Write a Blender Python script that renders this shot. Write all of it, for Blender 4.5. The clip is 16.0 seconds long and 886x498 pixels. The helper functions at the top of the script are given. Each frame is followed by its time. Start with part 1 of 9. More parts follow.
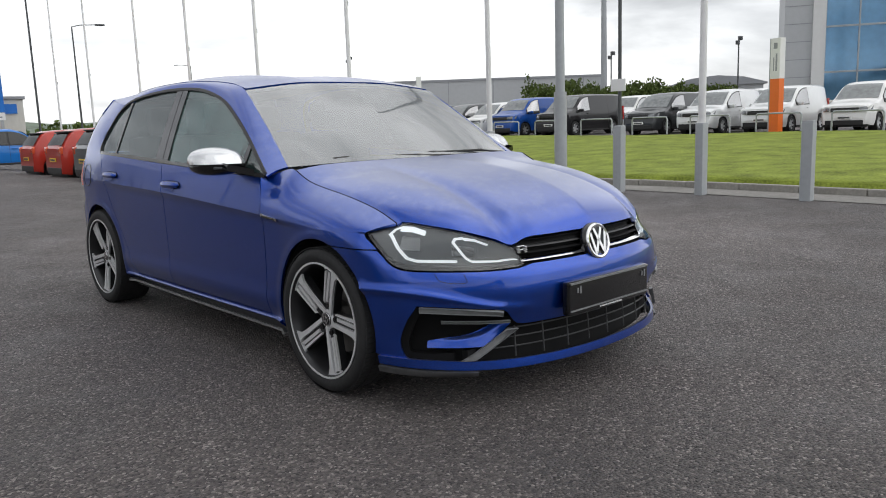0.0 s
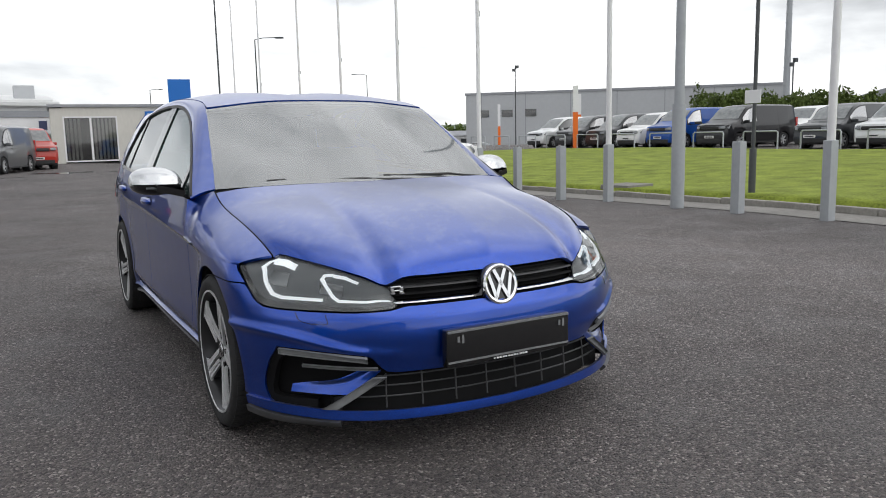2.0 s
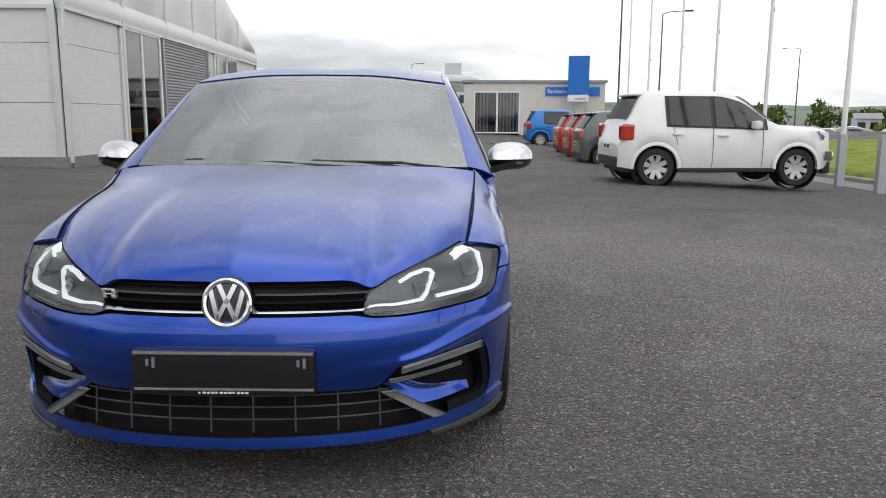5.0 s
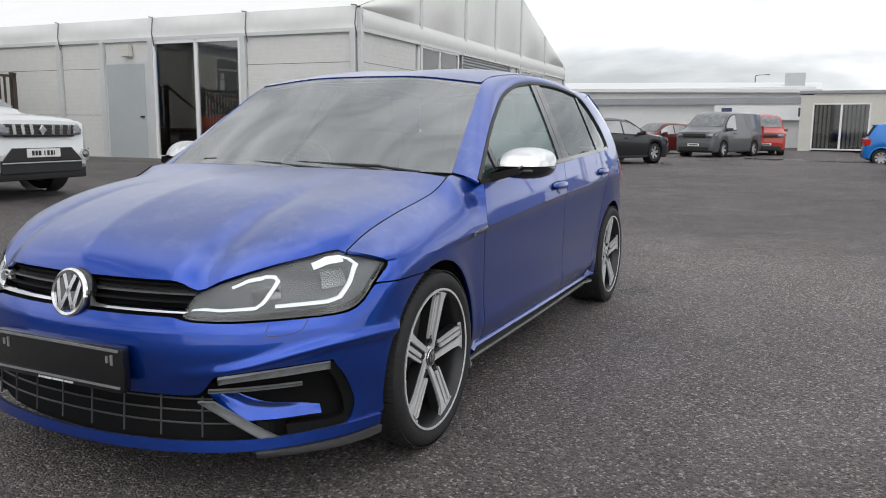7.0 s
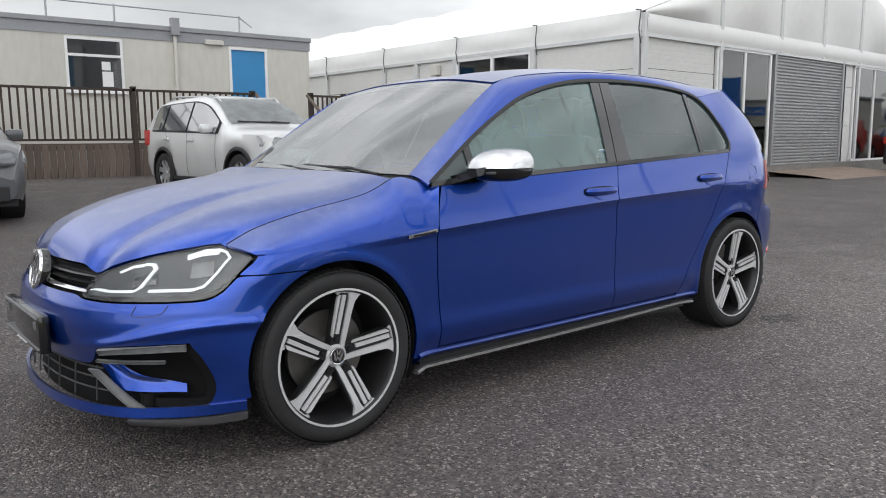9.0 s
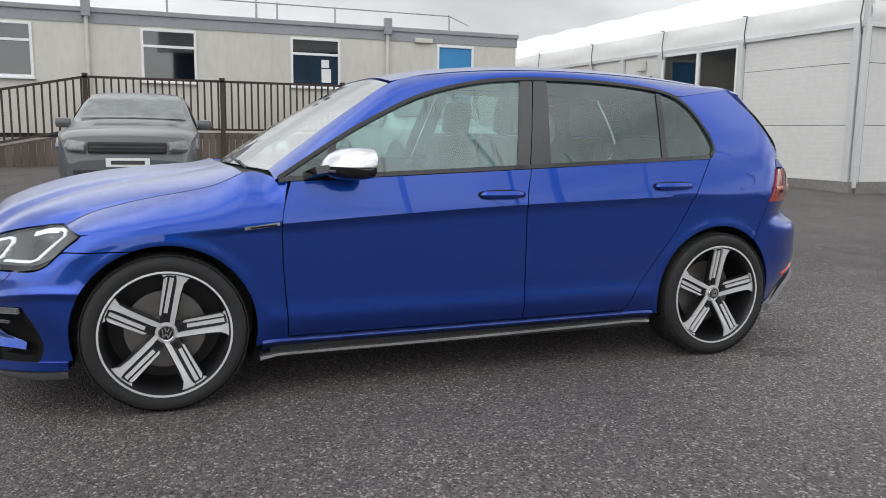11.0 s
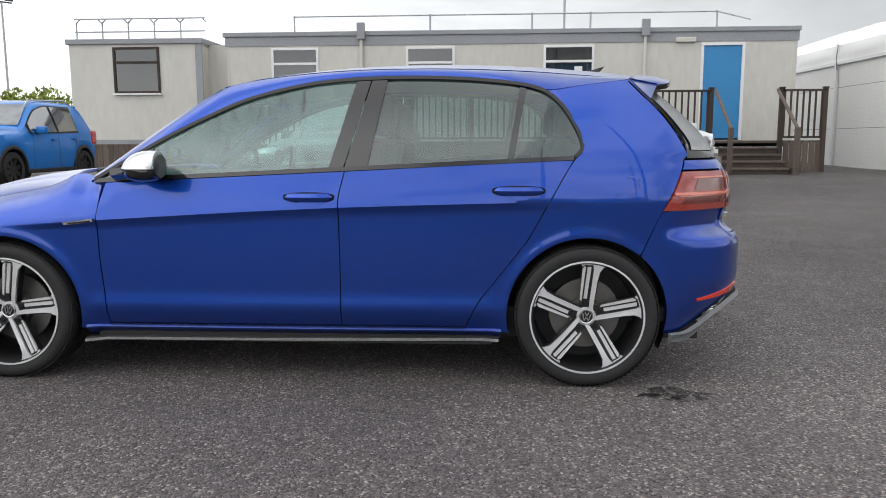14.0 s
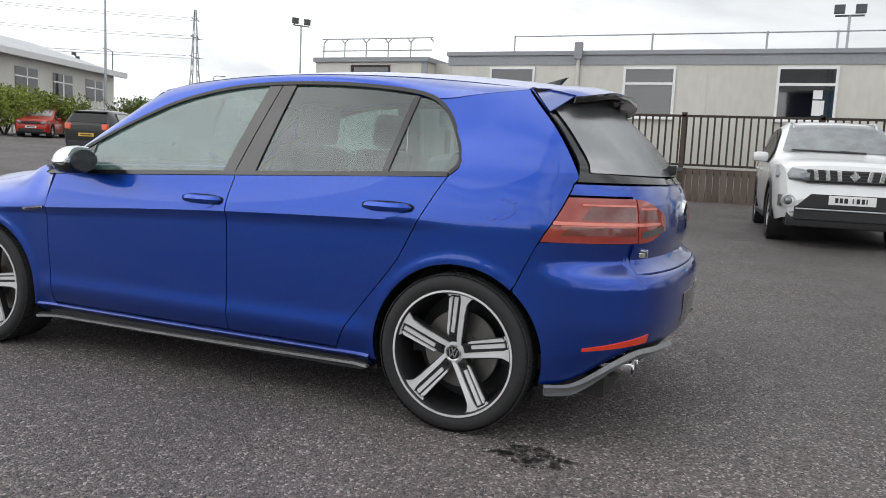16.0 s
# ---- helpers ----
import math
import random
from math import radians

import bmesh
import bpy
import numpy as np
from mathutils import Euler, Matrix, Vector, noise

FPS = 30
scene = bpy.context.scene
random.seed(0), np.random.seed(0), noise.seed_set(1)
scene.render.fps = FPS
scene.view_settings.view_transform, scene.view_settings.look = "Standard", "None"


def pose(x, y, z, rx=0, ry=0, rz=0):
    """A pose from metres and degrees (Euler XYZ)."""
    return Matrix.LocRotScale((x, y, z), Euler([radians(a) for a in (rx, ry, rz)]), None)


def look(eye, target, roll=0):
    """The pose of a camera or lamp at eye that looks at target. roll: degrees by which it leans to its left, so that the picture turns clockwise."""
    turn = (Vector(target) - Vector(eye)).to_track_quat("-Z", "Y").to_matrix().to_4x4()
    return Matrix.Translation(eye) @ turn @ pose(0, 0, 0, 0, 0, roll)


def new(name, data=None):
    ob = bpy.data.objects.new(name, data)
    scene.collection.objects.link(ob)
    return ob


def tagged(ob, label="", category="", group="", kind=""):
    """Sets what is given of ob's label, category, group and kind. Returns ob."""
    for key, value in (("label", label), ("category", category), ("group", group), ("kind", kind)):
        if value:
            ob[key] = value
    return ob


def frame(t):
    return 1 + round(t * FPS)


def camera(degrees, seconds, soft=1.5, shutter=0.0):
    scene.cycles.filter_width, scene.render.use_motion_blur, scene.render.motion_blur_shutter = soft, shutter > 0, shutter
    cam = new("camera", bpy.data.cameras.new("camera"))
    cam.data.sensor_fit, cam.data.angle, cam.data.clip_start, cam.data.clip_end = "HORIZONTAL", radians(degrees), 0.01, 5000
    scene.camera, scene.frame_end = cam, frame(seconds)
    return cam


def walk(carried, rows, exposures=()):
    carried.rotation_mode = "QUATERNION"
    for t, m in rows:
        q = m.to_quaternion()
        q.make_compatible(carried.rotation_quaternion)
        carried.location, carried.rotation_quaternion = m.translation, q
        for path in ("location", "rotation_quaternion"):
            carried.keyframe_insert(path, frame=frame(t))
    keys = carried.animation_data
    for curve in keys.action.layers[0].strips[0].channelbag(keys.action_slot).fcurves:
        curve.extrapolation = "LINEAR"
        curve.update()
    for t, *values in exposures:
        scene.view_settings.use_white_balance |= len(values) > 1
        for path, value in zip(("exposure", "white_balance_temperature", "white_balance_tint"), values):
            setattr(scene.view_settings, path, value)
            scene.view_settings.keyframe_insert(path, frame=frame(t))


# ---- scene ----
cam = camera(59.6, 16.0, 1.0)
PATH = [
    (0, (-2.59, -3.985, 1.11), (-1.268, -2.519, 0.788), -2.0),
    (0.5, (-2.34, -4.039, 1.141), (-1.061, -2.539, 0.802), -1.7),
    (1, (-2.117, -4.116, 1.139), (-0.889, -2.565, 0.849), -2.3),
    (1.5, (-1.833, -4.305, 1.168), (-0.762, -2.644, 0.863), -1.4),
    (2, (-1.552, -4.392, 1.149), (-0.577, -2.67, 0.859), -1.3),
    (2.5, (-1.173, -4.435, 1.169), (-0.372, -2.631, 0.851), -1.4),
    (3, (-0.812, -4.487, 1.157), (-0.228, -2.596, 0.868), -1.9),
    (3.5, (-0.438, -4.54, 1.18), (-0.046, -2.603, 0.871), -0.8),
    (4, (-0.095, -4.485, 1.145), (0.181, -2.527, 0.848), 0.1),
    (4.2, (0.064, -4.449, 1.155), (0.301, -2.489, 0.839), -0.1),
    (6.3, (1.532, -3.921, 1.123), (0.959, -2.035, 0.784), 0.5),
    (6.5, (1.661, -3.854, 1.108), (1.018, -1.985, 0.803), 0.1),
    (7, (1.998, -3.662, 1.106), (1.156, -1.874, 0.799), 0.5),
    (7.5, (2.271, -3.427, 1.067), (1.318, -1.697, 0.757), 0.7),
    (8, (2.551, -3.185, 1.097), (1.393, -1.587, 0.768), -0.2),
    (8.5, (2.883, -2.956, 1.087), (1.53, -1.509, 0.813), 0.0),
    (9, (3.144, -2.702, 1.068), (1.614, -1.445, 0.789), -0.5),
    (9.2, (3.229, -2.559, 1.055), (1.658, -1.354, 0.771), 0.2),
    (11.3, (4.028, -1.137, 1.087), (2.121, -0.587, 0.845), -0.2),
    (11.5, (4.083, -0.994, 1.071), (2.143, -0.553, 0.863), -0.8),
    (12, (4.243, -0.621, 1.08), (2.284, -0.305, 0.827), -1.0),
    (12.5, (4.257, -0.256, 1.05), (2.283, -0.106, 0.763), -0.2),
    (13, (4.261, 0.103, 1.081), (2.282, 0.135, 0.792), -0.1),
    (13.5, (4.225, 0.533, 1.073), (2.244, 0.463, 0.803), -0.9),
    (14, (4.167, 0.9, 1.069), (2.19, 0.773, 0.793), -0.2),
    (14.5, (4.03, 1.297, 1.078), (2.08, 0.995, 0.751), 0.3),
    (15, (3.909, 1.661, 1.064), (1.998, 1.119, 0.833), 1.4),
    (15.5, (3.776, 2.042, 1.089), (1.9, 1.393, 0.84), 2.0),
    (16, (3.558, 2.397, 1.062), (1.729, 1.622, 0.825), 2.7),
]
walk(cam, [(t, look(eye, target, roll)) for t, eye, target, roll in PATH], [(0, 0.38), (4, 0.46), (7, 0.50), (9, 0.63), (12.5, 0.66), (16, 0.68)])

# ---- world, sun, exposure ----
SUN_EL, SUN_AZ = radians(50), radians(148)
world = bpy.data.worlds.new("overcast_sky")
scene.world = world
world.use_nodes = True
wn, wl = world.node_tree.nodes, world.node_tree.links
wn.clear()
w_out = wn.new("ShaderNodeOutputWorld")
w_bg = wn.new("ShaderNodeBackground")
w_sky = wn.new("ShaderNodeTexSky")
w_sky.sky_type, w_sky.sun_disc = "NISHITA", False
w_sky.sun_elevation, w_sky.sun_rotation = SUN_EL, SUN_AZ
w_sky_gain = wn.new("ShaderNodeMixRGB")
w_sky_gain.blend_type = "MULTIPLY"
w_sky_gain.inputs[0].default_value = 1.0
w_sky_gain.inputs[2].default_value = (0.12, 0.12, 0.12, 1)
w_co = wn.new("ShaderNodeTexCoord")
w_map = wn.new("ShaderNodeMapping")
w_map.inputs["Scale"].default_value = (1.0, 1.0, 3.4)
w_map.inputs["Location"].default_value = (0.35, 1.3, 0.2)
w_noise = wn.new("ShaderNodeTexNoise")
w_noise.inputs["Scale"].default_value = 2.1
w_noise.inputs["Detail"].default_value = 7
w_noise.inputs["Roughness"].default_value = 0.52
w_noise.inputs["Distortion"].default_value = 0.25
w_ramp = wn.new("ShaderNodeValToRGB")
w_ramp.color_ramp.elements[0].position, w_ramp.color_ramp.elements[0].color = 0.36, (1.12, 1.13, 1.14, 1)
w_ramp.color_ramp.elements[1].position, w_ramp.color_ramp.elements[1].color = 0.66, (0.40, 0.41, 0.43, 1)
mid = w_ramp.color_ramp.elements.new(0.51)
mid.color = (0.86, 0.87, 0.885, 1)
low = w_ramp.color_ramp.elements.new(0.585)
low.color = (0.60, 0.61, 0.63, 1)
w_mix = wn.new("ShaderNodeMixRGB")
w_mix.inputs[0].default_value = 0.9
wl.new(w_co.outputs["Generated"], w_map.inputs["Vector"])
wl.new(w_map.outputs["Vector"], w_noise.inputs["Vector"])
wl.new(w_noise.outputs["Fac"], w_ramp.inputs["Fac"])
wl.new(w_sky.outputs["Color"], w_sky_gain.inputs[1])
wl.new(w_sky_gain.outputs["Color"], w_mix.inputs[1])
wl.new(w_ramp.outputs["Color"], w_mix.inputs[2])
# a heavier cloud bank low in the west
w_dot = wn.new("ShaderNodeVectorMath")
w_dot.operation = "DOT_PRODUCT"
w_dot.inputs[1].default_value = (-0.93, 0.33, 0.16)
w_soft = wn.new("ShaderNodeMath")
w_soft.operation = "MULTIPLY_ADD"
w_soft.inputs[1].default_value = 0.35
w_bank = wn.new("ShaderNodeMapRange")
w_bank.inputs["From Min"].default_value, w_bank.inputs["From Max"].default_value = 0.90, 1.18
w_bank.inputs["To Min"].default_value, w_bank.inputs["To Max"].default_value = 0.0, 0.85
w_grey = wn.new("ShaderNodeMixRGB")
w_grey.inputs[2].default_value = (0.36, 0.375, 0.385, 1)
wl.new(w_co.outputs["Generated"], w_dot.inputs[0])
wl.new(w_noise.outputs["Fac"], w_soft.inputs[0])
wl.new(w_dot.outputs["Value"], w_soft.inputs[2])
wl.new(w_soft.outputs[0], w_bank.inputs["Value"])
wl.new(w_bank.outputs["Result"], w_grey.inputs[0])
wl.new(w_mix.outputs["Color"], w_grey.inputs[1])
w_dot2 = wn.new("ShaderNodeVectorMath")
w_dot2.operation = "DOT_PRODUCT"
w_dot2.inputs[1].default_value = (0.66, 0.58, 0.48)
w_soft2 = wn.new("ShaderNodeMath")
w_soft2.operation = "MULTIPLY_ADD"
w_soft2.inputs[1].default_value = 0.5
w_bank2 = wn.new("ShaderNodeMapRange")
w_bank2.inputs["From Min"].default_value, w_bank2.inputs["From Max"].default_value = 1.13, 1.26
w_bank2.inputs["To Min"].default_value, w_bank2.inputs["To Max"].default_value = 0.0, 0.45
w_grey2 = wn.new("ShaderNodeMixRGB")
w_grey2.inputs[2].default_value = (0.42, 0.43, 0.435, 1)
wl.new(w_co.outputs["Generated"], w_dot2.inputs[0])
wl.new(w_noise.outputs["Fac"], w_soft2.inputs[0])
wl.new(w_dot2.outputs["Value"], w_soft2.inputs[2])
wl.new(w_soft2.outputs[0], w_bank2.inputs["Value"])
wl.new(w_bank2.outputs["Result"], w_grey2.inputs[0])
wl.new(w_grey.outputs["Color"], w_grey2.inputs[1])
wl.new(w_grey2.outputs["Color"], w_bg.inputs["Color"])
w_bg.inputs["Strength"].default_value = 1.0
wl.new(w_bg.outputs["Background"], w_out.inputs["Surface"])

sun = new("sun", bpy.data.lights.new("sun", "SUN"))
sun.data.energy, sun.data.angle, sun.data.color = 0.5, radians(75), (1.0, 0.97, 0.93)
sun.matrix_world = look((0, 0, 20), (-20 * math.sin(SUN_AZ) / math.tan(SUN_EL), -20 * math.cos(SUN_AZ) / math.tan(SUN_EL), 0))

# ---- materials ----
def material(name, color, rough=0.5, metal=0.0, vary=0.12, scale=6.0, bump=0.0, bump_scale=60.0, coat=0.0, spec=0.5, object_random=0.0, stretch=(1, 1, 1), dark=None):
    """A procedural surface: base colour with variation at two scales, and fine relief."""
    m = bpy.data.materials.new(name)
    m.use_nodes = True
    n, l = m.node_tree.nodes, m.node_tree.links
    b = n["Principled BSDF"]
    b.inputs["Roughness"].default_value = rough
    b.inputs["Metallic"].default_value = metal
    b.inputs["Coat Weight"].default_value = coat
    b.inputs["Coat Roughness"].default_value = 0.04
    b.inputs["Specular IOR Level"].default_value = spec
    co = n.new("ShaderNodeTexCoord")
    mp = n.new("ShaderNodeMapping")
    mp.inputs["Scale"].default_value = stretch
    l.new(co.outputs["Object"], mp.inputs["Vector"])
    big = n.new("ShaderNodeTexNoise")
    big.inputs["Scale"].default_value, big.inputs["Detail"].default_value = scale * 0.2, 4
    small = n.new("ShaderNodeTexNoise")
    small.inputs["Scale"].default_value, small.inputs["Detail"].default_value = scale * 2.5, 5
    l.new(mp.outputs["Vector"], big.inputs["Vector"])
    l.new(mp.outputs["Vector"], small.inputs["Vector"])
    add = n.new("ShaderNodeMath")
    add.operation = "ADD"
    l.new(big.outputs["Fac"], add.inputs[0])
    l.new(small.outputs["Fac"], add.inputs[1])
    ramp = n.new("ShaderNodeValToRGB")
    lo = dark if dark else tuple(c * (1 - vary) for c in color)
    hi = tuple(min(1.0, c * (1 + vary * 0.6)) for c in color)
    ramp.color_ramp.elements[0].position, ramp.color_ramp.elements[0].color = 0.32, (*lo, 1)
    ramp.color_ramp.elements[1].position, ramp.color_ramp.elements[1].color = 0.68, (*hi, 1)
    half = n.new("ShaderNodeMath")
    half.operation = "MULTIPLY"
    half.inputs[1].default_value = 0.5
    l.new(add.outputs[0], half.inputs[0])
    l.new(half.outputs[0], ramp.inputs["Fac"])
    last = ramp.outputs["Color"]
    if object_random:
        info = n.new("ShaderNodeObjectInfo")
        hsv = n.new("ShaderNodeHueSaturation")
        rr = n.new("ShaderNodeMapRange")
        rr.inputs["To Min"].default_value, rr.inputs["To Max"].default_value = 1 - object_random, 1 + object_random
        l.new(info.outputs["Random"], rr.inputs["Value"])
        l.new(rr.outputs["Result"], hsv.inputs["Value"])
        l.new(last, hsv.inputs["Color"])
        last = hsv.outputs["Color"]
    l.new(last, b.inputs["Base Color"])
    if bump:
        bn = n.new("ShaderNodeTexNoise")
        bn.inputs["Scale"].default_value, bn.inputs["Detail"].default_value = bump_scale, 6
        l.new(mp.outputs["Vector"], bn.inputs["Vector"])
        bp = n.new("ShaderNodeBump")
        bp.inputs["Strength"].default_value, bp.inputs["Distance"].default_value = bump, 0.01
        l.new(bn.outputs["Fac"], bp.inputs["Height"])
        l.new(bp.outputs["Normal"], b.inputs["Normal"])
    return m


def glass_material(name, tint, alpha, rough=0.03, mist_sheen=0.0, gloss=1.25, veil=(0.58, 0.62, 0.63), streaks=0.0):
    """Window glass: a tinted see-through layer under a clear gloss."""
    m = bpy.data.materials.new(name)
    m.use_nodes = True
    n, l = m.node_tree.nodes, m.node_tree.links
    n.clear()
    out = n.new("ShaderNodeOutputMaterial")
    tr = n.new("ShaderNodeBsdfTransparent")
    tr.inputs["Color"].default_value = (*tint, 1)
    gl = n.new("ShaderNodeBsdfGlossy")
    gl.inputs["Roughness"].default_value = rough
    fr = n.new("ShaderNodeFresnel")
    fr.inputs["IOR"].default_value = 1.52
    gain = n.new("ShaderNodeMath")
    gain.operation, gain.use_clamp = "MULTIPLY_ADD", True
    gain.inputs[1].default_value, gain.inputs[2].default_value = gloss, alpha
    mx = n.new("ShaderNodeMixShader")
    l.new(fr.outputs["Fac"], gain.inputs[0])
    l.new(gain.outputs[0], mx.inputs["Fac"])
    under = tr.outputs["BSDF"]
    if mist_sheen:
        # fine rain and dust on the pane; the pale veil also paints sky reflection
        co = n.new("ShaderNodeTexCoord")
        beads = n.new("ShaderNodeTexNoise")
        beads.inputs["Scale"].default_value, beads.inputs["Detail"].default_value, beads.inputs["Roughness"].default_value = 5, 4, 0.6
        l.new(co.outputs["Object"], beads.inputs["Vector"])
        amount = n.new("ShaderNodeMapRange")
        amount.inputs["From Min"].default_value, amount.inputs["From Max"].default_value = 0.3, 0.7
        amount.inputs["To Min"].default_value, amount.inputs["To Max"].default_value = mist_sheen * 0.75, mist_sheen * 1.25
        l.new(beads.outputs["Fac"], amount.inputs["Value"])
        haze = amount.outputs["Result"]
        if streaks:
            # clear runs where drops have washed the film off
            tall = n.new("ShaderNodeMapping")
            tall.inputs["Scale"].default_value = (8, 46, 2.6)
            l.new(co.outputs["Object"], tall.inputs["Vector"])
            run = n.new("ShaderNodeTexNoise")
            run.inputs["Scale"].default_value, run.inputs["Detail"].default_value, run.inputs["Roughness"].default_value = 1.0, 4, 0.6
            l.new(tall.outputs["Vector"], run.inputs["Vector"])
            keep = n.new("ShaderNodeMapRange")
            keep.inputs["From Min"].default_value, keep.inputs["From Max"].default_value = 0.56, 0.66
            keep.inputs["To Min"].default_value, keep.inputs["To Max"].default_value = 1.0, 1.0 - streaks
            l.new(run.outputs["Fac"], keep.inputs["Value"])
            less = n.new("ShaderNodeMath")
            less.operation = "MULTIPLY"
            l.new(haze, less.inputs[0])
            l.new(keep.outputs["Result"], less.inputs[1])
            haze = less.outputs[0]
        white = n.new("ShaderNodeBsdfDiffuse")
        white.inputs["Color"].default_value = (*veil, 1)
        film = n.new("ShaderNodeMixShader")
        l.new(haze, film.inputs["Fac"])
        l.new(under, film.inputs[1])
        l.new(white.outputs["BSDF"], film.inputs[2])
        under = film.outputs["Shader"]
    l.new(under, mx.inputs[1])
    l.new(gl.outputs["BSDF"], mx.inputs[2])
    l.new(mx.outputs["Shader"], out.inputs["Surface"])
    return m


def asphalt_material():
    m = bpy.data.materials.new("asphalt")
    m.use_nodes = True
    n, l = m.node_tree.nodes, m.node_tree.links
    b = n["Principled BSDF"]
    co = n.new("ShaderNodeTexCoord")
    stones = n.new("ShaderNodeTexVoronoi")
    stones.inputs["Scale"].default_value = 112
    stones.inputs["Randomness"].default_value = 1
    l.new(co.outputs["Object"], stones.inputs["Vector"])
    grit = n.new("ShaderNodeTexNoise")
    grit.inputs["Scale"].default_value, grit.inputs["Detail"].default_value = 90, 8
    l.new(co.outputs["Object"], grit.inputs["Vector"])
    patch = n.new("ShaderNodeTexNoise")
    patch.inputs["Scale"].default_value, patch.inputs["Detail"].default_value = 0.35, 5
    l.new(co.outputs["Object"], patch.inputs["Vector"])
    tint = n.new("ShaderNodeTexNoise")
    tint.inputs["Scale"].default_value, tint.inputs["Detail"].default_value = 1.7, 6
    tint.inputs["Roughness"].default_value = 0.65
    l.new(co.outputs["Object"], tint.inputs["Vector"])
    cell = n.new("ShaderNodeValToRGB")
    cell.color_ramp.elements[0].color = (0.040, 0.036, 0.036, 1)
    cell.color_ramp.elements[1].color = (0.50, 0.45, 0.42, 1)
    e = cell.color_ramp.elements.new(0.70)
    e.color = (0.162, 0.142, 0.137, 1)
    e = cell.color_ramp.elements.new(0.90)
    e.color = (0.25, 0.22, 0.21, 1)
    e = cell.color_ramp.elements.new(0.25)
    e.color = (0.104, 0.092, 0.091, 1)
    sep = n.new("ShaderNodeSeparateColor")
    l.new(stones.outputs["Color"], sep.inputs["Color"])
    l.new(sep.outputs["Red"], cell.inputs["Fac"])
    pr = n.new("ShaderNodeMapRange")
    pr.inputs["From Min"].default_value, pr.inputs["From Max"].default_value = 0.3, 0.72
    pr.inputs["To Min"].default_value, pr.inputs["To Max"].default_value = 0.72, 1.22
    l.new(patch.outputs["Fac"], pr.inputs["Value"])
    tr = n.new("ShaderNodeMapRange")
    tr.inputs["From Min"].default_value, tr.inputs["From Max"].default_value = 0.3, 0.7
    tr.inputs["To Min"].default_value, tr.inputs["To Max"].default_value = 0.82, 1.15
    l.new(tint.outputs["Fac"], tr.inputs["Value"])
    mul = n.new("ShaderNodeMath")
    mul.operation = "MULTIPLY"
    l.new(pr.outputs["Result"], mul.inputs[0])
    l.new(tr.outputs["Result"], mul.inputs[1])
    mc = n.new("ShaderNodeMixRGB")
    mc.blend_type = "MULTIPLY"
    mc.inputs[0].default_value = 1
    l.new(cell.outputs["Color"], mc.inputs[1])
    l.new(mul.outputs[0], mc.inputs[2])
    # paler around (2.6, 2.2) and darker farther out, with a noisy rim
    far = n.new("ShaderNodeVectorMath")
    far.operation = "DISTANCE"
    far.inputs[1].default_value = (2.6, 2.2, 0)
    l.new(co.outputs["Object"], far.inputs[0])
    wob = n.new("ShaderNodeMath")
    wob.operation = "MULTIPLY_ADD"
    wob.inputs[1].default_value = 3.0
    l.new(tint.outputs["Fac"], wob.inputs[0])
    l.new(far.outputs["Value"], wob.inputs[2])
    near_gain = n.new("ShaderNodeMapRange")
    near_gain.inputs["From Min"].default_value, near_gain.inputs["From Max"].default_value = 3.0, 5.6
    near_gain.inputs["To Min"].default_value, near_gain.inputs["To Max"].default_value = 1.28, 0.77
    l.new(wob.outputs[0], near_gain.inputs["Value"])
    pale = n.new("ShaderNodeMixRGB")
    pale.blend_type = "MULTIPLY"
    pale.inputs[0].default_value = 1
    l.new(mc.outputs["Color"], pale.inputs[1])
    l.new(near_gain.outputs["Result"], pale.inputs[2])
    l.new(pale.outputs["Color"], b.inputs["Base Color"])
    rr = n.new("ShaderNodeMapRange")
    rr.inputs["From Min"].default_value, rr.inputs["From Max"].default_value = 0.35, 0.65
    rr.inputs["To Min"].default_value, rr.inputs["To Max"].default_value = 0.5, 0.8
    l.new(tint.outputs["Fac"], rr.inputs["Value"])
    l.new(rr.outputs["Result"], b.inputs["Roughness"])
    ht = n.new("ShaderNodeMath")
    ht.operation = "ADD"
    l.new(stones.outputs["Distance"], ht.inputs[0])
    l.new(grit.outputs["Fac"], ht.inputs[1])
    bp = n.new("ShaderNodeBump")
    bp.inputs["Strength"].default_value, bp.inputs["Distance"].default_value = 1.0, 0.015
    bp.invert = True
    l.new(ht.outputs[0], bp.inputs["Height"])
    l.new(bp.outputs["Normal"], b.inputs["Normal"])
    return m


M = {}
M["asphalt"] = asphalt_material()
M["grass"] = material("grass", (0.22, 0.27, 0.045), 0.9, vary=0.62, scale=9, bump=1.0, bump_scale=30, spec=0.15)
M["kerb"] = material("kerb_concrete", (0.30, 0.285, 0.26), 0.9, vary=0.3, scale=8, bump=0.4)
M["concrete"] = material("concrete_strip", (0.22, 0.21, 0.195), 0.9, vary=0.3, scale=5, bump=0.4)
M["pole_white"] = material("white_pole", (0.78, 0.78, 0.78), 0.35, vary=0.06)
M["pole_grey"] = material("galvanised_steel", (0.40, 0.42, 0.44), 0.55, 0.2, vary=0.10, scale=5)
M["pole_dark"] = material("dark_pole", (0.07, 0.075, 0.08), 0.5, vary=0.2)
M["tent_fabric"] = material("white_pvc_fabric", (0.80, 0.80, 0.79), 0.55, vary=0.05, scale=2, bump=0.15, bump_scale=4)
M["tent_panel"] = material("white_ribbed_panel", (0.66, 0.66, 0.64), 0.5, vary=0.07, scale=3)
M["frame_alu"] = material("aluminium_frame", (0.62, 0.63, 0.63), 0.4, 0.2, vary=0.08)
M["white_frame"] = material("white_upvc", (0.80, 0.80, 0.80), 0.35, vary=0.04)
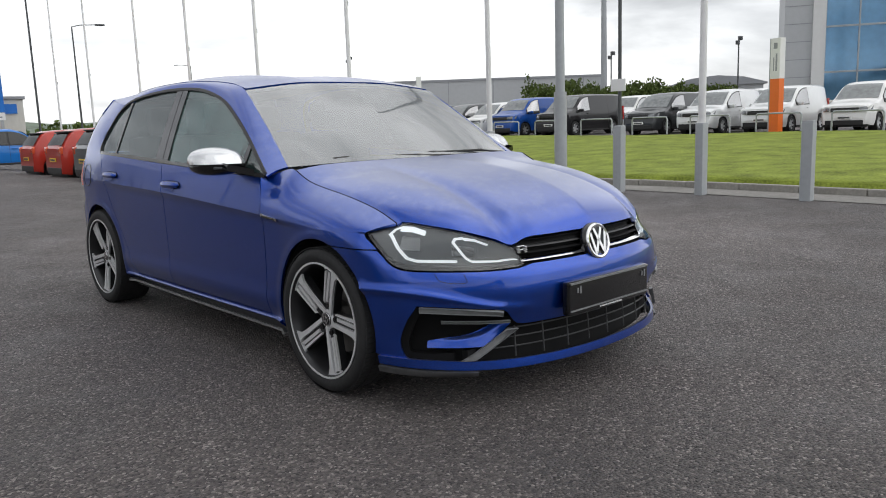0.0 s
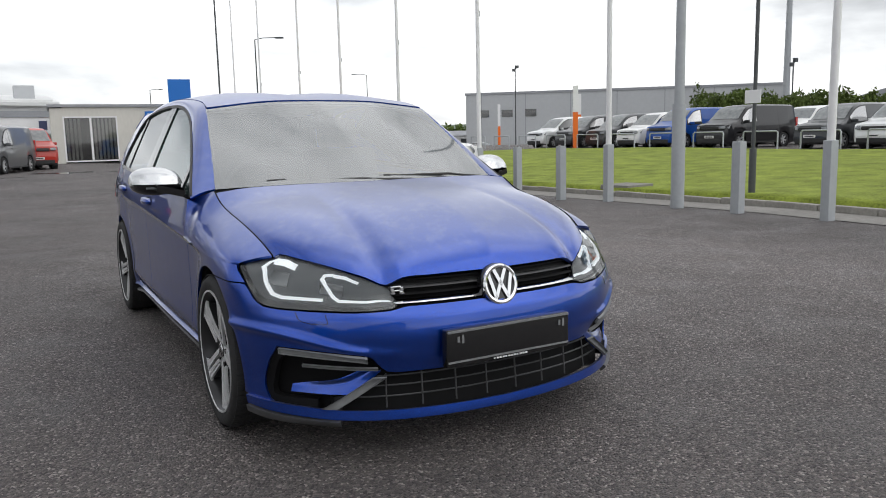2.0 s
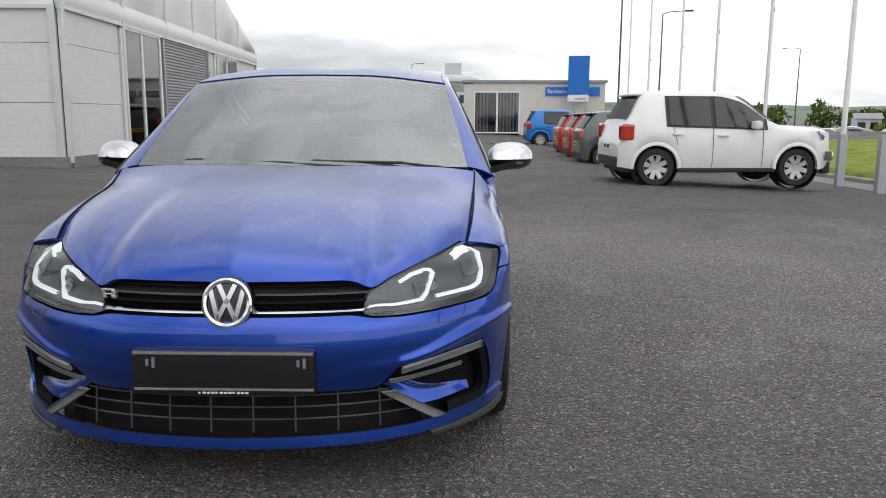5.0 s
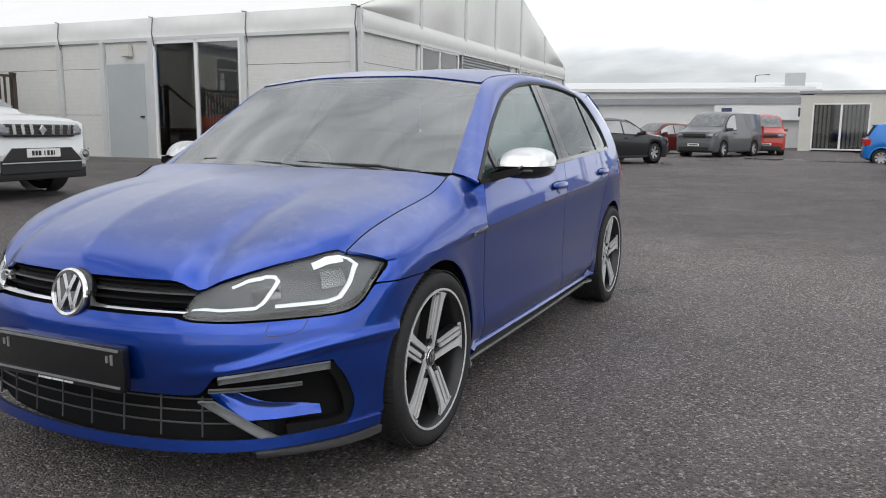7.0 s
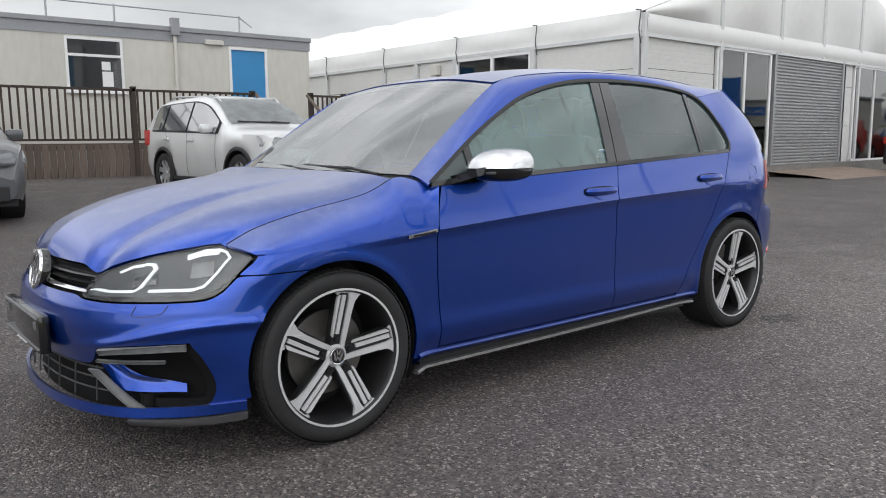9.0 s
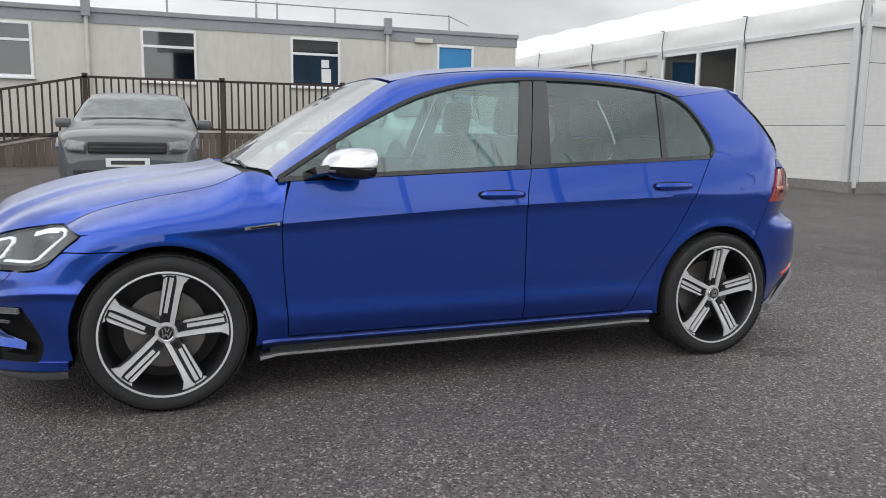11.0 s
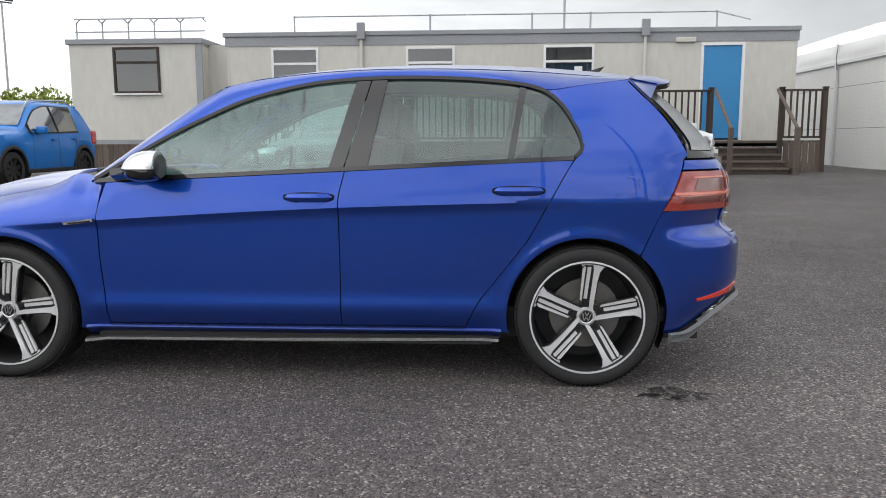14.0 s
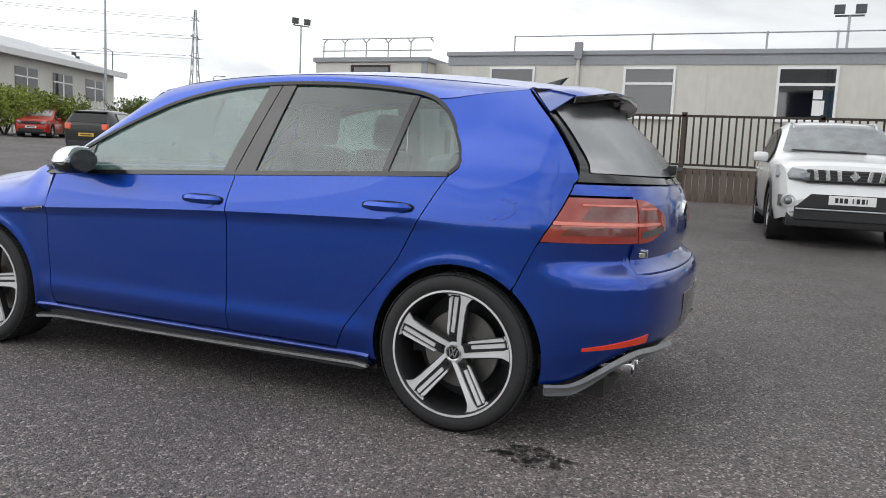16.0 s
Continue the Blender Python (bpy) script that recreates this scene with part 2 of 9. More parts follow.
M["cabin_wall"] = material("cream_cabin_wall", (0.60, 0.585, 0.535), 0.65, vary=0.10, scale=3, stretch=(1, 1, 0.35))
M["cabin_grey"] = material("grey_fascia", (0.30, 0.31, 0.33), 0.6, vary=0.12)
M["door_blue"] = material("bright_blue_door", (0.035, 0.24, 0.52), 0.45, vary=0.06)
M["door_grey"] = material("grey_door", (0.42, 0.45, 0.46), 0.5, vary=0.06)
M["apron"] = material("rusty_concrete", (0.24, 0.185, 0.15), 0.9, vary=0.35, scale=3, bump=0.4)
M["shutter"] = material("grey_shutter", (0.36, 0.365, 0.37), 0.45, 0.4, vary=0.1)
M["timber_dark"] = material("dark_stained_timber", (0.060, 0.044, 0.036), 0.8, vary=0.35, scale=8, bump=0.4, object_random=0.25, stretch=(4, 4, 0.6))
M["timber_grey"] = material("weathered_timber", (0.13, 0.10, 0.082), 0.85, vary=0.35, scale=8, bump=0.4, object_random=0.25, stretch=(4, 4, 0.6))
# near black, so that rooms behind glass look unlit
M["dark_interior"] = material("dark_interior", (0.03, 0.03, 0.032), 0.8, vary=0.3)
M["sheet_grey"] = material("grey_metal_cladding", (0.47, 0.485, 0.50), 0.55, 0.2, vary=0.06, scale=1)
M["sheet_white"] = material("white_metal_cladding", (0.68, 0.685, 0.68), 0.5, vary=0.06, scale=1)
M["sign_blue"] = material("blue_sign", (0.004, 0.15, 0.55), 0.4, vary=0.03)
M["sign_white"] = material("white_sign", (0.8, 0.8, 0.8), 0.4, vary=0.03)
M["orange"] = material("orange_panel", (0.85, 0.17, 0.015), 0.4, vary=0.05)
M["red_sign"] = material("red_sign", (0.7, 0.02, 0.02), 0.4, vary=0.05)
M["window_dark"] = glass_material("building_glass", (0.10, 0.12, 0.13), 0.10)
# opaque gloss; its blue is the sky's reflection put into the colour
M["window_blue"] = material("sky_reflection_glass", (0.10, 0.25, 0.42), 0.06, 0.55, vary=0.25, scale=0.8, coat=1)
M["car_glass"] = glass_material("dark_car_glass", (0.05, 0.06, 0.06), 0.03, 0.05, 0.02, 0.5)
M["window_show"] = glass_material("showroom_glass", (0.72, 0.73, 0.73), 0.05)
M["rubber"] = material("tyre_rubber", (0.022, 0.022, 0.023), 0.75, vary=0.25, scale=20, bump=0.2, spec=0.4)
M["black_plastic"] = material("black_plastic", (0.018, 0.018, 0.019), 0.5, vary=0.2)
M["rim_silver"] = material("silver_wheel", (0.55, 0.56, 0.57), 0.35, 0.7, vary=0.08)
M["rim_dark"] = material("dark_wheel", (0.010, 0.010, 0.011), 0.35, 0.3, vary=0.1)
M["lamp_clear"] = material("clear_lamp", (0.17, 0.18, 0.19), 0.12, 0.5, vary=0.25, scale=20, coat=1)
M["lamp_red"] = material("red_lamp", (0.48, 0.02, 0.015), 0.12, vary=0.2, coat=1)
M["lamp_orange"] = material("orange_red_lamp", (0.75, 0.10, 0.03), 0.15, vary=0.2, coat=1)
M["plate_white"] = material("white_plate", (0.78, 0.78, 0.76), 0.4, vary=0.03)
M["plate_yellow"] = material("yellow_plate", (0.75, 0.5, 0.03), 0.4, vary=0.03)
M["chrome"] = material("chrome", (0.75, 0.75, 0.76), 0.1, 1.0, vary=0.04)
M["white_line"] = material("white_text_paint", (0.75, 0.75, 0.75), 0.5, vary=0.03)
M["grille_grey"] = material("dark_grille_grey", (0.05, 0.05, 0.052), 0.4, vary=0.2)
M["navy"] = material("navy_sign", (0.05, 0.06, 0.13), 0.4, vary=0.05)
M["soil"] = material("far_fields", (0.20, 0.24, 0.19), 0.95, vary=0.5, scale=0.05, spec=0.1)
M["wet"] = material("wet_asphalt", (0.028, 0.027, 0.027), 0.12, vary=0.3, scale=8)
M["oil"] = material("oil_stain", (0.012, 0.011, 0.011), 0.35, vary=0.4, scale=20)
oil_n = M["oil"].node_tree
oil_t = oil_n.nodes.new("ShaderNodeTexNoise")
oil_t.inputs["Scale"].default_value, oil_t.inputs["Detail"].default_value, oil_t.inputs["Roughness"].default_value = 16, 9, 0.75
oil_r = oil_n.nodes.new("ShaderNodeMapRange")
oil_r.inputs["From Min"].default_value, oil_r.inputs["From Max"].default_value = 0.44, 0.60
oil_c = oil_n.nodes.new("ShaderNodeTexCoord")
oil_n.links.new(oil_c.outputs["Object"], oil_t.inputs["Vector"])
oil_n.links.new(oil_t.outputs["Fac"], oil_r.inputs["Value"])
oil_n.links.new(oil_r.outputs["Result"], oil_n.nodes["Principled BSDF"].inputs["Alpha"])
# pale veil on parked cars' windscreens paints the reflected sky
M["car_screen"] = glass_material("car_windscreen", (0.25, 0.27, 0.27), 0.05, 0.04, 0.30, 0.8)
M["leaf"] = material("hedge_leaves", (0.10, 0.14, 0.035), 0.8, vary=0.45, scale=4, object_random=0.2, spec=0.2)
M["bark"] = material("bark", (0.10, 0.08, 0.06), 0.9, vary=0.3, bump=0.5)


M["rim_dark"] = material("dark_alloy", (0.03, 0.03, 0.032), 0.35, 0.4, vary=0.2)


def car_paint(name, color, rough=0.35, metal=0.0):
    return material(name, color, rough, metal, vary=0.05, scale=2, coat=0.7, spec=0.2)


# ---- mesh helpers ----
def link(name, bm, mat, parent=None, smooth=None, label="", loc=None):
    me = bpy.data.meshes.new(name)
    bm.to_mesh(me)
    bm.free()
    for one in (mat if isinstance(mat, (list, tuple)) else [mat]):
        me.materials.append(M[one] if isinstance(one, str) else one)
    if smooth is not None:
        me.shade_smooth()
        if smooth < 180:
            me.set_sharp_from_angle(angle=radians(smooth))
    ob = new(name, me)
    if parent is not None:
        ob.parent = parent
    if label:
        ob["label"] = label
    if loc is not None:
        ob.location = loc
    return ob


def part(name, bm, mat, parent, label="", smooth=None):
    return link(name, bm, mat, parent, smooth, label)


def anchor(name, label, category, m=None, group="", kind=""):
    ob = new(name)
    if m is not None:
        ob.matrix_basis = m
    return tagged(ob, label, category, group, kind)


def box(bm, x0, y0, z0, x1, y1, z1, bevel=0.0):
    made = bmesh.ops.create_cube(bm, size=1.0, matrix=Matrix.Translation(((x0 + x1) / 2, (y0 + y1) / 2, (z0 + z1) / 2)) @ Matrix.Diagonal((abs(x1 - x0), abs(y1 - y0), abs(z1 - z0), 1)))
    if bevel:
        edges = list({e for v in made["verts"] for e in v.link_edges})
        bmesh.ops.bevel(bm, geom=edges, offset=bevel, segments=2, affect="EDGES", profile=0.6)
    return bm


def boxes(*rows, bevel=0.0):
    bm = bmesh.new()
    for r in rows:
        box(bm, *r, bevel=bevel)
    return bm


def tube(bm, a, b, r0, r1=None, seg=12, caps=True):
    a, b = Vector(a), Vector(b)
    r1 = r0 if r1 is None else r1
    d = b - a
    m = Matrix.Translation((a + b) / 2) @ d.to_track_quat("Z", "Y").to_matrix().to_4x4()
    bmesh.ops.create_cone(bm, cap_ends=caps, segments=seg, radius1=r0, radius2=r1, depth=d.length, matrix=m)
    return bm


def tubes(*rows, seg=12):
    bm = bmesh.new()
    for r in rows:
        tube(bm, *r, seg=seg)
    return bm


def bent(bm, pts, r, seg=10):
    """A round bar through the points."""
    pts = [Vector(p) for p in pts]
    side, rings = None, []
    for i, p in enumerate(pts):
        into = (p - pts[max(0, i - 1)]).normalized()
        away = (pts[min(len(pts) - 1, i + 1)] - p).normalized()
        along_ = (into + away).normalized()
        side = along_.orthogonal() if side is None else side - along_ * side.dot(along_)
        side.normalize()
        up = along_.cross(side)
        rings.append([bm.verts.new(p + (side * math.cos(2 * math.pi * k / seg) + up * math.sin(2 * math.pi * k / seg)) * r) for k in range(seg)])
    for a, b in zip(rings, rings[1:]):
        for k in range(seg):
            bm.faces.new((a[k], a[(k + 1) % seg], b[(k + 1) % seg], b[k]))
    bm.faces.new(rings[0][::-1])
    bm.faces.new(rings[-1])
    return bm


def grid(bm, rows, close=False, flip=False):
    """Faces between rows of points, all of one length."""
    vs = [[bm.verts.new(p) for p in r] for r in rows]
    for a, b in zip(vs, vs[1:]):
        n = len(a)
        for i in range(n if close else n - 1):
            j = (i + 1) % n
            f = (a[i], a[j], b[j], b[i])
            bm.faces.new(f[::-1] if flip else f)
    return vs


def lathe(bm, prof, seg=40, axis="x", flip=False):
    """A ring of the profile (radius, along) round the axis."""
    rows = []
    for r, h in prof:
        ring = []
        for i in range(seg):
            a = 2 * math.pi * i / seg
            c, s = r * math.cos(a), r * math.sin(a)
            ring.append((h, c, s) if axis == "x" else (c, s, h) if axis == "z" else (c, h, s))
        rows.append(ring)
    return grid(bm, rows, close=True, flip=flip)


def smoothstep(a, b, x):
    t = min(1.0, max(0.0, (x - a) / (b - a)))
    return t * t * (3 - 2 * t)


def curve_of(*pts):
    """A smooth function through (x, y) points, monotone between them, held flat past the ends."""
    xs, ys = [p[0] for p in pts], [p[1] for p in pts]
    n = len(xs)
    d = [(ys[i + 1] - ys[i]) / (xs[i + 1] - xs[i]) for i in range(n - 1)]
    m = [d[0]] + [0 if d[i - 1] * d[i] <= 0 else 2 * d[i - 1] * d[i] / (d[i - 1] + d[i]) for i in range(1, n - 1)] + [d[-1]]

    def f(x):
        if x <= xs[0]:
            return ys[0]
        if x >= xs[-1]:
            return ys[-1]
        i = next(k for k in range(n - 1) if x <= xs[k + 1])
        h = xs[i + 1] - xs[i]
        t = (x - xs[i]) / h
        return (2 * t ** 3 - 3 * t ** 2 + 1) * ys[i] + (t ** 3 - 2 * t ** 2 + t) * h * m[i] + (-2 * t ** 3 + 3 * t ** 2) * ys[i + 1] + (t ** 3 - t ** 2) * h * m[i + 1]
    return f


# ---- ground ----
def kerb_drop(x, y):
    """The lot falls gently northwards along the kerb."""
    return -0.016 * min(max(0.0, y - 3), 13) * smoothstep(3.5, 7, x) * (1 - smoothstep(11, 16, x))


def kerb_shift(y):
    """The kerb line swings outwards going north."""
    return 0.07 * (y - 1.8)


def ground_z(x, y):
    rise = 0.018 * max(0.0, -x - 3) * (1 - smoothstep(10, 26, y)) + 0.022 * max(0.0, -y - 4) * smoothstep(3, 9, -x)
    rise += 0.10 * smoothstep(3.5, 8.5, -x) * smoothstep(-6.0, -2.5, y) * (1 - smoothstep(8, 14, y))
    return kerb_drop(x, y) + min(rise, 1.3) - 0.007 * min(max(0.0, x - 2.5), 6) + 0.022 * min(max(0.0, x - 9.5), 15) - 1.4 * smoothstep(50, 56, y) * smoothstep(16, 26, x)


def spaced(lo, hi, fine_lo, fine_hi, step):
    xs = list(np.arange(fine_lo, fine_hi + 1e-6, step))
    grow, x = step * 1.6, fine_lo
    while x > lo:
        x = max(lo, x - grow)
        xs.insert(0, x)
        grow *= 1.6
    grow, x = step * 1.6, fine_hi
    while x < hi:
        x = min(hi, x + grow)
        xs.append(x)
        grow *= 1.6
    return [float(v) for v in xs]


bm = bmesh.new()
grid(bm, [[(x, y, ground_z(x, y)) for y in spaced(-3000, 3000, -30, 40, 1.0)] for x in spaced(-3000, 3000, -30, 30, 1.0)], flip=True)
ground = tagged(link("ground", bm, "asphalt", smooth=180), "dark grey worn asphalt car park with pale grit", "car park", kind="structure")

KERB_X = 8.45
bm = bmesh.new()
grid(bm, [[(x + kerb_shift(y), y, ground_z(x + kerb_shift(y), y) + 0.008) for y in np.arange(-14, 30.1, 1.0)] for x in (7.62, 7.9, 8.2, KERB_X)], flip=True)
tagged(link("concrete_strip", bm, "concrete", smooth=180), "pale concrete edging strip beside the asphalt", "pavement", kind="structure")
bm = bmesh.new()
grid(bm, [[(x + kerb_shift(y), y, 0.05 + ground_z(x + kerb_shift(y), y)) for y in np.arange(-14, 30.1, 1.0)] for x in (KERB_X + 0.10, KERB_X + 0.55)], flip=True)
tagged(link("footpath", bm, "concrete", smooth=180), "narrow grey concrete path behind the kerb", "pavement", kind="structure")


def lawn_z(x, y):
    if x < 9.04 + kerb_shift(y):
        return -0.3
    return 0.07 + kerb_drop(x, y) + 0.02 * (x - 9.05) + 0.03 * math.sin(x * 0.7) * math.cos(y * 0.45) * smoothstep(9.1, 11, x)


bm = bmesh.new()
grid(bm, [[(x + kerb_shift(y) * (24.4 - x) / 15.4, y, lawn_z(x + kerb_shift(y) * (24.4 - x) / 15.4, y)) for y in np.arange(-20, 30.1, 0.6)] for x in [9.0] + list(np.arange(9.06, 24.5, 0.55))], flip=True)
lawn = tagged(link("lawn", bm, "grass", smooth=180), "green mown grass bank with yellow patches", "lawn", kind="structure")

# kerb stones along the strip
kerb = tagged(new("kerb"), "row of pale concrete kerb stones", "kerb", kind="structure")
stone_me = bpy.data.meshes.new("kerb_stone")
bm = boxes((-0.06, -0.452, -0.12, 0.06, 0.452, 0.12), bevel=0.014)
bm.to_mesh(stone_me)
bm.free()
stone_me.materials.append(M["kerb"])
rnd = random.Random(3)
for i in range(48):
    y = -13.5 + i * 0.915
    ob = new("kerb_stone", stone_me)
    ob.parent = kerb
    ob.matrix_basis = pose(KERB_X + kerb_shift(y) + 0.06 + rnd.uniform(-0.006, 0.006), y, ground_z(KERB_X + kerb_shift(y), y) - 0.02 + rnd.uniform(-0.006, 0.006), 0, 0, rnd.uniform(-0.4, 0.4) - 4.0)
slab = tagged(link("drain_slab", boxes((-0.42, -0.36, -0.05, 0.42, 0.36, 0.05), bevel=0.012), "concrete"), "square concrete drain slab set in the grass", "slab")
slab.matrix_basis = pose(9.9, 7.9, lawn_z(9.9, 7.9) + 0.0, 0, 0, 8)


def blotch(name, label, x, y, rx, ry, mat, seed, category):
    """A flat wet or oily patch with an uneven rim."""
    bm = bmesh.new()
    ring = []
    for k in range(40):
        a = 2 * math.pi * k / 40
        r = 0.7 + 0.55 * noise.noise((math.cos(a) * 1.7 + seed, math.sin(a) * 1.7, seed * 0.37)) + 0.25 * noise.noise((math.cos(a) * 5, math.sin(a) * 5, seed))
        px, py = x + rx * r * math.cos(a), y + ry * r * math.sin(a)
        ring.append(bm.verts.new((px, py, ground_z(px, py) + 0.004)))
    mid_v = bm.verts.new((x, y, ground_z(x, y) + 0.004))
    for k in range(40):
        bm.faces.new((mid_v, ring[k], ring[(k + 1) % 40]))
    return tagged(link(name, bm, mat), label, category)


blotch("puddle", "shallow dark puddle on the asphalt", 0.6, 30.2, 1.6, 1.1, "wet", 1, "puddle")
blotch("puddle", "shallow dark puddle on the asphalt", 2.9, 29.2, 1.2, 0.6, "wet", 2, "puddle")
blotch("puddle", "small shallow puddle on the asphalt", -1.2, 27.2, 0.8, 0.4, "wet", 5, "puddle")
blotch("oil_stain", "small dark oil stain on the asphalt", 0.95, 1.68, 0.10, 0.22, "oil", 7, "stain")


# far low hills
bm = bmesh.new()
hill = []
for i in range(90):
    a = math.radians(-70 + i * 2.8)
    far = []
    for r, h in ((420, -3), (700, 14), (1100, 36), (1700, 72), (2200, 40)):
        lift = (0.45 + 0.55 * noise.noise((math.cos(a) * 2.2, math.sin(a) * 2.2, r * 0.001)) + 0.35 * noise.noise((a * 7, r * 0.004, 3))) if r > 500 else 1
        far.append((r * math.sin(a), r * math.cos(a), h * max(0.1, lift)))
    hill.append(far)
grid(bm, hill, flip=True)
tagged(link("far_hills", bm, "soil", smooth=180), "hazy green distant hills with fields", "hills", kind="structure")


# ---- posts along the kerb ----
def flagpole(x, y, h=9.5):
    z = ground_z(x, y)
    top = anchor("flagpole", "tall white tapered flagpole with a grey base sleeve", "flagpole", pose(x, y, z), "flagpoles along the kerb")
    part("pole", tubes(((0, 0, 1.0), (0, 0, h), 0.052, 0.03)), "pole_white", top, smooth=40)
    part("base_sleeve", boxes((-0.075, -0.06, -0.05, 0.075, 0.06, 1.02), bevel=0.012), "pole_grey", top, "grey square steel base sleeve")
    bm = tubes(((0.05, 0, 4.0), (0.05, 0, 4.12), 0.02))
    part("cleat", bm, "pole_grey", top)
    return top


for y in (1.72, 6.2, 11.05, 15.9, 21.1, 26.4, 33.5, 40.0):
    flagpole(7.55 + 0.073 * (y - 1.72), y, 9.5 if y < 30 else 10.5)


def bollard(x, y):
    top = anchor("bollard", "square grey galvanised steel bollard with a flat cap", "bollard", pose(x, y, ground_z(x, y), 0, 0, random.uniform(-4, 4)), "bollards along the kerb")
    part("post", boxes((-0.07, -0.07, -0.05, 0.07, 0.07, 1.0), bevel=0.01), "pole_grey", top)
    part("cap", boxes((-0.068, -0.068, 1.0, 0.068, 0.068, 1.012), bevel=0.004), "pole_grey", top)


for x, y in ((7.47, 0.2), (7.47, 3.05), (7.6, 7.2), (8.05, 9.25)):
    bollard(x, y)


def lamp_column(x, y, h, arm=(0, 0), r=0.085, mat="pole_grey", sleeve=1.6):
    top = anchor("street_lamp", "tall grey steel lamp column with a thicker base", "street lamp", pose(x, y, ground_z(x, y)), "lamp columns")
    part("base", tubes(((0, 0, -0.05), (0, 0, sleeve), r * 1.35)), mat, top, smooth=40)
    part("column", tubes(((0, 0, sleeve), (0, 0, h), r, r * 0.6)), mat, top, smooth=40)
    if arm != (0, 0):
        part("arm", bent(bmesh.new(), [(0, 0, h), (arm[0] * 0.3, arm[1] * 0.3, h + 0.12), (arm[0], arm[1], h + 0.15)], r * 0.45), mat, top, smooth=40)
        a = math.degrees(math.atan2(arm[1], arm[0]))
        head = boxes((-0.3, -0.12, -0.06, 0.3, 0.12, 0.05), bevel=0.03)
        ob = part("lamp_head", head, mat, top)
        ob.matrix_basis = pose(arm[0], arm[1], h + 0.14, 0, 0, a)
    return top


lamp_column(7.6, 4.3, 10.5, r=0.078)
lamp_column(14.9, 51.0, 8.1, (1.6, -0.6), 0.07, "pole_dark")
lamp_column(46.0, 101.0, 11.2, (-1.8, 0.6), 0.09, "pole_dark")
lamp_column(-6.0, 118.0, 9.0, (1.6, 0.2), 0.09, "pole_dark")
lamp_column(19.0, 120.0, 9.0, (1.6, 0.2), 0.09, "pole_dark")

sign_post = anchor("sign_post", "thin dark post with a small white sign on the grass", "sign post", pose(9.7, 4.6, lawn_z(9.7, 4.6)))
part("post", tubes(((0, 0, -0.1), (0, 0, 6.5), 0.035, 0.03)), "pole_dark", sign_post, smooth=40)
part("base", tubes(((0, 0, -0.1), (0, 0, 0.75), 0.06)), "pole_dark", sign_post, smooth=40)
part("sign_plate", boxes((-0.06, -0.16, 1.52, -0.045, 0.16, 1.74), bevel=0.004), "sign_white", sign_post, "small blank white plate")


def hoop(x, y):
    z = ground_z(x, y)
    top = anchor("hoop_barrier", "low galvanised steel hoop barrier at the grass edge", "barrier", pose(x, y, z), "hoop barriers")
    part("hoop", bent(bmesh.new(), [(0, -0.8, -0.1), (0, -0.8, 0.68), (0, -0.74, 0.75), (0, 0.74, 0.75), (0, 0.8, 0.68), (0, 0.8, -0.1)], 0.032, 8), "pole_grey", top, smooth=50)


for i in range(16):
    hoop(24.6, -2 + i * 2.6)


def totem(x, y, h, yaw):
    top = anchor("totem_sign", "slim white and orange roadside totem sign", "sign", pose(x, y, ground_z(x, y), 0, 0, yaw), "totem signs")
    part("orange_base", boxes((-0.13, -0.2, 0, 0.13, 0.2, h * 0.58), bevel=0.01), "orange", top, "orange lower panel")
    part("white_top", boxes((-0.135, -0.205, h * 0.58, 0.135, 0.205, h), bevel=0.01), "sign_white", top)
    part("grey_edge", boxes((-0.12, 0.206, 0, 0.12, 0.26, h), bevel=0.005), "pole_grey", top)
    for q in ((-0.14, -0.09, h * 0.66, -0.134, -0.02, h * 0.84), (-0.14, 0.04, h * 0.66, -0.134, 0.08, h * 0.8), (-0.14, -0.08, h * 0.89, -0.134, 0.08, h * 0.95)):
        part("lettering_bar", boxes(q), "cabin_grey", top)


totem(25.6, 8.95, 3.4, -15)
totem(26.2, 29.5, 3.4, -35)
totem(41.7, 47.9, 4.1, -35)
totem(43.6, 63.0, 5.3, -35)


# ---- marquee showroom ----
TENT = pose(-7.0, 11.08, 0.3, 0, 0, 2.0)
tent = anchor("marquee", "large white fabric-roofed frame marquee with white wall panels", "marquee", TENT)
EAVE, VAL, LONG, DEEP, APEX = 2.92, 3.4, 30.0, 17.2, 6.15


def tent_roof_z(v):
    return VAL + (APEX - VAL) * (1 - abs(v - DEEP / 2) / (DEEP / 2))


# roof skin, with a sag between the ribs
bm = bmesh.new()
rows = []
for i in range(0, 61):
    u = -LONG * i / 60
    sag = 0.10 * (1 - abs(math.cos(math.pi * i / 6)))
    rows.append([(u, v, tent_roof_z(v) - sag * math.sin(math.pi * min(1, max(0, v / DEEP)))) for v in np.linspace(-0.05, DEEP + 0.05, 25)])
grid(bm, rows)
part("roof_skin", bm, "tent_fabric", tent, "taut white fabric roof", smooth=60)
# side valance, bay by bay
SEAMS = [0.0, -2.86, -5.62, -8.75] + [-8.75 - 3.036 * k for k in range(1, 8)]
for k in range(10):
    u0, u1 = SEAMS[k], SEAMS[k + 1]
    bm = bmesh.new()
    n = 9
    rows = []
    for j in range(7):
        z = EAVE + (VAL - EAVE) * j / 6
        rows.append([(u0 + (u1 - u0) * i / (n - 1), -0.06 - 0.05 * math.sin(math.pi * j / 6) * math.sin(math.pi * i / (n - 1)) - 0.02 * (j < 1), z) for i in range(n)])
    grid(bm, rows)
    part("valance", bm, "tent_fabric", tent, smooth=60)
